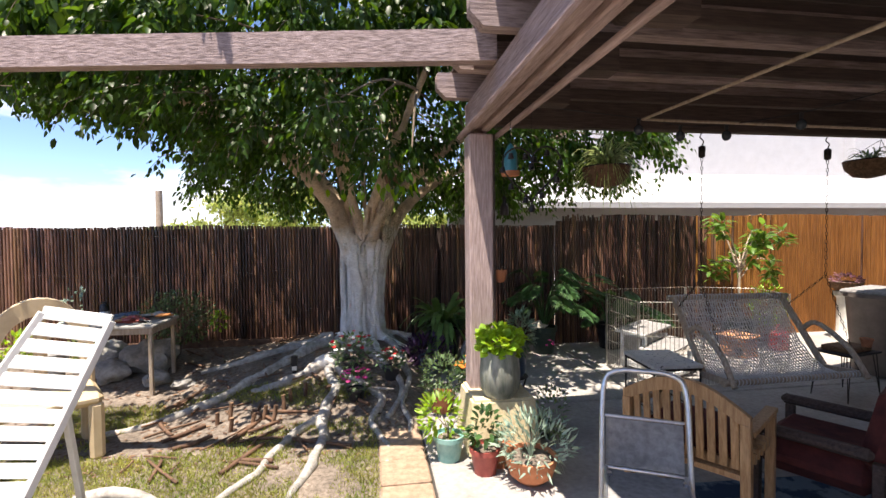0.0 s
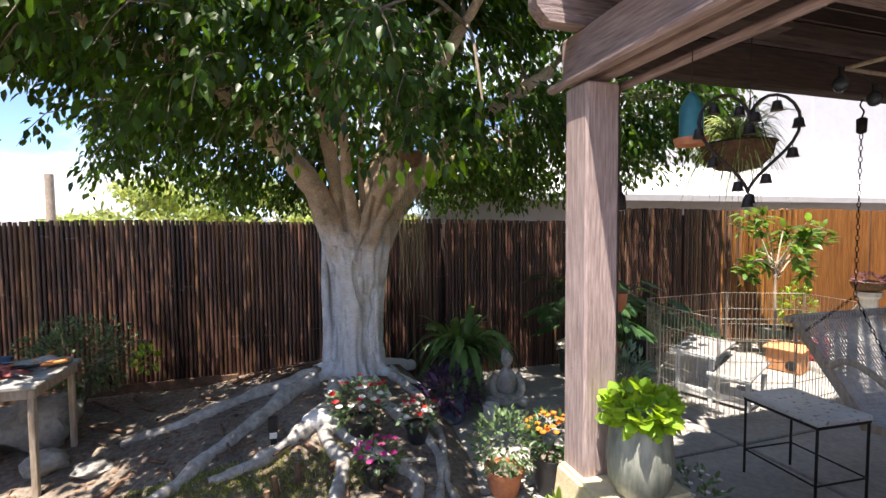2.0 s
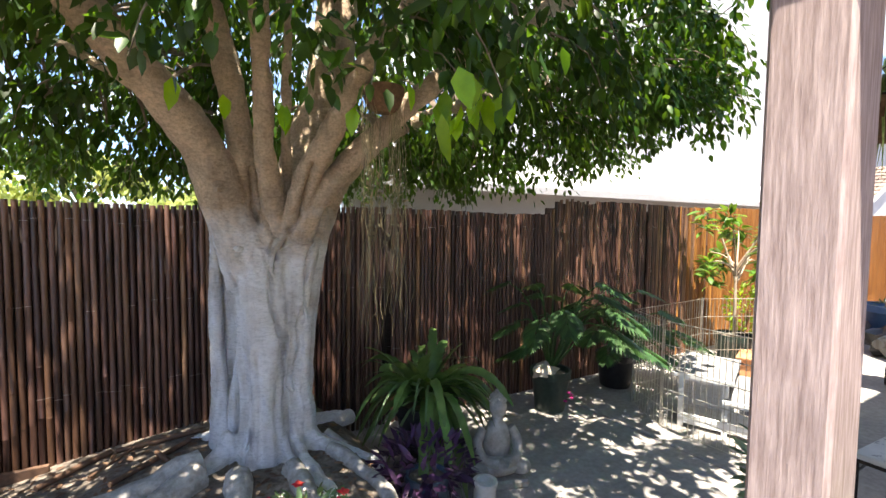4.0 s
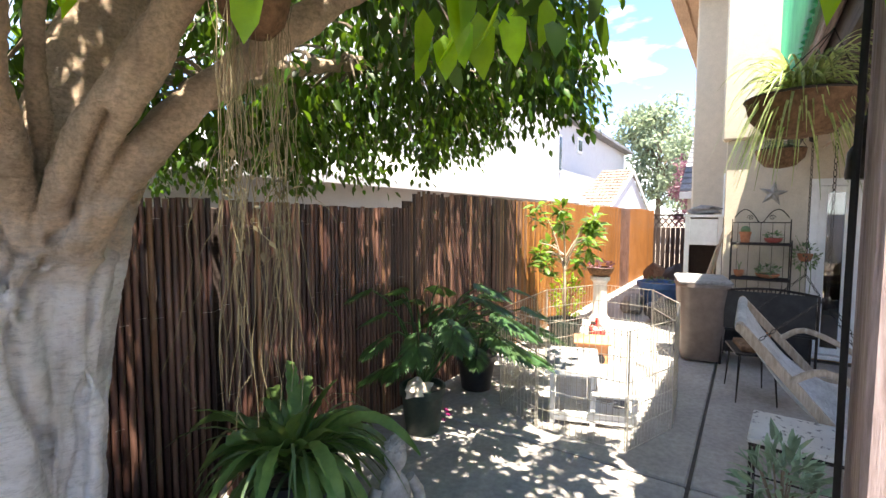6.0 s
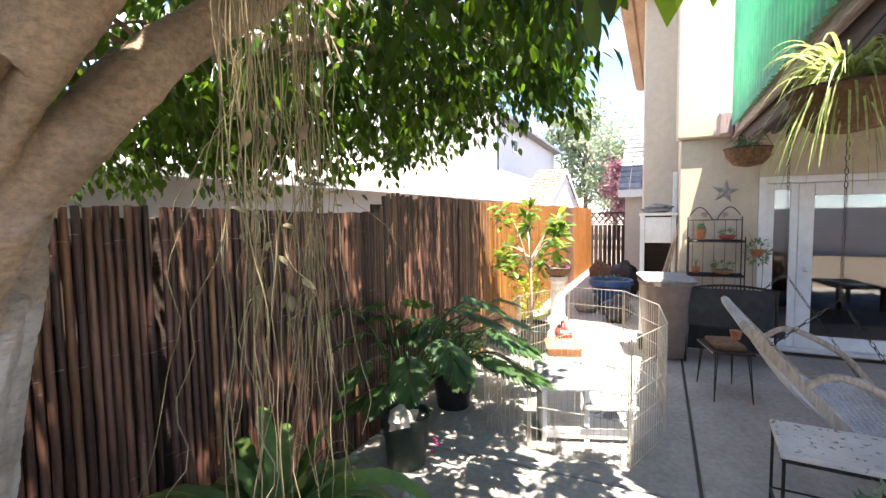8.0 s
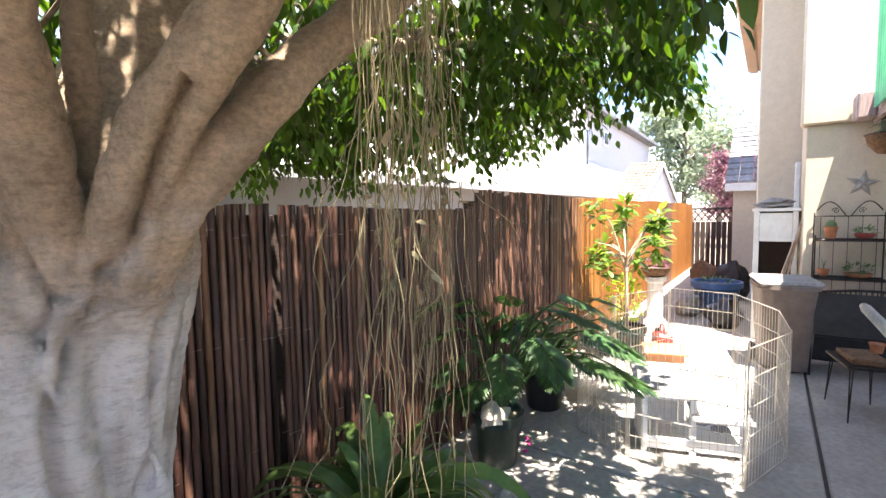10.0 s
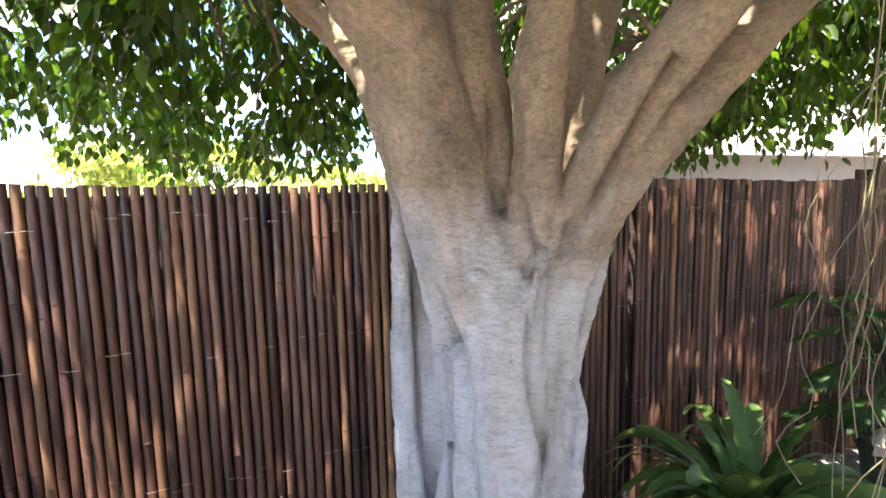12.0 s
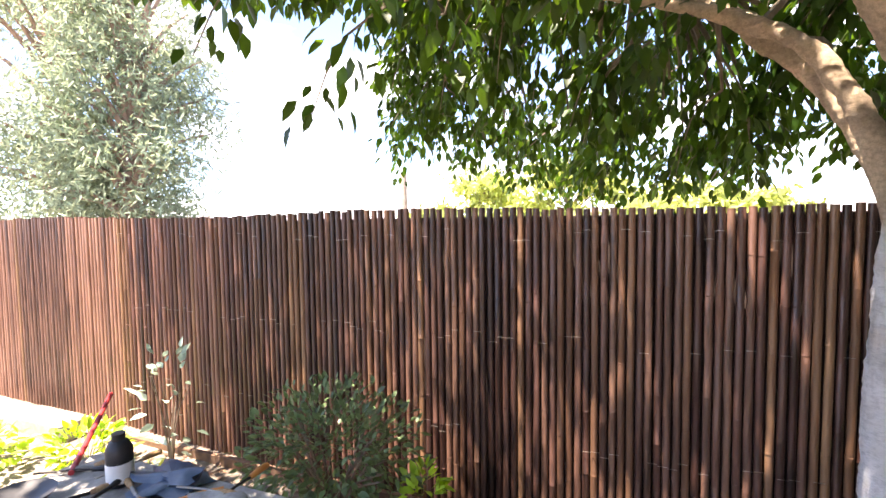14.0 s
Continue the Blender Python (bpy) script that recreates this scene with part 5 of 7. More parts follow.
def philodendron(parent, c, n, reach, size, rise, mat, seed, lean=(0, 0)):
    rr = random.Random(seed)
    g = Geo()
    P, D, Nn, Ln, W = [], [], [], [], []
    for i in range(n):
        a = i * 2.4 + rr.uniform(-0.3, 0.3)
        d = Vector((math.cos(a) + lean[0], math.sin(a) + lean[1], 0))
        e = Vector(c) + d * reach * rr.uniform(0.5, 1.0) + Vector((0, 0, rise * rr.uniform(0.25, 1.0)))
        mid = Vector(c).lerp(e, 0.5) + Vector((0, 0, rise * 0.25))
        g.tube(curve_points([c, mid, e], 7), [0.011, 0.01, 0.009, 0.008, 0.007, 0.006, 0.004], 6, False)
        fan_leaf(P, D, Nn, Ln, W, e - d * 0.05, d + Vector((0, 0, -0.15)), size * rr.uniform(0.75, 1.15))
    part("stalk_growth", g, M_GLEAF, parent)["kind"] = "stuff"
    leaves_part("foliage", P, D, Nn, Ln, W, mat, parent, "deeply cut glossy leaves", 0.12)["kind"] = "stuff"


def build_post_pots():
    t = potted("fluted grey-green glazed pot of lime geranium on the pier", (0.92, 3.275, 0.412), 0.15, 0.34, M_GREYPOT, "belly", flute=16, depth=0.025)
    bushy("foliage", t, M_LIME, 330, (0, 0, 0.40), (0.165, 0.165, 0.11), 0.06, 0.95, "frilly lime leaves", 0.1, 0.5)
    t = potted("small teal glazed pot with a leafy green shrub", (0.52, 3.20, 0), 0.105, 0.18, M_TEAL)
    bushy("foliage", t, M_LIME, 160, (-0.06, 0.05, 0.30), (0.16, 0.15, 0.14), 0.065, 0.4)
    stems(t, (0, 0, 0.15), 6, 0.2, 0.1)
    t = potted("small maroon pot of dark jade succulent", (0.73, 2.98, 0), 0.10, 0.175, M_REDPOT)
    bushy("foliage", t, M_GLEAF, 120, (0, 0, 0.28), (0.10, 0.10, 0.15), 0.06, 0.5)
    t = potted("terracotta bowl of sprawling silvery succulents", (1.0, 2.83, 0), 0.165, 0.17, M_TERRA, "bowl")
    bushy("foliage", t, M_SILVER, 420, (0.03, 0, 0.26), (0.26, 0.22, 0.19), 0.07, 0.2, "slender silvery leaves", 0.1, 0.6)
    stems(t, (0, 0, 0.14), 14, 0.28, 0.22, 0.004, M_SILVER)
    t = potted("small cracked terracotta pot tucked against the pier", (0.86, 3.05, 0), 0.08, 0.15, M_TERRA)
    stems(t, (0, 0, 0.1), 5, 0.22, 0.08, 0.004, M_SILVER)
    t = potted("black pot of orange marigolds beside the post", (0.88, 4.02, 0), 0.12, 0.24, M_BLACK)
    bushy("foliage", t, M_GLEAF, 220, (0, 0, 0.36), (0.16, 0.16, 0.15), 0.05, 0.4)
    flowers("bloom_growth", t, M_ORANGEP, 34, (0, 0, 0.36), (0.17, 0.17, 0.16), 0.022)
    t = potted("round dark green shrub in a terracotta pot", (0.60, 4.10, 0), 0.12, 0.16, M_TERRA)
    bushy("foliage", t, M_DLEAF, 520, (0, 0, 0.33), (0.21, 0.21, 0.2), 0.05, 0.35)
    t = thing("plant_stand", "slim black iron plant stand beside the post", "plant stand", (1.18, 3.74, 0))
    part("ring", Geo().tube([(0.11 * math.cos(k * 0.393), 0.11 * math.sin(k * 0.393), 0.40) for k in range(17)], 0.006, 6), M_IRON, t)
    for k in range(3):
        a = k * 2.094
        part("leg", Geo().tube(curve_points([(0.11 * math.cos(a), 0.11 * math.sin(a), 0.40), (0.06 * math.cos(a), 0.06 * math.sin(a), 0.2), (0.14 * math.cos(a), 0.14 * math.sin(a), 0.0)], 9), 0.007, 6), M_IRON, t)
    part("shelf", Geo().lathe([(0.005, 0.395), (0.108, 0.395), (0.108, 0.404), (0.005, 0.405)], 20), M_IRON, t)
    t = potted("sage-leaved plant in a slate blue pot on the iron stand", (1.18, 3.74, 0.406), 0.10, 0.18, M_BLUEPOT, "belly")
    bushy("foliage", t, M_SAGE, 330, (0.05, 0, 0.36), (0.11, 0.11, 0.19), 0.062, 0.28, "sage green slender leaves", 0.15, 0.3)
    stems(t, (0, 0, 0.16), 11, 0.34, 0.11, 0.005)
    t = potted("low trailing vine with tiny flowers at the foot of the pier", (1.32, 3.45, 0), 0.07, 0.12, M_BLACK)
    bushy("foliage", t, M_DLEAF, 200, (0.03, -0.1, 0.22), (0.14, 0.2, 0.2), 0.04, 0.45)
    flowers("bloom_growth", t, M_WHITEP, 14, (0.03, -0.1, 0.2), (0.15, 0.2, 0.2), 0.014)
    t = potted("small terracotta pot hung on the side of the post", (1.01, 3.56, 1.22), 0.05, 0.10, M_TERRA, "bowl", "wall_pot", "pot")
    part("hanger", Geo().tube([(-0.07, -0.08, 0.16), (-0.03, -0.03, 0.12), (0, 0, 0.095)], 0.004, 6).tube(curve_points([(0, 0, 0.09), (0.02, 0, -0.03), (0.05, 0, -0.15), (0.03, 0, -0.2)], 8), 0.004, 5), M_IRON, t)


build_post_pots()


def build_tree_bed():
    z = ground_z
    for (x, y, r, h, m, fl, lab) in ((-0.22, 4.72, 0.11, 0.15, M_BLACK, (M_REDP, M_WHITEP), "mound of red and white impatiens at the tree's foot"),
                                     (-0.17, 4.28, 0.085, 0.11, M_BLACK, (M_PINK,), "small black pot of magenta petunias among the roots"),
                                     (0.17, 4.62, 0.09, 0.13, M_BLACK, (M_REDP, M_WHITEP), "straggly half-dry bedding plant in a black pot")):
        t = potted(lab, (x, y, z(x, y) - 0.01), r, h, m)
        k = 0.17 if r > 0.1 else 0.11
        bushy("foliage", t, M_DLEAF, 300 if r > 0.1 else 130, (0, 0, h + k * 0.6), (k * 1.25, k, k), 0.05, 0.45)
        for f in fl:
            flowers("bloom_growth", t, f, 16 if len(fl) > 1 else 22, (0, 0, h + k * 0.6), (k * 1.3, k * 1.05, k * 1.1), 0.026)
    s = part("garden_stone", Geo().blob((-0.50, 4.90, z(-0.5, 4.9) + 0.055), (0.115, 0.085, 0.07), 20, 0.12, 3), M_WSTONE)
    tagged(s, "smooth white stone lying among the roots", "stone")
    t = thing("solar_light", "small black solar stake light among the roots", "lamp", (-0.80, 4.80, z(-0.8, 4.8)))
    part("stake", Geo().span(-0.02, 0.02, -0.02, 0.02, -0.05, 0.17), M_BLACK, t)
    part("panel", Geo().span(-0.032, 0.032, -0.03, 0.02, 0.10, 0.20, 0.006), M_BLACK, t)
    part("lens", Geo().span(-0.024, 0.024, -0.036, -0.0305, 0.06, 0.10, 0.004), M_WSTONE, t)
    t = potted("deep purple-leaved plant in a slate blue pot", (0.62, 5.22, 0.0), 0.14, 0.22, M_BLUEPOT, "belly")
    bushy("foliage", t, M_PURPLE, 380, (-0.02, 0, 0.27), (0.27, 0.25, 0.15), 0.10, 0.28, "narrow dark purple leaves", 0.25, 0.3)
    c = thing("stone_urn", "small pale cylindrical stone pot beside the statue", "pot", (0.93, 5.08, 0))
    part("body", Geo().lathe([(0.06, 0), (0.068, 0.02), (0.065, 0.12), (0.075, 0.14), (0.07, 0.155), (0.05, 0.155), (0.045, 0.12), (0.003, 0.12)], 20), M_WSTONE, c)
    # seated stone statue on a slab
    g = Geo()
    g.span(-0.17, 0.17, -0.14, 0.14, 0, 0.055, 0.012)
    g.blob((0, 0, 0.11), (0.165, 0.13, 0.065), 18, 0.06, 1).blob((0, 0.02, 0.24), (0.095, 0.07, 0.15), 18, 0.04, 2)
    g.blob((0.135, -0.05, 0.105), (0.07, 0.075, 0.05), 14, 0.05, 3).blob((-0.135, -0.05, 0.105), (0.07, 0.075, 0.05), 14, 0.05, 4)
    g.tube(curve_points([(0.09, 0.02, 0.33), (0.135, 0, 0.24), (0.10, -0.06, 0.16), (0.02, -0.1, 0.15)], 9), 0.033, 10)
    g.tube(curve_points([(-0.09, 0.02, 0.33), (-0.135, 0, 0.24), (-0.10, -0.06, 0.16), (-0.02, -0.1, 0.15)], 9), 0.033, 10)
    g.tube([(0, 0.02, 0.36), (0, 0.01, 0.42)], [0.04, 0.034], 12)
    g.blob((0, 0, 0.475), (0.055, 0.06, 0.072), 18, 0.02, 5).blob((0, 0.008, 0.52), (0.052, 0.056, 0.045), 16, 0.02, 6).blob((0, 0.012, 0.565), (0.024, 0.024, 0.022), 10, 0.0, 7)
    for i in range(60):
        a, e = i * 2.39996, 0.15 + 1.35 * ((i + 0.5) / 60)
        g.blob((0.054 * math.cos(e) * math.cos(a), 0.010 + 0.058 * math.cos(e) * math.sin(a), 0.50 + 0.065 * math.sin(e)), (0.0085, 0.0085, 0.0085), 6, 0)
    st = part("statue", g, M_STONE)
    st.matrix_basis = pose(1.17, 5.27, 0.0, 0, 0, -20)
    tagged(st, "seated meditating figure of weathered grey stone", "statue")
    # tall pot of strappy cactus leaves
    t = potted("big black pot of sprawling flat-leaved orchid cactus", (0.88, 5.68, 0.0), 0.21, 0.44, M_BLACK)
    ribbons("foliage", t, M_PAD, 72, (0, 0, 0.42), 0.80, 0.070, 1.0, 0.95, "long flat scalloped leaves", 0.11, 15, fall=1.05)
    ribbons("pad_growth", t, M_PAD, 30, (0, 0, 0.42), 0.80, 0.080, 1.0, 0.65, "upright scalloped pads", 0.13, 14, fall=0.55)
    ribbons("blade_growth", t, M_DLEAF, 70, (0, 0, 0.42), 0.9, 0.022, 0.9, 0.9, "thin arching blades", 0, 8)
    # hanging pot with a curtain of dry stems
    t = thing("hanging_planter", "brown coir hanging basket trailing long dry stringy stems", "hanging planter", (0.22, 4.94, 2.13))
    part("basket", Geo().lathe(pot_prof(0.09, 0.11, "bowl"), 28, (0, 0, 0), 0.04), M_COIR, t)
    part("cord", Geo().tube([(0, 0, 0.9), (0.09, 0, 0.17)], 0.003, 5).tube([(0, 0, 0.9), (-0.06, 0.07, 0.17)], 0.003, 5).tube([(0, 0, 0.9), (-0.05, -0.08, 0.17)], 0.003, 5), M_TWIG, t)
    g = Geo()
    rr = random.Random(5)
    for i in range(62):
        a = rr.uniform(0, 6.28)
        cx = (-0.058 if i % 2 else 0.06)
        q = rr.uniform(0.0, 0.048)
        x, y = cx + q * math.cos(a), q * math.sin(a) * 1.3
        ln = rr.uniform(0.75, 1.15) if i % 3 else rr.uniform(0.35, 0.8)
        loose = 2.6 if i % 7 == 0 else 1.0
        pts, px, py = [(x * 1.1, y, 0.10)], x, y
        for k in range(1, 15):
            w = (0.006 + 0.011 * (k / 14)) * loose
            px, py = px + rr.uniform(-w, w), py + rr.uniform(-w, w)
            pts.append((px, py, 0.10 - ln * k / 14))
        g.tube(curve_points(pts, 32), rr.uniform(0.0006, 0.0012), 4, False)
        if i % 4 == 0:
            b = Vector(pts[rr.randint(5, 12)])
            g.tube(curve_points([b, b + Vector((rr.uniform(-0.03, 0.03), rr.uniform(-0.03, 0.03), -0.07)), b + Vector((rr.uniform(-0.04, 0.04), rr.uniform(-0.04, 0.04), -rr.uniform(0.12, 0.25)))], 8), 0.0006, 4, False)
    part("trailing_growth", g, M_VINE, t, "dry straw-coloured hanging stems")["kind"] = "stuff"
    bushy("foliage", t, M_VINE, 60, (0, 0, -0.42), (0.11, 0.06, 0.16), 0.03, 0.4)
    # broken bamboo and sticks on the lawn
    rr = random.Random(21)
    for i in range(64):
        x, y = rr.uniform(-1.9, 0.0), rr.uniform(3.3, 5.0)
        if i > 44:
            x, y = rr.uniform(-3.4, -0.5), rr.uniform(5.5, 6.2)
        ln, a = rr.uniform(0.12, 0.5), rr.uniform(0, 180)
        g = Geo().tube([(-ln / 2, 0, 0), (0, rr.uniform(-0.01, 0.01), rr.uniform(0, 0.01)), (ln / 2, 0, rr.uniform(0, 0.03))], [rr.uniform(0.006, 0.018)] * 3, 7)
        o = part("stick", g, M_STICK)
        o.matrix_basis = pose(x, y, z(x, y) + 0.016, 0, 0, a)
        tagged(o, "short piece of broken brown bamboo on the ground", "stick", "debris sticks")
    for i in range(9):
        x, y = rr.uniform(-1.5, -0.4), rr.uniform(3.9, 4.6)
        o = part("bamboo_stub", Geo().tube([(0, 0, -0.05), (0.01, 0, 0.08), (0.01, 0, rr.uniform(0.1, 0.16))], 0.018, 8), M_STICK)
        o.matrix_basis = pose(x, y, z(x, y), rr.uniform(-8, 8), rr.uniform(-8, 8), 0)
        tagged(o, "short bamboo stub standing upright in the lawn", "stick", "bamboo stubs")
    # patchy grass
    n = 95000
    P = np.stack([RNG.uniform(-3.6, 0.02, n), RNG.uniform(1.6, 4.7, n), np.zeros(n)], 1)
    keep = np.array([noise.noise(Vector((p[0] * 1.1, p[1] * 1.4, 4))) + 0.35 * noise.noise(Vector((p[0] * 4, p[1] * 4, 1))) + (0.26 if p[1] < 4.0 else -0.10) > RNG.uniform(-0.08, 0.12) for p in P])
    P = P[keep]
    P[:, 2] = [ground_z(p[0], p[1]) - 0.003 for p in P]
    m = len(P)
    D = RNG.normal(size=(m, 3)) * 0.55 + np.array([0, 0, 0.9])
    ob = leaves_part("grass", P, D, unit(m), RNG.uniform(0.02, 0.05, m), np.full(m, 0.005), M_GRASS, None, "", 0.3)
    tagged(ob, "patchy yellow-green lawn grass", "grass", kind="stuff")
    # dry leaf litter round the roots
    n = 2600
    P = np.stack([RNG.uniform(-4.0, 0.3, n), RNG.uniform(3.4, 6.3, n), np.zeros(n)], 1)
    P[:, 2] = [ground_z(p[0], p[1]) + 0.006 for p in P]
    D = RNG.normal(size=(n, 3)) * np.array([1, 1, 0.12])
    ob = leaves_part("leaf_litter", P, D, unit(n) * 0.3 + np.array([0, 0, 1]), RNG.uniform(0.03, 0.07, n), RNG.uniform(0.012, 0.03, n), M_STICK, None, "", 0.05)
    tagged(ob, "dry brown fallen leaves and chips on the earth", "leaf litter", kind="stuff")


build_tree_bed()


def build_fence_plants():
    t = potted("cut-leaf philodendron in a dark green plastic pot", (2.28, 5.92, 0), 0.17, 0.36, M_GPOT)
    philodendron(t, (0, 0, 0.33), 24, 0.64, 0.28, 0.85, M_GLEAF, 3, (0.35, -0.15))
    part("bag", Geo().blob((-0.09, -0.03, 0.36), (0.11, 0.09, 0.06), 14, 0.5, 8), M_CARD, t, "crumpled pale brown bag on the rim")
    flowers("bloom_growth", t, M_PINK, 5, (-0.05, -0.18, 0.12), (0.12, 0.05, 0.12), 0.022)
    t = potted("second cut-leaf philodendron in a black pot by the fence", (3.30, 6.02, 0), 0.19, 0.34, M_BLACK)
    philodendron(t, (0, 0, 0.3), 20, 0.60, 0.28, 0.60, M_GLEAF, 9, (-0.2, -0.3))
    ribbons("foliage", t, M_DLEAF, 60, (0.3, 0.0, 0.4), 0.6, 0.03, 1.1, 0.7, "fan of thin palm blades", 0, 8)
    # young citrus with pale big leaves
    t = potted("young tree with big pale leaves in a green pot", (5.15, 5.78, 0), 0.21, 0.36, M_GPOT, name="potted_tree", cat="potted tree")
    g = Geo()
    tips = []
    rr = random.Random(2)
    g.tube(curve_points([(0, 0, 0.3), (-0.02, 0, 0.75), (0.0, 0.02, 1.15)], 8), [0.022, 0.02, 0.02, 0.019, 0.018, 0.017, 0.016, 0.015], 8)
    for i in range(12):
        a = i * 2.4
        e = Vector((0.5 * math.cos(a) * rr.uniform(0.5, 1), 0.5 * math.sin(a) * rr.uniform(0.5, 1), rr.uniform(1.15, 2.05)))
        g.tube(curve_points([(0, 0.01, 0.95 + 0.02 * i), e * 0.5 + Vector((0, 0, 0.62)), e], 7), [0.012, 0.011, 0.010, 0.009, 0.008, 0.006, 0.004], 6, False)
        tips.append(e)
    part("stem", g, M_PALEWOOD, t)
    P, D, Nn, Ln, W = [], [], [], [], []
    for e in tips:
        for k in range(32):
            d = unit(1)[0]
            d[2] = d[2] * 0.6 + 0.1
            P.append(Vector(e) + Vector(d) * 0.03 - Vector((0, 0, RNG.uniform(0, 0.25)))), D.append(d), Nn.append((RNG.normal() * 0.3, RNG.normal() * 0.3, 1))
            s = RNG.uniform(0.11, 0.19)
            Ln.append(s), W.append(s * 0.42)
    leaves_part("foliage", P, D, Nn, Ln, W, M_LEMON, t, "large pale green oval leaves", 0.25)["kind"] = "stuff"
    t = potted("yellow-green leafy shrub in a small pot by the fence", (5.75, 5.95, 0), 0.15, 0.25, M_TERRA)
    bushy("foliage", t, M_LIME, 300, (0, 0, 0.55), (0.24, 0.22, 0.34), 0.07, 0.45)
    stems(t, (0, 0, 0.2), 7, 0.6, 0.2)
    t = thing("fuel_can", "squat red plastic can on the concrete", "can", (5.45, 5.45, 0), 25)
    part("body", Geo().box((0, 0, 0.13), (0.26, 0.18, 0.26), None, 0.03), M_RED, t)
    part("handle", Geo().tube(curve_points([(-0.1, 0, 0.25), (-0.06, 0, 0.34), (0.06, 0, 0.34), (0.1, 0, 0.25)], 9), 0.014, 8), M_RED, t)
    part("cap", Geo().lathe([(0.03, 0.26), (0.03, 0.30), (0.004, 0.30)], 14, (0.04, 0.04, 0)), M_BLACK, t)
    t = thing("pedestal", "white fluted stone pedestal with a brown bowl on top", "pedestal", (6.95, 5.82, 0))
    part("column", Geo().lathe([(0.16, 0), (0.16, 0.05), (0.125, 0.08), (0.11, 0.12), (0.105, 0.6), (0.12, 0.64), (0.15, 0.66), (0.15, 0.72), (0.01, 0.72)], 48, (0, 0, 0), 0, 12, 0.03), M_WSTONE, t)
    t = potted("brown bowl of reddish succulents on the pedestal", (6.95, 5.82, 0.722), 0.2, 0.14, M_COIR, "bowl")
    bushy("foliage", t, M_PLUM, 200, (0, 0, 0.17), (0.2, 0.2, 0.08), 0.05, 0.5)
    t = potted("blue plastic tub planter beside the house", (8.35, 5.15, 0), 0.36, 0.52, M_BLUE, name="tub_planter", cat="planter")
    bushy("foliage", t, M_DLEAF, 120, (0, 0, 0.5), (0.28, 0.28, 0.08), 0.06, 0.4)
    for i, (x, y, w, d, h, m, lab) in enumerate(((7.3, 4.95, 0.5, 0.4, 0.42, M_BLACK, "dark lumpy refuse sack on the side-yard concrete"), (9.6, 5.0, 0.6, 0.5, 0.75, M_BLACK, "dark lumpy refuse sack on the side-yard concrete"),
                                                 (7.9, 5.5, 0.5, 0.35, 0.35, M_GREYROOF, "grey heap of cloth on the side-yard concrete"), (10.6, 5.5, 0.6, 0.5, 0.6, M_COIR, "brown lumpy sack on the side-yard concrete"))):
        o = part("sack", Geo().blob((x, y, h * 0.46), (w * 0.55, d * 0.55, h * 0.5), 16, 0.35, i * 3.1), m)
        tagged(o, lab, "sack")


build_fence_plants()


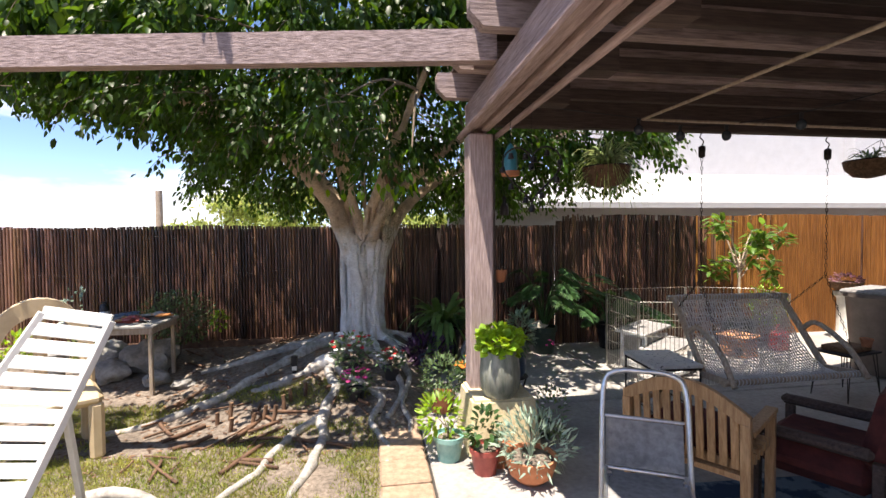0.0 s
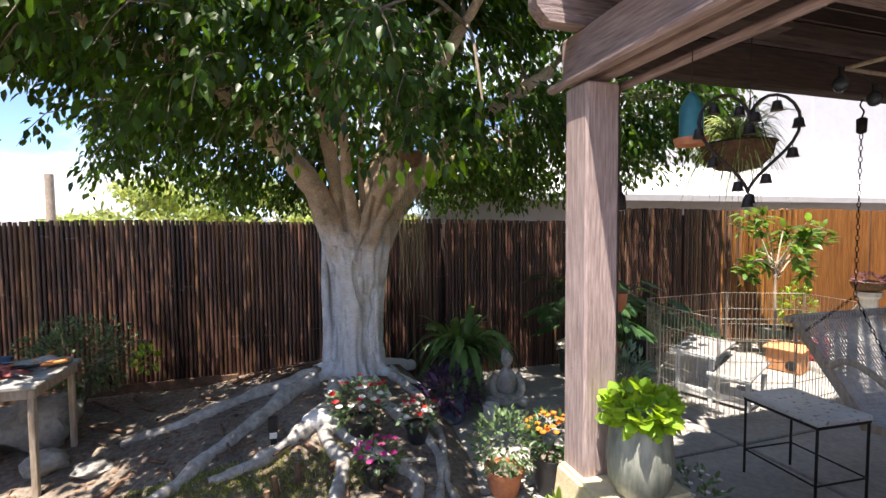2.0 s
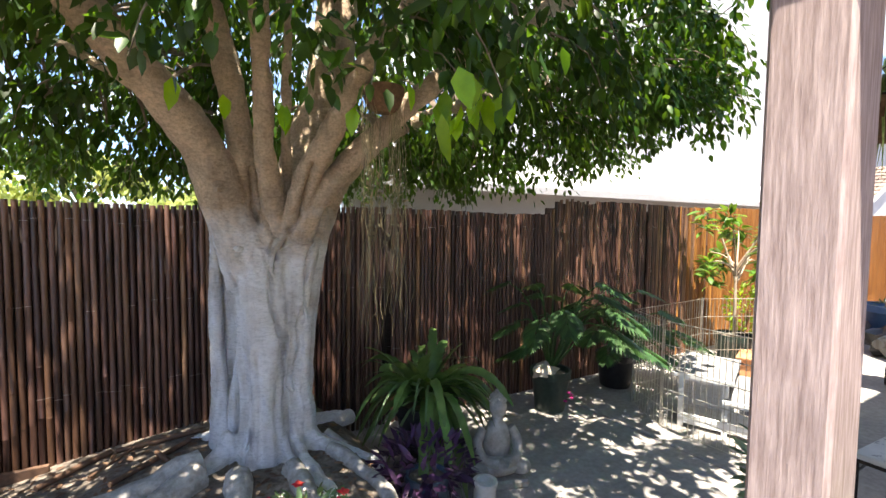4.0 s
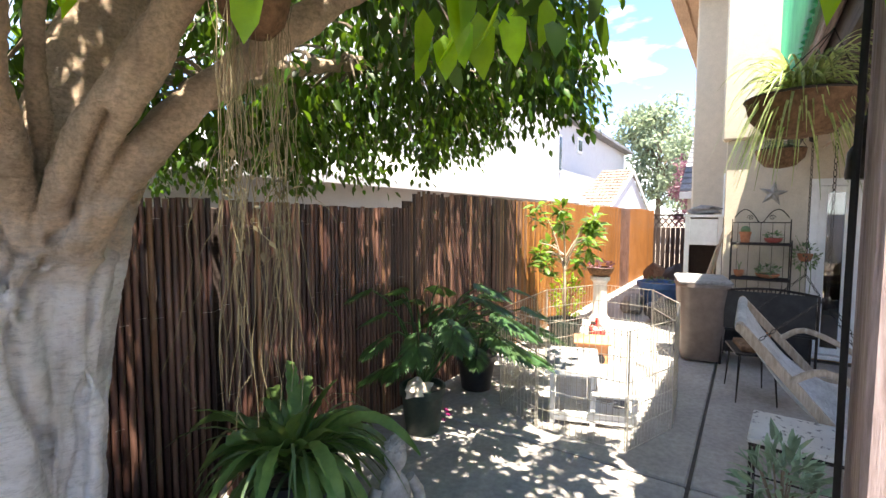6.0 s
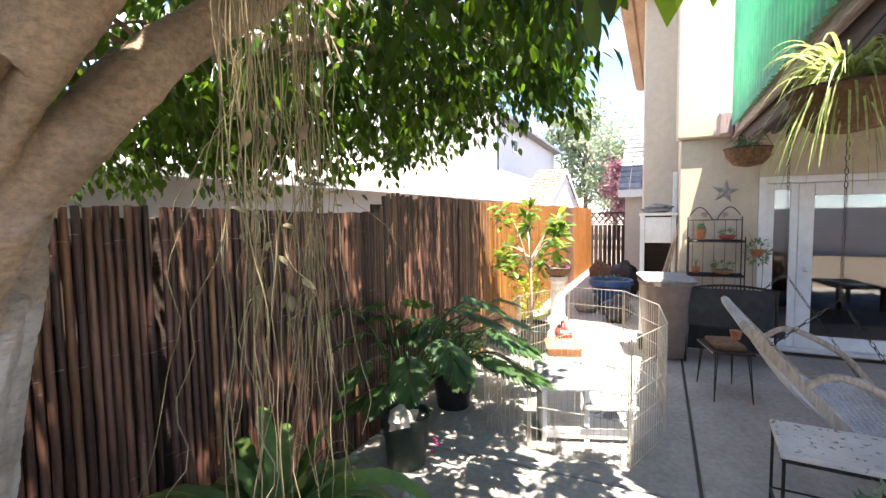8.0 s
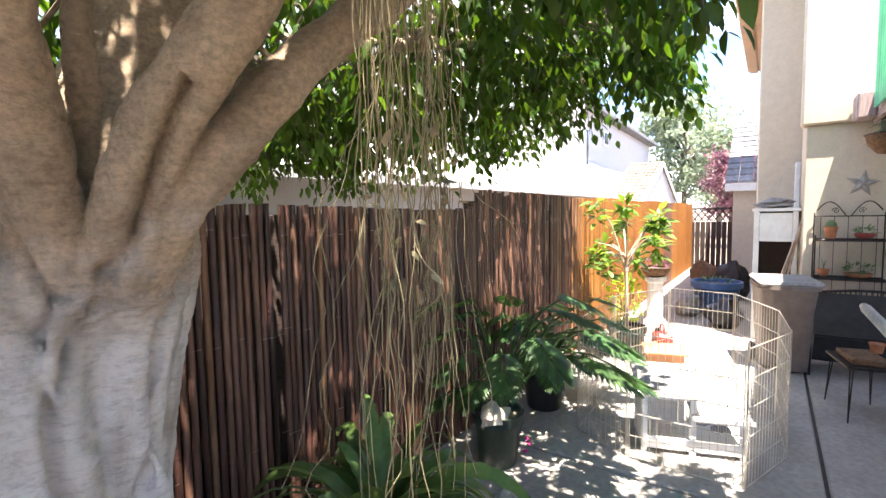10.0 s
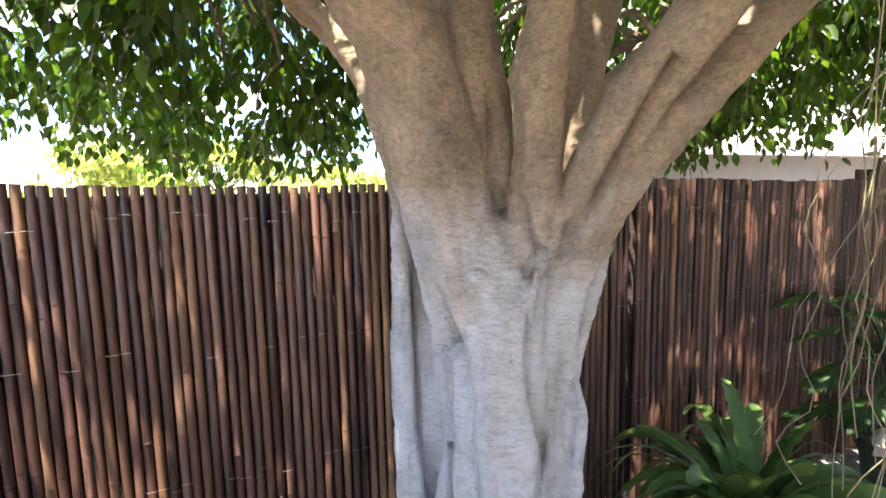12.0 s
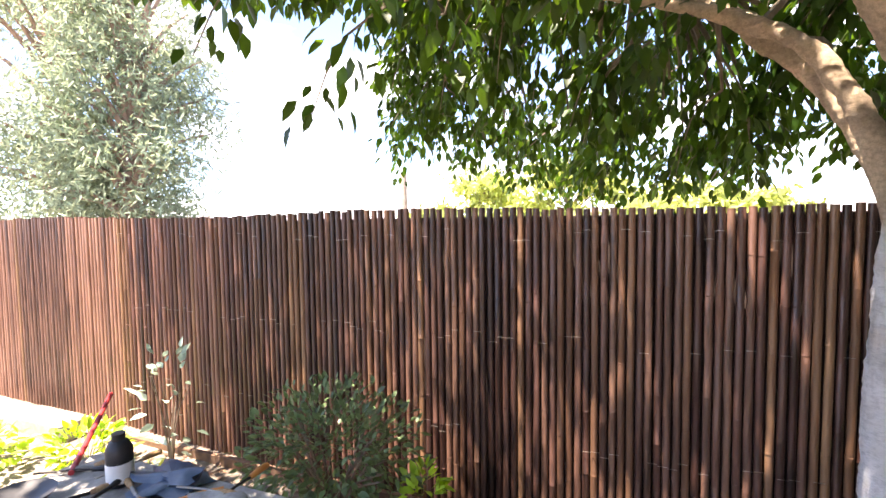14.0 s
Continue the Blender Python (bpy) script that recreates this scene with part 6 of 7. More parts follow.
# ---- pen, hutch ----
def build_pen():
    c = [(3.02, 5.62), (2.81, 5.20), (2.80, 4.52), (3.40, 4.30), (4.15, 4.36), (4.85, 4.70), (4.95, 5.30), (4.2, 5.66)]
    pen = thing("wire_pen", "folding eight-sided galvanised wire exercise pen round the hutch", "pet pen", (0, 0, 0))
    H = 0.87
    for i in range(8):
        a, b = Vector((*c[i], 0.0)), Vector((*c[(i + 1) % 8], 0.0))
        up = Vector((0, 0, 1))
        d = (b - a)
        a2, b2 = a + d.normalized() * 0.012, b - d.normalized() * 0.012
        pn = part("panel", Geo().tube([a2 + up * H, a2 + up * 0.006, b2 + up * 0.006, b2 + up * H, a2 + up * H], 0.0042, 6), M_STEEL, pen)
        for z in (0.16, 0.32, 0.50, 0.68):
            part("wire", Geo().tube([a2 + up * z, b2 + up * z], 0.0034, 5), M_STEEL, pn)
        n = int(d.length / 0.045)
        for k in range(1, n):
            p = a2.lerp(b2, k / n)
            part("wire", Geo().tube([p + up * 0.008, p + up * H], 0.0026, 4), M_STEEL, pn)
        part("clip", Geo().tube([b + up * (H + 0.015), b + up * 0.01], 0.003, 5), M_STEEL, pn)
    t = thing("rabbit_hutch", "white wooden hutch with two grey felt roofs and wire fronts", "hutch", (2.95, 5.14, 0), -70.5)
    # local x runs along the front, y goes back
    part("base", Geo().span(0, 0.66, 0, 0.40, 0.03, 0.07), M_WHITE, t)
    for x, h in ((0.02, 0.42), (0.33, 0.42), (0.64, 0.27)):
        for y in (0.02, 0.38):
            part("leg", Geo().span(x - 0.02, x + 0.02, y - 0.02, y + 0.02, 0, h), M_WHITE, t)
    part("rail", Geo().span(0.045, 0.305, 0.002, 0.036, 0.385, 0.42), M_WHITE, t)
    part("rail", Geo().span(0.355, 0.615, 0.002, 0.036, 0.24, 0.27), M_WHITE, t)
    part("rail", Geo().span(0.0, 0.66, -0.002, 0.0325, 0.072, 0.11), M_WHITE, t)
    part("side_panel", Geo().span(-0.004, 0.012, 0.045, 0.355, 0.075, 0.41), M_WHITE, t)
    part("back_panel", Geo().span(0.045, 0.305, 0.37, 0.385, 0.075, 0.41), M_WHITE, t)
    g = Geo()
    for k in range(1, 16):
        x = 0.045 + 0.26 * k / 16
        g.tube([(x, 0.018, 0.11), (x, 0.018, 0.385)], 0.0014, 4)
        x = 0.355 + 0.26 * k / 16
        g.tube([(x, 0.018, 0.11), (x, 0.018, 0.24)], 0.0014, 4)
    for k in range(1, 8):
        g.tube([(0.045, 0.018, 0.11 + 0.034 * k), (0.305, 0.018, 0.11 + 0.034 * k)], 0.0014, 4)
    part("wire_front", g, M_STEEL, t)
    part("roof", Geo().box((0.175, 0.19, 0.475), (0.42, 0.46, 0.025), Matrix.Rotation(radians(9), 3, "X"), 0.005), M_GREYROOF, t, "grey felt roof edged white")
    part("roof_edge", Geo().box((0.175, -0.048, 0.437), (0.43, 0.012, 0.035), None, 0.003), M_WHITE, t)
    part("roof", Geo().box((0.50, 0.19, 0.335), (0.36, 0.46, 0.022), Matrix.Rotation(radians(12), 3, "X"), 0.005), M_GREYROOF, t, "grey felt roof edged white")
    part("roof_edge", Geo().box((0.50, -0.048, 0.288), (0.37, 0.012, 0.03), None, 0.003), M_WHITE, t)
    t = thing("nest_box", "small orange wooden nest box with an arched hole", "box", (4.70, 5.30, 0), -72)
    part("body", Geo().span(-0.17, 0.17, -0.13, 0.13, 0.01, 0.25), M_ORANGE, t)
    part("lid", Geo().box((0, 0, 0.267), (0.40, 0.32, 0.02), Matrix.Rotation(radians(4), 3, "X")), M_ORANGE, t)
    # flat black disc stands in for the dark inside the opening
    part("hole", Geo().lathe([(0.055, 0), (0.055, 0.004), (0.001, 0.004)], 20), M_BLACK, t).matrix_basis = pose(0.08, -0.131, 0.085, 90, 0, 0)
    o = part("cloth", Geo().blob((3.55, 4.75, 0.04), (0.22, 0.16, 0.05), 18, 0.6, 4), M_GREYROOF)
    tagged(o, "crumpled grey cloth on the floor of the pen", "cloth")


build_pen()


# ---- by the house ----
def build_house_things():
    t = thing("wheeled_bin", "taupe plastic wheeled rubbish bin with a pale lid", "bin", (5.62, 4.30, 0), -78)
    g = Geo()
    pr = [(0.20, 0.02), (0.215, 0.1), (0.265, 0.86), (0.28, 0.87), (0.28, 0.91)]
    v, f = [], []
    for r, z in pr:
        for k in range(24):
            a = 2 * math.pi * k / 24
            cx, sy = math.cos(a), math.sin(a)
            p = 5.0
            q = (abs(cx) ** p + abs(sy) ** p) ** (-1 / p)
            v.append((r * q * cx, r * q * sy * 1.08, z))
    for i in range(len(pr) - 1):
        for k in range(24):
            f.append((i * 24 + k, i * 24 + (k + 1) % 24, (i + 1) * 24 + (k + 1) % 24, (i + 1) * 24 + k))
    f.append(tuple(range(24))[::-1])
    f.append(tuple(range(96, 120)))
    part("body", g.add(v, f), M_TAUPE, t)
    part("lid", Geo().box((0, 0, 0.935), (0.55, 0.59, 0.05), Matrix.Rotation(radians(2), 3, "X"), 0.02), M_GREYROOF, t, "sun-bleached grey lid")
    part("handle", Geo().tube([(-0.2, 0.33, 0.86), (0.2, 0.33, 0.86)], 0.015, 8), M_TAUPE, t)
    for x in (-0.23, 0.23):
        part("wheel", Geo().tube([(x - 0.025, 0.22, 0.10), (x + 0.025, 0.22, 0.10)], 0.10, 18), M_BLACK, t)
    # baker's rack
    t = thing("bakers_rack", "black wrought-iron plant rack with scrolled top", "shelf rack", (6.33, 3.745, 0))
    x0, x1, w = -0.30, -0.02, 0.295
    for y in (-w, w):
        for x in (x0, x1):
            part("upright", Geo().tube([(x, y, 0), (x, y, 1.64 if x == x1 else 1.40)], 0.007, 7), M_IRON, t)
    for z in (0.35, 0.93, 1.35):
        sh = part("shelf", Geo().tube([(x0, -w, z), (x0, w, z)], 0.006, 6).tube([(x1, -w, z), (x1, w, z)], 0.006, 6).tube([(x0, -w, z), (x1, -w, z)], 0.006, 6).tube([(x0, w, z), (x1, w, z)], 0.006, 6), M_IRON, t)
        for k in range(9):
            part("slat", Geo().tube([(x0 + 0.28 * (k + 0.5) / 9, -w, z), (x0 + 0.28 * (k + 0.5) / 9, w, z)], 0.003, 5), M_IRON, sh)
        part("board", Geo().span(x0 + 0.005, x1 - 0.005, -w + 0.005, w - 0.005, z - 0.018, z - 0.006), M_DARKWOOD_SHADE, sh)
    g = Geo().tube([(x1, -w, 1.60), (x1, w, 1.60)], 0.006, 6)
    for k in range(5):
        y = -w + 2 * w * (k + 0.5) / 5
        g.tube([(x1, y, 0.35), (x1, y, 1.60)], 0.003, 5)
    for s in (-1, 1):
        pts = [(x1, s * (0.02 + 0.255 * u), 1.60 + 0.16 * math.sin(math.pi * (0.12 + 0.88 * (1 - u)))) for u in [i / 14 for i in range(15)]]
        g.tube(pts, 0.006, 6)
        g.tube([(x1, s * (0.11 + 0.035 * (1 - i / 16) * math.cos(i * 0.7)), 1.66 + 0.035 * (1 - i / 16) * math.sin(i * 0.7)) for i in range(16)], 0.004, 5)
    part("scrollwork", g, M_IRON, t)
    t = potted("terracotta pot of round cactus on the rack", (6.18, 3.90, 1.358), 0.06, 0.13, M_TERRA)
    part("cactus", Geo().blob((0, 0, 0.15), (0.05, 0.05, 0.05), 16, 0.1, 2), M_DLEAF, t)
    t = potted("low brown bowl of small succulents on the rack", (6.18, 3.62, 1.358), 0.09, 0.06, M_REDPOT, "bowl")
    bushy("foliage", t, M_DLEAF, 60, (0, 0, 0.08), (0.09, 0.09, 0.04), 0.04, 0.5)
    t = potted("shallow terracotta tray of succulents on the rack", (6.18, 3.66, 0.938), 0.12, 0.05, M_TERRA, "bowl")
    bushy("foliage", t, M_DLEAF, 90, (0, 0, 0.09), (0.11, 0.11, 0.06), 0.05, 0.4)
    t = potted("small terracotta pot with a sprig on the rack", (6.18, 3.95, 0.938), 0.055, 0.08, M_TERRA, "bowl")
    stems(t, (0, 0, 0.06), 6, 0.14, 0.06, 0.003, M_DLEAF)
    t = potted("green trailing plant hung at the rack's edge", (6.10, 3.32, 1.16), 0.07, 0.09, M_TERRA, "bowl")
    bushy("foliage", t, M_DLEAF, 160, (0, 0, 0.06), (0.15, 0.13, 0.15), 0.05, 0.4)
    part("tendril_growth", Geo().tube(curve_points([(0.05, 0.03, 0.05), (0.06, 0.03, -0.3), (0.04, 0.02, -0.6)], 8), 0.004, 5).tube(curve_points([(0.0, -0.05, 0.05), (0.0, -0.06, -0.2), (0.02, -0.05, -0.45)], 8), 0.004, 5).tube([(0, 0, 0.08), (0, 0.10, 0.30)], 0.003, 5), M_DLEAF, t)
    # star
    v = []
    for k in range(10):
        a, r = math.pi / 2 + k * math.pi / 5, (0.155 if k % 2 == 0 else 0.06)
        v.append((0.0, r * math.cos(a), r * math.sin(a)))
    v += [(-0.045, 0, 0), (0.004, 0, 0)]
    g = Geo().add(v, [(k, (k + 1) % 10, 10) for k in range(10)] + [((k + 1) % 10, k, 11) for k in range(10)])
    o = part("wall_star", g, M_STONE, None, "", False)
    o.matrix_basis = pose(6.344, 3.64, 1.95, 8, 0, 0)
    tagged(o, "grey metal barn star hung on the stucco wall", "wall ornament")
    # old white cabinet with leaning sticks
    t = thing("white_cabinet", "tall open white cabinet frame against the house corner", "cabinet", (7.0, 4.16, 0))
    part("post", Geo().span(-0.25, -0.19, 0.40, 0.46, 0, 1.66), M_WHITE, t)
    part("post", Geo().span(-0.25, -0.19, 0.005, 0.06, 0, 1.66), M_WHITE, t)
    part("header", Geo().span(-0.252, -0.20, 0.062, 0.398, 1.28, 1.64), M_WHITE, t)
    part("top", Geo().span(-0.28, 0.3, -0.02, 0.48, 1.662, 1.70), M_WHITE, t)
    part("back", Geo().span(0.25, 0.28, 0.005, 0.46, 0, 1.66), M_DARKWOOD_SHADE, t)
    part("side", Geo().span(-0.18, 0.24, 0.44, 0.458, 0, 1.66), M_WHITE, t)
    o = part("folded_tarp", Geo().blob((6.95, 4.40, 1.755), (0.22, 0.2, 0.06), 16, 0.5, 6), M_GREYROOF)
    tagged(o, "folded grey tarp lying on the white cabinet", "tarp")
    for i, (a, b) in enumerate((((6.62, 4.50, 0.0), (6.66, 4.12, 1.60)), ((6.58, 4.42, 0.0), (6.63, 4.15, 1.45)), ((6.55, 4.56, 0.0), (6.60, 4.20, 1.30)))):
        o = part("pole_leaning", Geo().tube([a, b], 0.013, 7), M_PALEWOOD)
        tagged(o, "thin pale wooden pole leaning on the cabinet", "pole", "leaning poles")
    # black iron garden chair with mesh back
    t = thing("garden_bench", "black wrought-iron mesh garden seat against the house", "bench", (5.72, 3.66, 0), 90)
    g = Geo()
    for x in (-0.42, 0.42):
        part("leg", Geo().tube([(x, -0.25, 0), (x, -0.23, 0.62)], 0.013, 8), M_IRON, t)
        part("leg", Geo().tube([(x, 0.25, 0), (x, 0.30, 0.86)], 0.013, 8), M_IRON, t)
        part("arm", Geo().tube(curve_points([(x, 0.26, 0.62), (x, 0, 0.66), (x, -0.25, 0.62)], 9), 0.013, 8), M_IRON, t)
    part("seat", Geo().span(-0.42, 0.42, -0.25, 0.25, 0.40, 0.425, 0.01), M_BLACK, t)
    for k in range(22):
        x = -0.40 + 0.8 * k / 21
        part("back_slat", Geo().tube([(x, 0.265, 0.44), (x, 0.29, 0.84 + 0.05 * math.cos(x * 3.6))], 0.006, 5), M_IRON, t)
    part("top_rail", Geo().tube([(-0.42 + 0.84 * k / 14, 0.295, 0.85 + 0.05 * math.cos((-0.42 + 0.84 * k / 14) * 3.6)) for k in range(15)], 0.013, 8), M_IRON, t)
    part("cushion", Geo().box((0, 0.0, 0.465), (0.78, 0.46, 0.08), None, 0.035), M_BLACK, t, "dark grey seat cushion")
    part("mesh_panel", Geo().span(-0.40, 0.40, 0.296, 0.301, 0.44, 0.86, 0.002), M_BLACK, t, "fine black mesh")
    part("mesh_panel", Geo().span(-0.41, 0.41, -0.262, -0.256, 0.03, 0.395, 0.002), M_BLACK, t, "fine black mesh")
    # side table with hairpin legs
    t = thing("side_table", "small dark side table on bent wire legs", "side table", (4.55, 3.80, 0), 12)
    part("tabletop", Geo().span(-0.24, 0.24, -0.17, 0.17, 0.43, 0.45), M_IRON, t)
    for x in (-0.2, 0.2):
        for y in (-0.13, 0.13):
            part("leg", Geo().tube([(x - 0.03, y, 0.43), (x * 1.25, y * 1.2, 0.005), (x + 0.03, y, 0.43)], 0.005, 6), M_IRON, t)
    o = part("tray", Geo().box((4.55, 3.80, 0.475), (0.36, 0.24, 0.05), Matrix.Rotation(radians(12), 3, "Z"), 0.01), M_COIR)
    tagged(o, "shallow dark brown tray on the side table", "tray")
    t = potted("small terracotta pot on the dark side table", (4.66, 3.70, 0.50), 0.05, 0.08, M_TERRA)
    # far hanging baskets
    for at, r, lab in (((4.60, 3.66, 2.12), 0.19, "coir hanging basket of short green plants near the doors"), ((1.99, 3.70, 2.02), 0.20, "coir hanging basket with a huge arching spider plant")):
        t = thing("hanging_basket", lab, "hanging basket", at)
        part("liner", Geo().lathe([(0.02, -0.02), (r * 0.6, 0.0), (r * 0.92, r * 0.35), (r, r * 0.75), (r * 0.9, r * 0.75), (r * 0.8, r * 0.6), (0.01, r * 0.6)], 26, (0, 0, 0), 0.03), M_COIR, t)
        part("rim", Geo().tube([(r * math.cos(a * 0.2618), r * math.sin(a * 0.2618), r * 0.76) for a in range(25)], 0.006, 6), M_IRON, t)
        for k in range(3):
            a = k * 2.094 + 0.4
            part("chain", Geo().tube([(r * math.cos(a), r * math.sin(a), r * 0.76), (0, -0.1, 2.44 - at[2])], 0.0025, 5), M_IRON, t)
        if r > 0.195:
            ribbons("foliage", t, M_STRIPE, 260, (0, 0, r * 0.7), 0.46, 0.017, 1.1, 0.75, "striped arching blades", 0, 9)
            ribbons("runner_growth", t, M_STRIPE, 70, (0, 0, r * 0.7), 0.46, 0.014, 0.5, 0.9, "trailing pale blades", 0, 9, fall=1.2)
        else:
            ribbons("foliage", t, M_DLEAF, 70, (0, 0, r * 0.7), 0.28, 0.02, 1.1, 0.8, "short arching leaves", 0, 6)


build_house_things()


# ---- furniture on the patio ----
def build_swing():
    t = thing("rope_swing", "woven rope porch swing on a wooden frame hung by chains", "porch swing", (0, 0, 0))
    bl, br, fl, fr = Vector((2.76, 3.88, 1.0)), Vector((3.90, 3.88, 0.99)), Vector((2.63, 3.05, 0.47)), Vector((3.79, 3.05, 0.48))
    part("back_bar", Geo().tube([bl - Vector((0.06, 0, 0)), br + Vector((0.06, 0, 0))], 0.026, 12), M_PALEWOOD, t)
    part("front_bar", Geo().tube([fl - Vector((0.05, 0, 0)), fr + Vector((0.05, 0, 0))], 0.024, 12), M_PALEWOOD, t)
    sag = 0.13
    for a, b in ((bl, fl), (br, fr)):
        part("side_rail", Geo().bar(a, a.lerp(b, 0.62) - Vector((0, 0, sag + 0.12)), 0.03, 0.055).bar(a.lerp(b, 0.60) - Vector((0, 0, sag + 0.115)), b, 0.03, 0.05), M_PALEWOOD, t)
        c = curve_points([a.lerp(b, 0.30) - Vector((0, 0, 0.12)), a.lerp(b, 0.5) + Vector((0, 0, 0.07)), a.lerp(b, 0.8) + Vector((0, -0.05, 0.08)), b + Vector((0, -0.06, -0.02))], 14)
        part("arm", Geo().tube(c, 0.021, 10), M_PALEWOOD, t)
    # woven rope sling
    def sling(u, v):
        p = bl.lerp(br, u).lerp(fl.lerp(fr, u), v)
        return p - Vector((0, 0, (sag + 0.16) * math.sin(math.pi * min(1, v * 1.02)) ** 0.9 * (0.8 + 0.2 * math.sin(math.pi * u))))
    g = Geo()
    for i in range(44):
        u = 0.03 + 0.94 * i / 43
        g.tube([sling(u + 0.006 * math.sin(k * 2.1 + i), k / 18) for k in range(19)], 0.0062, 5, False)
    for k in range(1, 34):
        v = k / 34
        g.tube([sling(0.03 + 0.94 * j / 16, v + 0.006 * math.sin(j * 1.9 + k)) for j in range(17)], 0.005, 4, False)
    part("rope_sling", g, M_ROPE, t)["kind"] = "stuff"
    g = Geo()
    for i in range(36):
        u = 0.03 + 0.94 * i / 35
        for p, q in ((bl.lerp(br, u), 0.029), (fl.lerp(fr, u), 0.027)):
            g.tube([p + Vector((0.006 * math.sin(a), q * math.cos(a), q * math.sin(a))) for a in [j * 0.785 for j in range(9)]], 0.004, 4, False)
    part("lashing", g, M_ROPE, t)["kind"] = "stuff"
    # chains
    for hk, a, b in (((2.73, 3.485, 2.44), bl, fl), ((3.95, 3.485, 2.44), br, fr)):
        h = Vector(hk)
        part("hook", Geo().tube(curve_points([h, h - Vector((0.02, 0, 0.04)), h - Vector((-0.015, 0, 0.07)), h - Vector((0, 0, 0.11))], 10), 0.005, 7), M_IRON, t)
        part("spring", Geo().lathe([(0.012, 0), (0.026, 0.01), (0.028, 0.09), (0.015, 0.10)], 14, h - Vector((0, 0, 0.21))), M_IRON, t)
        s = h - Vector((0, 0, 1.22))
        g = Geo()
        for p, q in ((h - Vector((0, 0, 0.21)), s), (s, a.lerp(b, 0.12)), (s, b)):
            n = max(4, int((q - p).length / 0.034))
            dirn = (q - p).normalized()
            sd = dirn.orthogonal().normalized()
            for k in range(n):
                c = p.lerp(q, (k + 0.5) / n)
                o = sd if k % 2 else dirn.cross(sd)
                g.tube([c + dirn * 0.021 * math.cos(x) + o * 0.009 * math.sin(x) for x in [j * 1.0472 for j in range(7)]], 0.0026, 4, False)
        part("chain", g, M_IRON, t)["kind"] = "stuff"


build_swing()


def build_patio_things():
    t = thing("terrazzo_table", "small metal-legged table with a chipped terrazzo top", "side table", (2.42, 3.56, 0), -4)
    part("tabletop", Geo().span(-0.21, 0.21, -0.25, 0.25, 0.515, 0.545, 0.005), M_TERRAZZO, t)
    part("apron", Geo().span(-0.205, 0.205, -0.245, 0.245, 0.495, 0.514, 0.003), M_IRON, t)
    for x in (-0.195, 0.195):
        for y in (-0.235, 0.235):
            part("leg", Geo().tube([(x, y, 0), (x, y, 0.495)], 0.008, 7), M_IRON, t)
        part("stretcher", Geo().tube([(x, -0.235, 0.16), (x, 0.235, 0.16)], 0.006, 6), M_IRON, t)
    for y in (-0.235, 0.235):
        part("stretcher", Geo().tube([(-0.195, y, 0.16), (0.195, y, 0.16)], 0.006, 6), M_IRON, t)
    # folding aluminium step stool
    t = thing("folding_chair", "folding aluminium chair with a grey mesh back", "chair", (1.24, 1.92, 0), -28)
    fr = [(-0.20, 0.0, 0.0), (-0.20, 0.16, 0.55), (-0.19, 0.24, 0.82), (-0.13, 0.26, 0.885), (0.0, 0.262, 0.895), (0.13, 0.26, 0.885), (0.19, 0.24, 0.82), (0.20, 0.16, 0.55), (0.20, 0.0, 0.0)]
    part("frame", Geo().tube(curve_points(fr, 40), 0.0135, 10), M_ALU, t)
    part("rear_frame", Geo().tube([(-0.165, 0.12, 0.0), (-0.165, 0.05, 0.45)], 0.011, 8).tube([(0.165, 0.12, 0.0), (0.165, 0.05, 0.45)], 0.011, 8).tube([(-0.165, 0.115, 0.03), (0.165, 0.115, 0.03)], 0.011, 8), M_ALU, t)
    bk = part("back_rail", Geo().tube([(-0.185, 0.165, 0.42), (0.185, 0.165, 0.42)], 0.009, 8), M_ALU, t)
    part("back_rail", Geo().tube([(-0.185, 0.228, 0.66), (0.185, 0.228, 0.66)], 0.009, 8), M_ALU, t)
    part("mesh", Geo().bar((0, 0.167, 0.43), (0, 0.226, 0.65), 0.36, 0.006, 0.002, (0, 1, 0)), M_GREYROOF, bk)
    st = part("seat", Geo().box((0, -0.05, 0.435), (0.35, 0.34, 0.012), Matrix.Rotation(radians(-4), 3, "X")), M_GREYROOF, t)
    part("seat_rim", Geo().tube([(-0.18, 0.12, 0.435), (-0.18, -0.20, 0.44), (-0.15, -0.23, 0.44), (0.15, -0.23, 0.44), (0.18, -0.20, 0.44), (0.18, 0.12, 0.435)], 0.011, 8), M_ALU, st)
    # slatted teak bench seen from behind
    t = thing("teak_armchair", "slatted teak armchair with a curved back and maroon cushion", "armchair", (1.68, 2.23, 0), 125)
    W = 0.29
    for x in (-W, W):
        part("leg", Geo().bar((x, 0.06, 0), (x, 0.10, 0.68), 0.05, 0.045), M_TEAK, t)
        part("leg", Geo().bar((x, -0.42, 0), (x, -0.42, 0.60), 0.05, 0.045), M_TEAK, t)
        part("arm", Geo().bar((x, -0.44, 0.61), (x, 0.06, 0.62), 0.06, 0.025), M_TEAK, t)
    v, f = [], []
    for k in range(17):
        x = -W - 0.02 + (2 * W + 0.04) * k / 16
        z = 0.66 + 0.15 * math.cos(x * 4.6)
        v += [(x, 0.085, z - 0.035), (x, 0.12, z - 0.035), (x, 0.12, z + 0.035), (x, 0.085, z + 0.035)]
        if k:
            b = 4 * (k - 1)
            f += [(b, b + 1, b + 5, b + 4), (b + 1, b + 2, b + 6, b + 5), (b + 2, b + 3, b + 7, b + 6), (b + 3, b, b + 4, b + 7)]
    f += [(3, 2, 1, 0), (64, 65, 66, 67)]
    part("top_rail", Geo().add(v, f), M_TEAK, t)
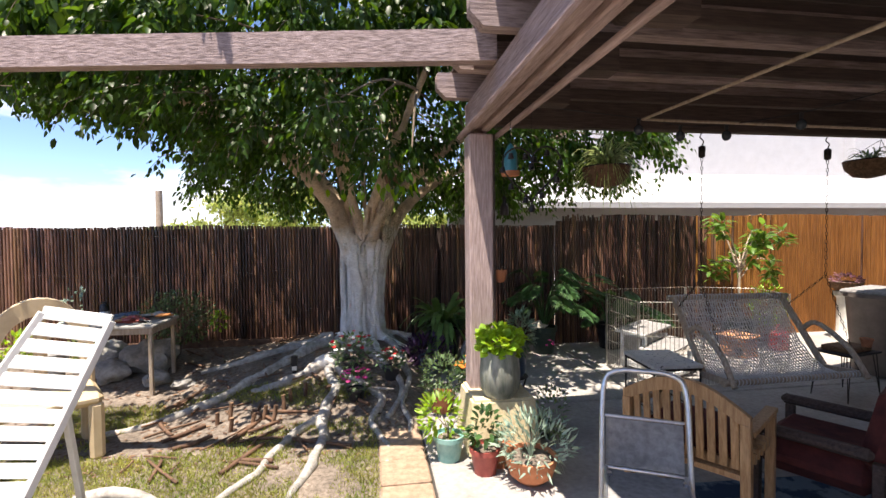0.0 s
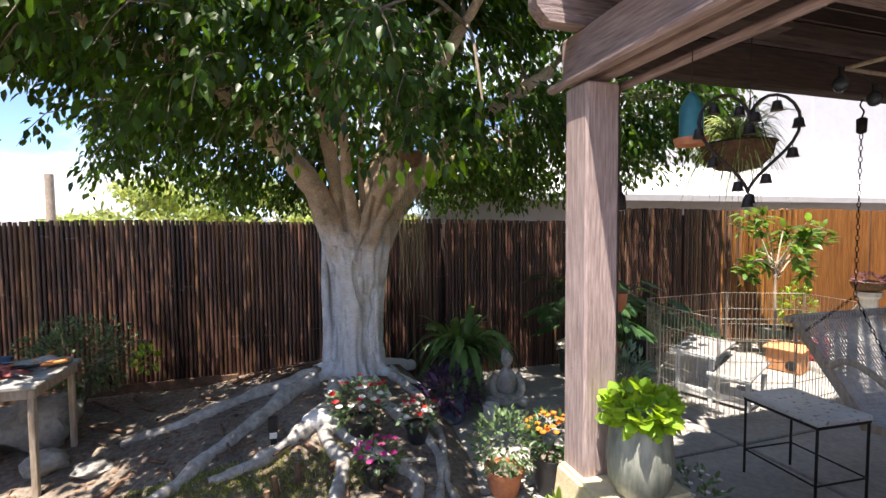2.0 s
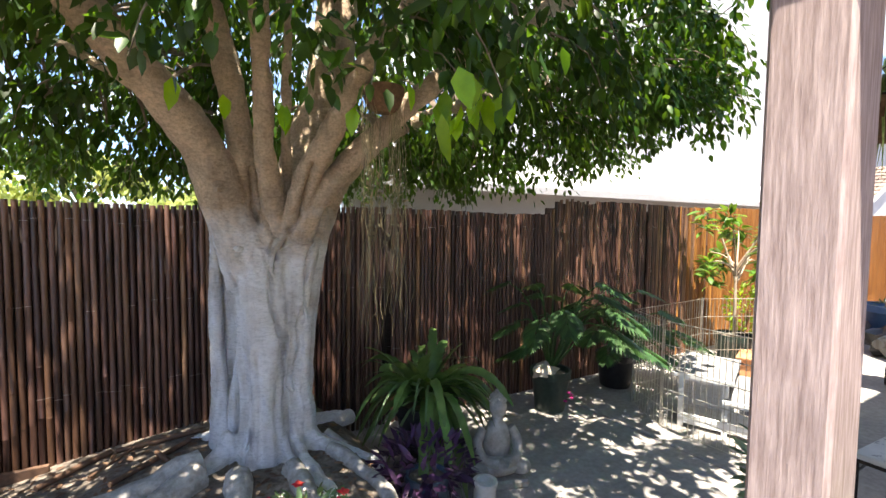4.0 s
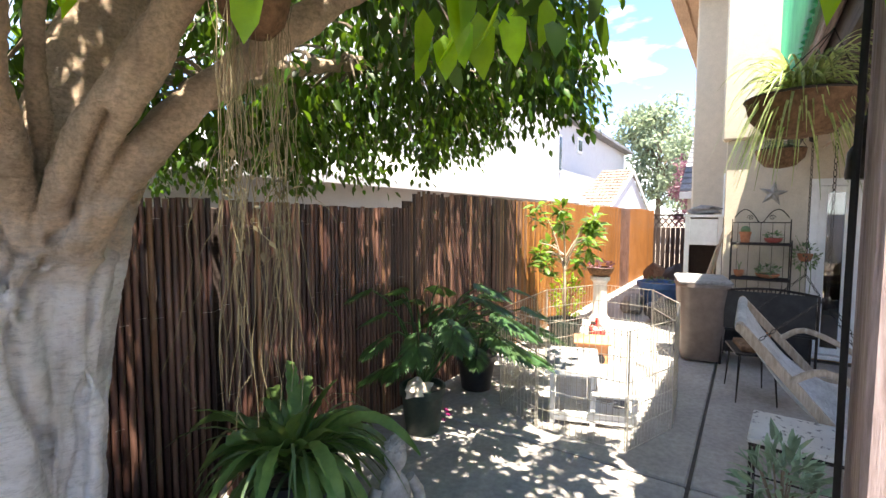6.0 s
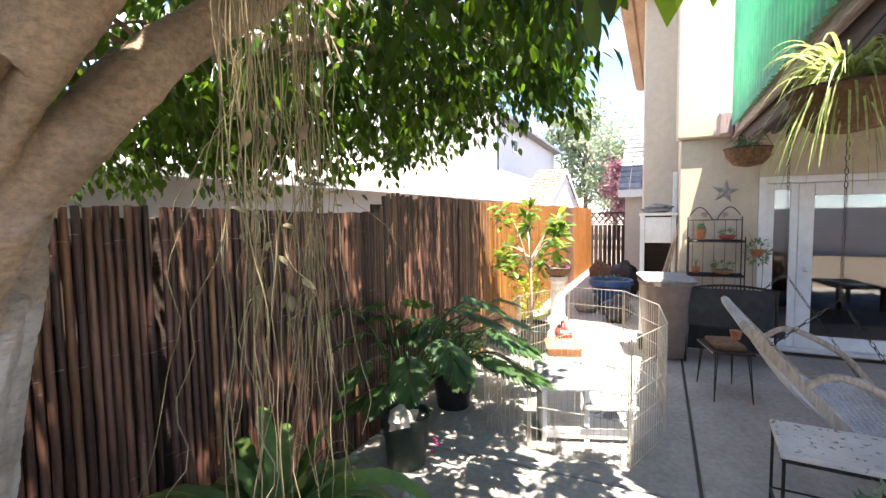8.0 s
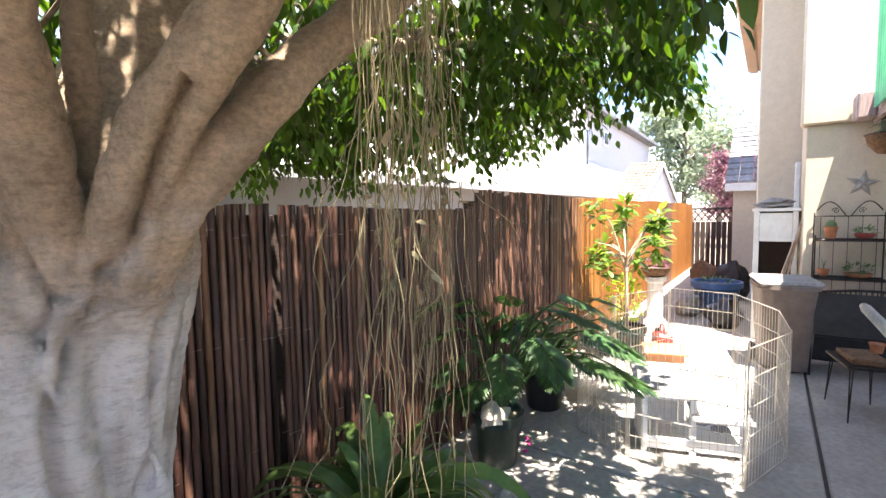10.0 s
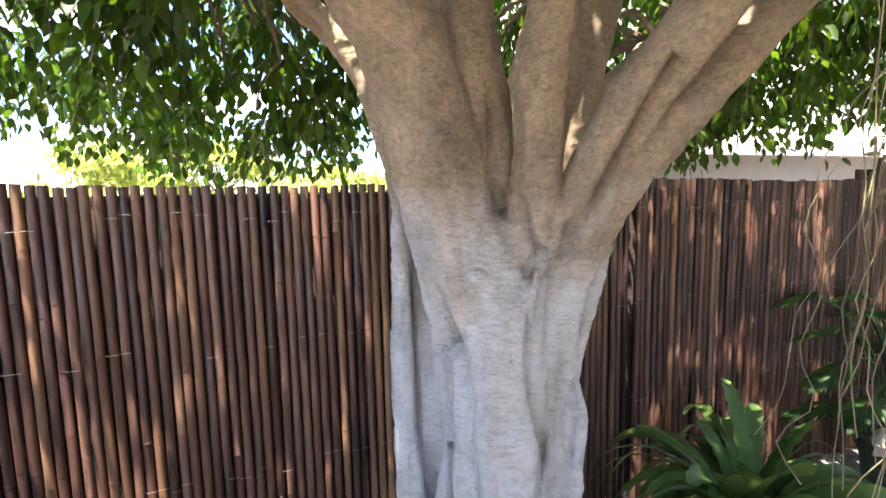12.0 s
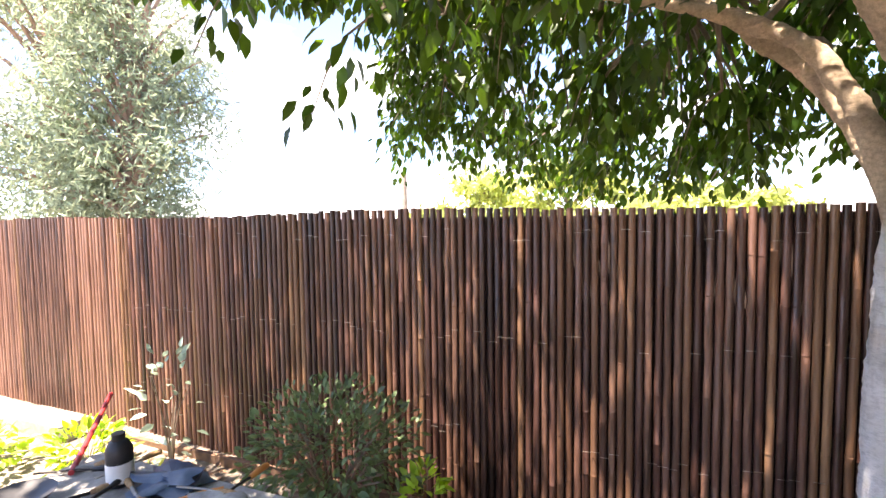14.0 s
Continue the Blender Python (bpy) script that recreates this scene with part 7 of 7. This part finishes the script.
    part("seat_rail", Geo().bar((-W, 0.06, 0.40), (W, 0.06, 0.40), 0.06, 0.03), M_TEAK, t)
    for k in range(10):
        x = -W + 0.05 + (2 * W - 0.1) * k / 9
        part("back_slat", Geo().bar((x, 0.065, 0.43), (x, 0.10, 0.63 + 0.15 * math.cos(x * 4.6)), 0.036, 0.014, 0.002, (0, 1, 0)), M_TEAK, t)
    for k in range(7):
        part("seat_slat", Geo().bar((-W, 0.03 - 0.07 * k, 0.435), (W, 0.03 - 0.07 * k, 0.435), 0.02, 0.055), M_TEAK, t)
    part("cushion", Geo().box((0, -0.18, 0.50), (0.5, 0.45, 0.09), None, 0.04), M_FABRIC, t, "maroon seat cushion")
    o = part("rug", Geo().box((3.0, 1.35, 0.007), (3.0, 2.4, 0.012), Matrix.Rotation(radians(-3), 3, "Z"), 0.003), M_RUG)
    tagged(o, "dark blue patterned outdoor rug on the patio", "rug")
    t = thing("coffee_table", "low dark slatted table with papers on it", "table", (3.0, 1.45, 0.014), -8)
    for k in range(8):
        part("board", Geo().span(-0.6, 0.6, -0.36 + 0.09 * k, -0.36 + 0.09 * k + 0.08, 0.40, 0.42), M_DARKWOOD_SHADE, t)
    for x in (-0.52, 0.52):
        for y in (-0.3, 0.3):
            part("leg", Geo().span(x - 0.03, x + 0.03, y - 0.03, y + 0.03, 0, 0.399), M_DARKWOOD_SHADE, t)
    for x, y, r in ((2.75, 1.55, 10), (3.15, 1.35, -20)):
        o = part("paper", Geo().box((x, y, 0.437), (0.22, 0.3, 0.004), Matrix.Rotation(radians(r), 3, "Z"), 0.001), M_WHITE)
        tagged(o, "loose white sheet of paper on the low table", "paper")
    # luggage-dark armchair beside the table
    t = thing("armchair", "dark maroon cushioned patio armchair in the shade", "armchair", (2.62, 2.30, 0.014), -150)
    part("seat", Geo().box((0, 0, 0.30), (0.62, 0.58, 0.20), None, 0.085), M_FABRIC, t)
    part("backrest", Geo().box((0, 0.30, 0.56), (0.60, 0.16, 0.48), Matrix.Rotation(radians(-12), 3, "X"), 0.075), M_FABRIC, t)
    for x in (-0.33, 0.33):
        part("arm", Geo().box((x, -0.02, 0.46), (0.07, 0.56, 0.06), None, 0.02), M_DARKWOOD_SHADE, t)
        for y in (-0.25, 0.28):
            part("leg", Geo().span(x - 0.025, x + 0.025, y - 0.025, y + 0.025, 0, 0.43), M_DARKWOOD_SHADE, t)
    # string of lamps under the roof
    t = thing("string_lights", "slack cable of unlit round bulbs under the dark roof", "string lights", (0, 0, 0))
    ctl = [(1.15, 3.30, 2.56), (1.9, 3.1, 2.44), (2.5, 3.2, 2.42), (3.0, 2.9, 2.45), (3.1, 2.2, 2.46), (3.0, 1.2, 2.50)]
    part("cable", Geo().tube(curve_points(ctl, 40), 0.004, 5), M_BLACK, t)
    for p in (curve_points(ctl, 40)[k] for k in (8, 13, 18, 24, 30)):
        bl = part("socket", Geo().lathe([(0.012, 0), (0.014, 0.045), (0.004, 0.05)], 12, (p.x, p.y, p.z - 0.05)), M_BLACK, t)
        part("bulb", Geo().blob((p.x, p.y, p.z - 0.085), (0.034, 0.034, 0.040), 14, 0), M_GLASSDARK, bl)
    # heart of bells
    t = thing("wind_chime", "heart-shaped iron wind chime hung with little bells", "wind chime", (1.01, 2.83, 1.76), -20)
    pts = []
    for k in range(41):
        a = 2 * math.pi * k / 40
        pts.append((0.0115 * 16 * math.sin(a) ** 3, 0, 0.25 + 0.0125 * (13 * math.cos(a) - 5 * math.cos(2 * a) - 2 * math.cos(3 * a) - math.cos(4 * a))))
    part("ring", Geo().tube(pts, 0.006, 6), M_IRON, t)
    part("string", Geo().tube([(0, 0, 0.31), (0, 0, 0.64)], 0.002, 4), M_IRON, t)
    for k in range(0, 40, 3):
        x, _, z = pts[k]
        part("bell", Geo().lathe([(0.022, 0), (0.019, 0.006), (0.014, 0.034), (0.003, 0.038)], 10, (x, 0, z - 0.058)).tube([(x, 0, z - 0.022), (x, 0, z)], 0.0015, 4), M_IRON, t)
    t = thing("bird_feeder", "small turquoise and copper lantern bird feeder", "bird feeder", (0.93, 3.02, 1.98))
    part("tube", Geo().lathe([(0.045, 0.05), (0.045, 0.17), (0.02, 0.22), (0.004, 0.24)], 16), M_BLUEMETAL, t)
    part("tray", Geo().lathe([(0.06, 0.02), (0.065, 0.05), (0.05, 0.05), (0.004, 0.04)], 16), M_TERRA, t, "copper tray")
    part("wire", Geo().tube([(0, 0, 0.24), (0, 0, 0.42)], 0.0025, 5), M_IRON, t)
    t = thing("lantern", "small dark metal lantern hung by the post", "lantern", (1.06, 3.62, 1.76))
    part("body", Geo().lathe([(0.035, 0), (0.038, 0.01), (0.034, 0.07), (0.016, 0.10), (0.014, 0.13), (0.024, 0.135), (0.006, 0.16)], 14), M_IRON, t)
    part("wire", Geo().tube([(0, 0, 0.16), (-0.03, -0.05, 0.66)], 0.002, 5), M_IRON, t)
    t = thing("cable_bundle", "black cables hanging down the side of the post", "cable", (0, 0, 0))
    for dx in (0, 0.018, 0.03):
        part("cable", Geo().tube(curve_points([(0.86 + dx, 3.655, 2.38), (0.865 + dx, 3.66, 1.6), (0.86 + dx, 3.657, 0.9), (0.87 + dx, 3.66, 0.43)], 14), 0.006, 6), M_BLACK, t)


build_patio_things()


# ---- lawn furniture and the work table ----
def build_lawn_things():
    t = thing("sun_lounger", "white slatted wooden reclining deck chair on the lawn", "lounger", (0, 0, 0))
    TL, TR, BL, BR = Vector((-1.47, 2.30, 1.27)), Vector((-1.19, 2.30, 1.22)), Vector((-1.87, 1.98, 0.42)), Vector((-1.44, 1.98, 0.40))
    part("back_rail", Geo().bar(TL, BL, 0.035, 0.03), M_WHITE, t)
    part("back_rail", Geo().bar(TR, BR, 0.035, 0.03), M_WHITE, t)
    n = 13
    for k in range(n + 1):
        v = k / n
        part("slat", Geo().bar(TL.lerp(BL, v), TR.lerp(BR, v), 0.058, 0.016, 0.003, (TL - BL).cross(TR - TL)), M_WHITE, t)
    for a, b in ((BL, Vector((-2.15, 1.15, 0.36))), (BR, Vector((-1.72, 1.05, 0.36)))):
        part("seat_rail", Geo().bar(a, b, 0.035, 0.04), M_WHITE, t)
    for k in range(9):
        v = (k + 0.5) / 9
        part("slat", Geo().bar(BL.lerp(Vector((-2.15, 1.15, 0.36)), v), BR.lerp(Vector((-1.72, 1.05, 0.36)), v), 0.016, 0.07), M_WHITE, t)
    for x, y, h in ((-1.83, 1.95, 0.42), (-1.47, 1.95, 0.40), (-2.10, 1.2, 0.36), (-1.74, 1.1, 0.36)):
        part("leg", Geo().span(x - 0.02, x + 0.02, y - 0.02, y + 0.02, ground_z(x, y) - 0.01, h), M_WHITE, t)
    part("prop", Geo().bar(TL.lerp(BL, 0.45), (-1.66, 2.42, ground_z(-1.6, 2.4)), 0.03, 0.025).bar(TR.lerp(BR, 0.45), (-1.36, 2.42, ground_z(-1.3, 2.4)), 0.03, 0.025), M_WHITE, t)
    # rounded beige moulded chair
    t = thing("play_chair", "rounded beige moulded plastic garden chair", "chair", (-2.55, 3.95, ground_z(-2.55, 3.95)), 35)
    t.scale = (1.18, 1.18, 1.18)
    v, f, n = [], [], 20
    for k in range(n + 1):
        a = math.pi * k / n
        x, z = -0.28 * math.cos(a), 0.62 + 0.38 * math.sin(a)
        xi, zi = x * 0.72, 0.62 + 0.27 * math.sin(a)
        v += [(x, -0.05, z), (x, 0.05, z), (xi, 0.05, zi), (xi, -0.05, zi)]
        if k:
            b = 4 * (k - 1)
            f += [(b, b + 4, b + 5, b + 1), (b + 1, b + 5, b + 6, b + 2), (b + 2, b + 6, b + 7, b + 3), (b + 3, b + 7, b + 4, b)]
    part("backrest", Geo().add(v, f).span(-0.28, -0.20, -0.05, 0.05, 0.0, 0.63, 0.02).span(0.20, 0.28, -0.05, 0.05, 0.0, 0.63, 0.02).span(-0.035, 0.035, -0.03, 0.03, 0.42, 0.89, 0.02), M_BEIGE, t)
    part("seat", Geo().box((0, -0.22, 0.38), (0.56, 0.44, 0.08), None, 0.03), M_BEIGE, t)
    part("front_leg", Geo().span(-0.28, -0.2, -0.44, -0.36, 0, 0.36, 0.02), M_BEIGE, t)
    part("front_leg", Geo().span(0.2, 0.28, -0.44, -0.36, 0, 0.36, 0.02), M_BEIGE, t)
    # work table
    zt = 0.74
    t = thing("work_table", "old metal-framed garden work table covered in tools", "table", (0, 0, 0))
    part("tabletop", Geo().span(-3.15, -2.14, 4.86, 5.47, zt - 0.03, zt, 0.006), M_STONE, t)
    part("apron", Geo().span(-3.13, -2.16, 4.88, 5.45, zt - 0.09, zt - 0.031, 0.004), M_PALEWOOD, t)
    for x, y in ((-2.19, 4.91), (-2.19, 5.42), (-3.10, 4.91), (-3.10, 5.42)):
        part("leg", Geo().span(x - 0.018, x + 0.018, y - 0.018, y + 0.018, ground_z(x, y) - 0.02, zt - 0.09), M_PALEWOOD, t)
    t = thing("paint_tin", "dark bottle with a pale label on the work table", "bottle", (-2.82, 5.33, zt + 0.001))
    part("body", Geo().lathe([(0.042, 0), (0.044, 0.01), (0.044, 0.13), (0.03, 0.16), (0.022, 0.165), (0.022, 0.19), (0.003, 0.19)], 18), M_BLACK, t)
    part("label", Geo().lathe([(0.0448, 0.015), (0.0448, 0.085)], 18), M_WHITE, t, "pale paper label")
    rr = random.Random(3)
    for i in range(3):
        a = (38, 44, 28)[i]
        t = thing("pliers", "long-handled cutters with orange grips on the work table", "hand tool", (-2.55 + 0.11 * i, 5.24 - 0.05 * i, zt + 0.018 + 0.012 * i), a, "hand tools on the table")
        part("grip", Geo().tube([(0.08, 0.012, 0), (0.15, 0.022, 0.004), (0.22, 0.026, 0.006)], [0.010, 0.013, 0.012], 9), M_TOOL, t)
        part("grip", Geo().tube([(0.08, -0.012, 0), (0.15, -0.022, 0.004), (0.22, -0.026, 0.006)], [0.010, 0.013, 0.012], 9), M_TOOL, t)
        part("jaw", Geo().tube([(0.09, 0.012, 0), (0, 0, 0), (-0.13, -0.012, 0)], [0.006, 0.010, 0.004], 7).tube([(0.09, -0.012, 0), (0, 0, 0), (-0.13, 0.012, 0)], [0.006, 0.010, 0.004], 7), M_IRON, t)
    for i, (x, y, m, nm, lab) in enumerate(((-2.98, 5.10, M_BLACK, "bowl", "black plastic bowl on the work table"), (-2.45, 5.10, M_REDPOT, "cloth", "crumpled maroon rag on the work table"), (-2.72, 5.05, M_GREYROOF, "cloth", "crumpled grey glove on the work table"),
                                            (-2.30, 5.28, M_STONE, "cloth", "crumpled pale rag on the work table"), (-2.62, 5.38, M_BLUEPOT, "cloth", "folded blue-grey cloth on the work table"))):
        if nm == "bowl":
            o = part("bowl", Geo().lathe([(0.05, 0), (0.10, 0.05), (0.105, 0.055), (0.09, 0.05), (0.01, 0.01)], 20, (x, y, zt)), m)
        else:
            o = part("cloth", Geo().blob((x, y, zt + 0.025), (0.13, 0.09, 0.03), 18, 0.7, i * 1.7), m)
        tagged(o, lab, nm)
    for i in range(14):
        x, y, a, ln = rr.uniform(-3.05, -2.25), rr.uniform(4.93, 5.42), rr.uniform(0, 180), rr.uniform(0.12, 0.3)
        t = thing("hand_tool", "assorted worn hand tool lying on the work table", "hand tool", (x, y, zt + 0.012 + 0.002 * i), a, "hand tools on the table")
        part("shaft", Geo().tube([(-ln / 2, 0, 0), (0, 0.004, 0.002), (ln * 0.2, 0, 0)], rr.uniform(0.004, 0.008), 7), rr.choice((M_IRON, M_STONE)), t)
        part("handle", Geo().tube([(ln * 0.2, 0, 0), (ln * 0.35, 0, 0.003), (ln * 0.5, 0, 0)], [0.009, 0.013, 0.011], 8), rr.choice((M_TOOL, M_BLACK, M_TEAK)), t)
    o = part("garden_stake", Geo().tube([(-3.05, 5.30, zt + 0.012), (-3.5, 5.75, zt + 0.1)], 0.011, 8), M_RED)
    tagged(o, "thin red stake resting on the work table", "stake")
    # boulders and bucket under the table
    for i, (x, y, rx, ry, rz) in enumerate(((-2.45, 5.55, 0.30, 0.22, 0.20), (-2.75, 5.30, 0.18, 0.15, 0.12), (-2.25, 5.15, 0.12, 0.10, 0.08), (-3.0, 5.7, 0.22, 0.2, 0.16), (-1.95, 5.05, 0.11, 0.09, 0.05))):
        o = part("boulder", Geo().blob((x, y, ground_z(x, y) + rz * 0.6), (rx, ry, rz), 22, 0.3, i * 2.7), M_STONE)
        tagged(o, "rounded grey boulder in the garden bed", "boulder", "boulders under the table")
    t = thing("stump_pedestal", "weathered flared stone pedestal under the work table", "pedestal", (-2.95, 4.75, ground_z(-2.95, 4.75)))
    part("body", Geo().lathe([(0.14, 0), (0.13, 0.05), (0.08, 0.15), (0.075, 0.35), (0.11, 0.48), (0.11, 0.52), (0.01, 0.52)], 20), M_STONE, t)
    # bushes along the fence
    zb = ground_z(-2.35, 6.0)
    t = thing("bush", "rounded grey-green bush with airy twigs against the fence", "bush", (-2.35, 5.98, zb))
    stems(t, (0, 0, 0), 26, 0.62, 0.42, 0.008)
    bushy("foliage", t, M_DLEAF, 1900, (0, 0, 0.46), (0.47, 0.36, 0.33), 0.045, 0.45, "small grey-green leaves", 0.2, 0.2, 0.2)
    bushy("bright_spray", t, M_LIME, 60, (0.5, -0.1, 0.42), (0.09, 0.08, 0.1), 0.06, 0.5, "fresh bright green sprig")
    for x, y, s, m, lab in ((-4.05, 5.95, 0.26, M_LIME, "low bright yellow-green seedlings in the sunny bed"), (-4.7, 5.7, 0.3, M_LIME, "low bright yellow-green seedlings in the sunny bed"), (-3.55, 6.1, 0.24, M_SILVER, "wispy pale shoot climbing by the fence"), (-3.3, 5.75, 0.2, M_FARLEAF, "dry straw-coloured weeds in the sunny bed")):
        t = thing("garden_plant", lab, "plant", (x, y, ground_z(x, y)))
        tall = 0.55 if m is M_SILVER else 0.2
        stems(t, (0, 0, 0), 10, tall * 1.3, s * 0.7, 0.004)
        bushy("foliage", t, m, 46 if m is M_SILVER else 240, (0, 0, tall * 0.75), (s * (0.5 if m is M_SILVER else 1), s * 0.8, tall * 0.8), 0.07, 0.5)
    o = part("kerb", Geo().span(-9, -4.55, 6.08, 6.24, 0.15, 0.38, 0.02), M_CONC)
    tagged(o, "pale concrete edging along the sunny bed", "edging", kind="structure")
    # driftwood and a dark crate on the lawn
    g = Geo()
    for c, r in (([(-1.75, 2.55, 0.02), (-1.55, 2.62, 0.22), (-1.25, 2.60, 0.24), (-0.95, 2.55, 0.05)], 0.045), ([(-1.5, 2.50, 0.20), (-1.3, 2.75, 0.12), (-1.0, 2.8, 0.03)], 0.035), ([(-1.7, 2.7, 0.10), (-1.35, 2.66, 0.16), (-0.9, 2.75, 0.03)], 0.03)):
        g.tube(curve_points(c, 16), [r * (1 - 0.5 * i / 16) for i in range(16)], 9)
    o = part("driftwood", g, M_ROOT)
    tagged(o, "tangle of bleached grey driftwood on the lawn", "driftwood")
    t = thing("slatted_crate", "small dark slatted plastic crate on the lawn", "crate", (-0.80, 2.18, ground_z(-0.8, 2.2)), 20)
    for k in range(5):
        part("slat", Geo().span(-0.18, 0.18, -0.12 + 0.055 * k, -0.12 + 0.055 * k + 0.03, 0.20, 0.22), M_BLACK, t)
    for x0, x1, y0, y1 in ((-0.2, -0.17, -0.14, 0.14), (0.17, 0.2, -0.14, 0.14), (-0.169, 0.169, -0.14, -0.122), (-0.169, 0.169, 0.122, 0.14)):
        part("side", Geo().span(x0, x1, y0, y1, 0, 0.22), M_BLACK, t)


build_lawn_things()
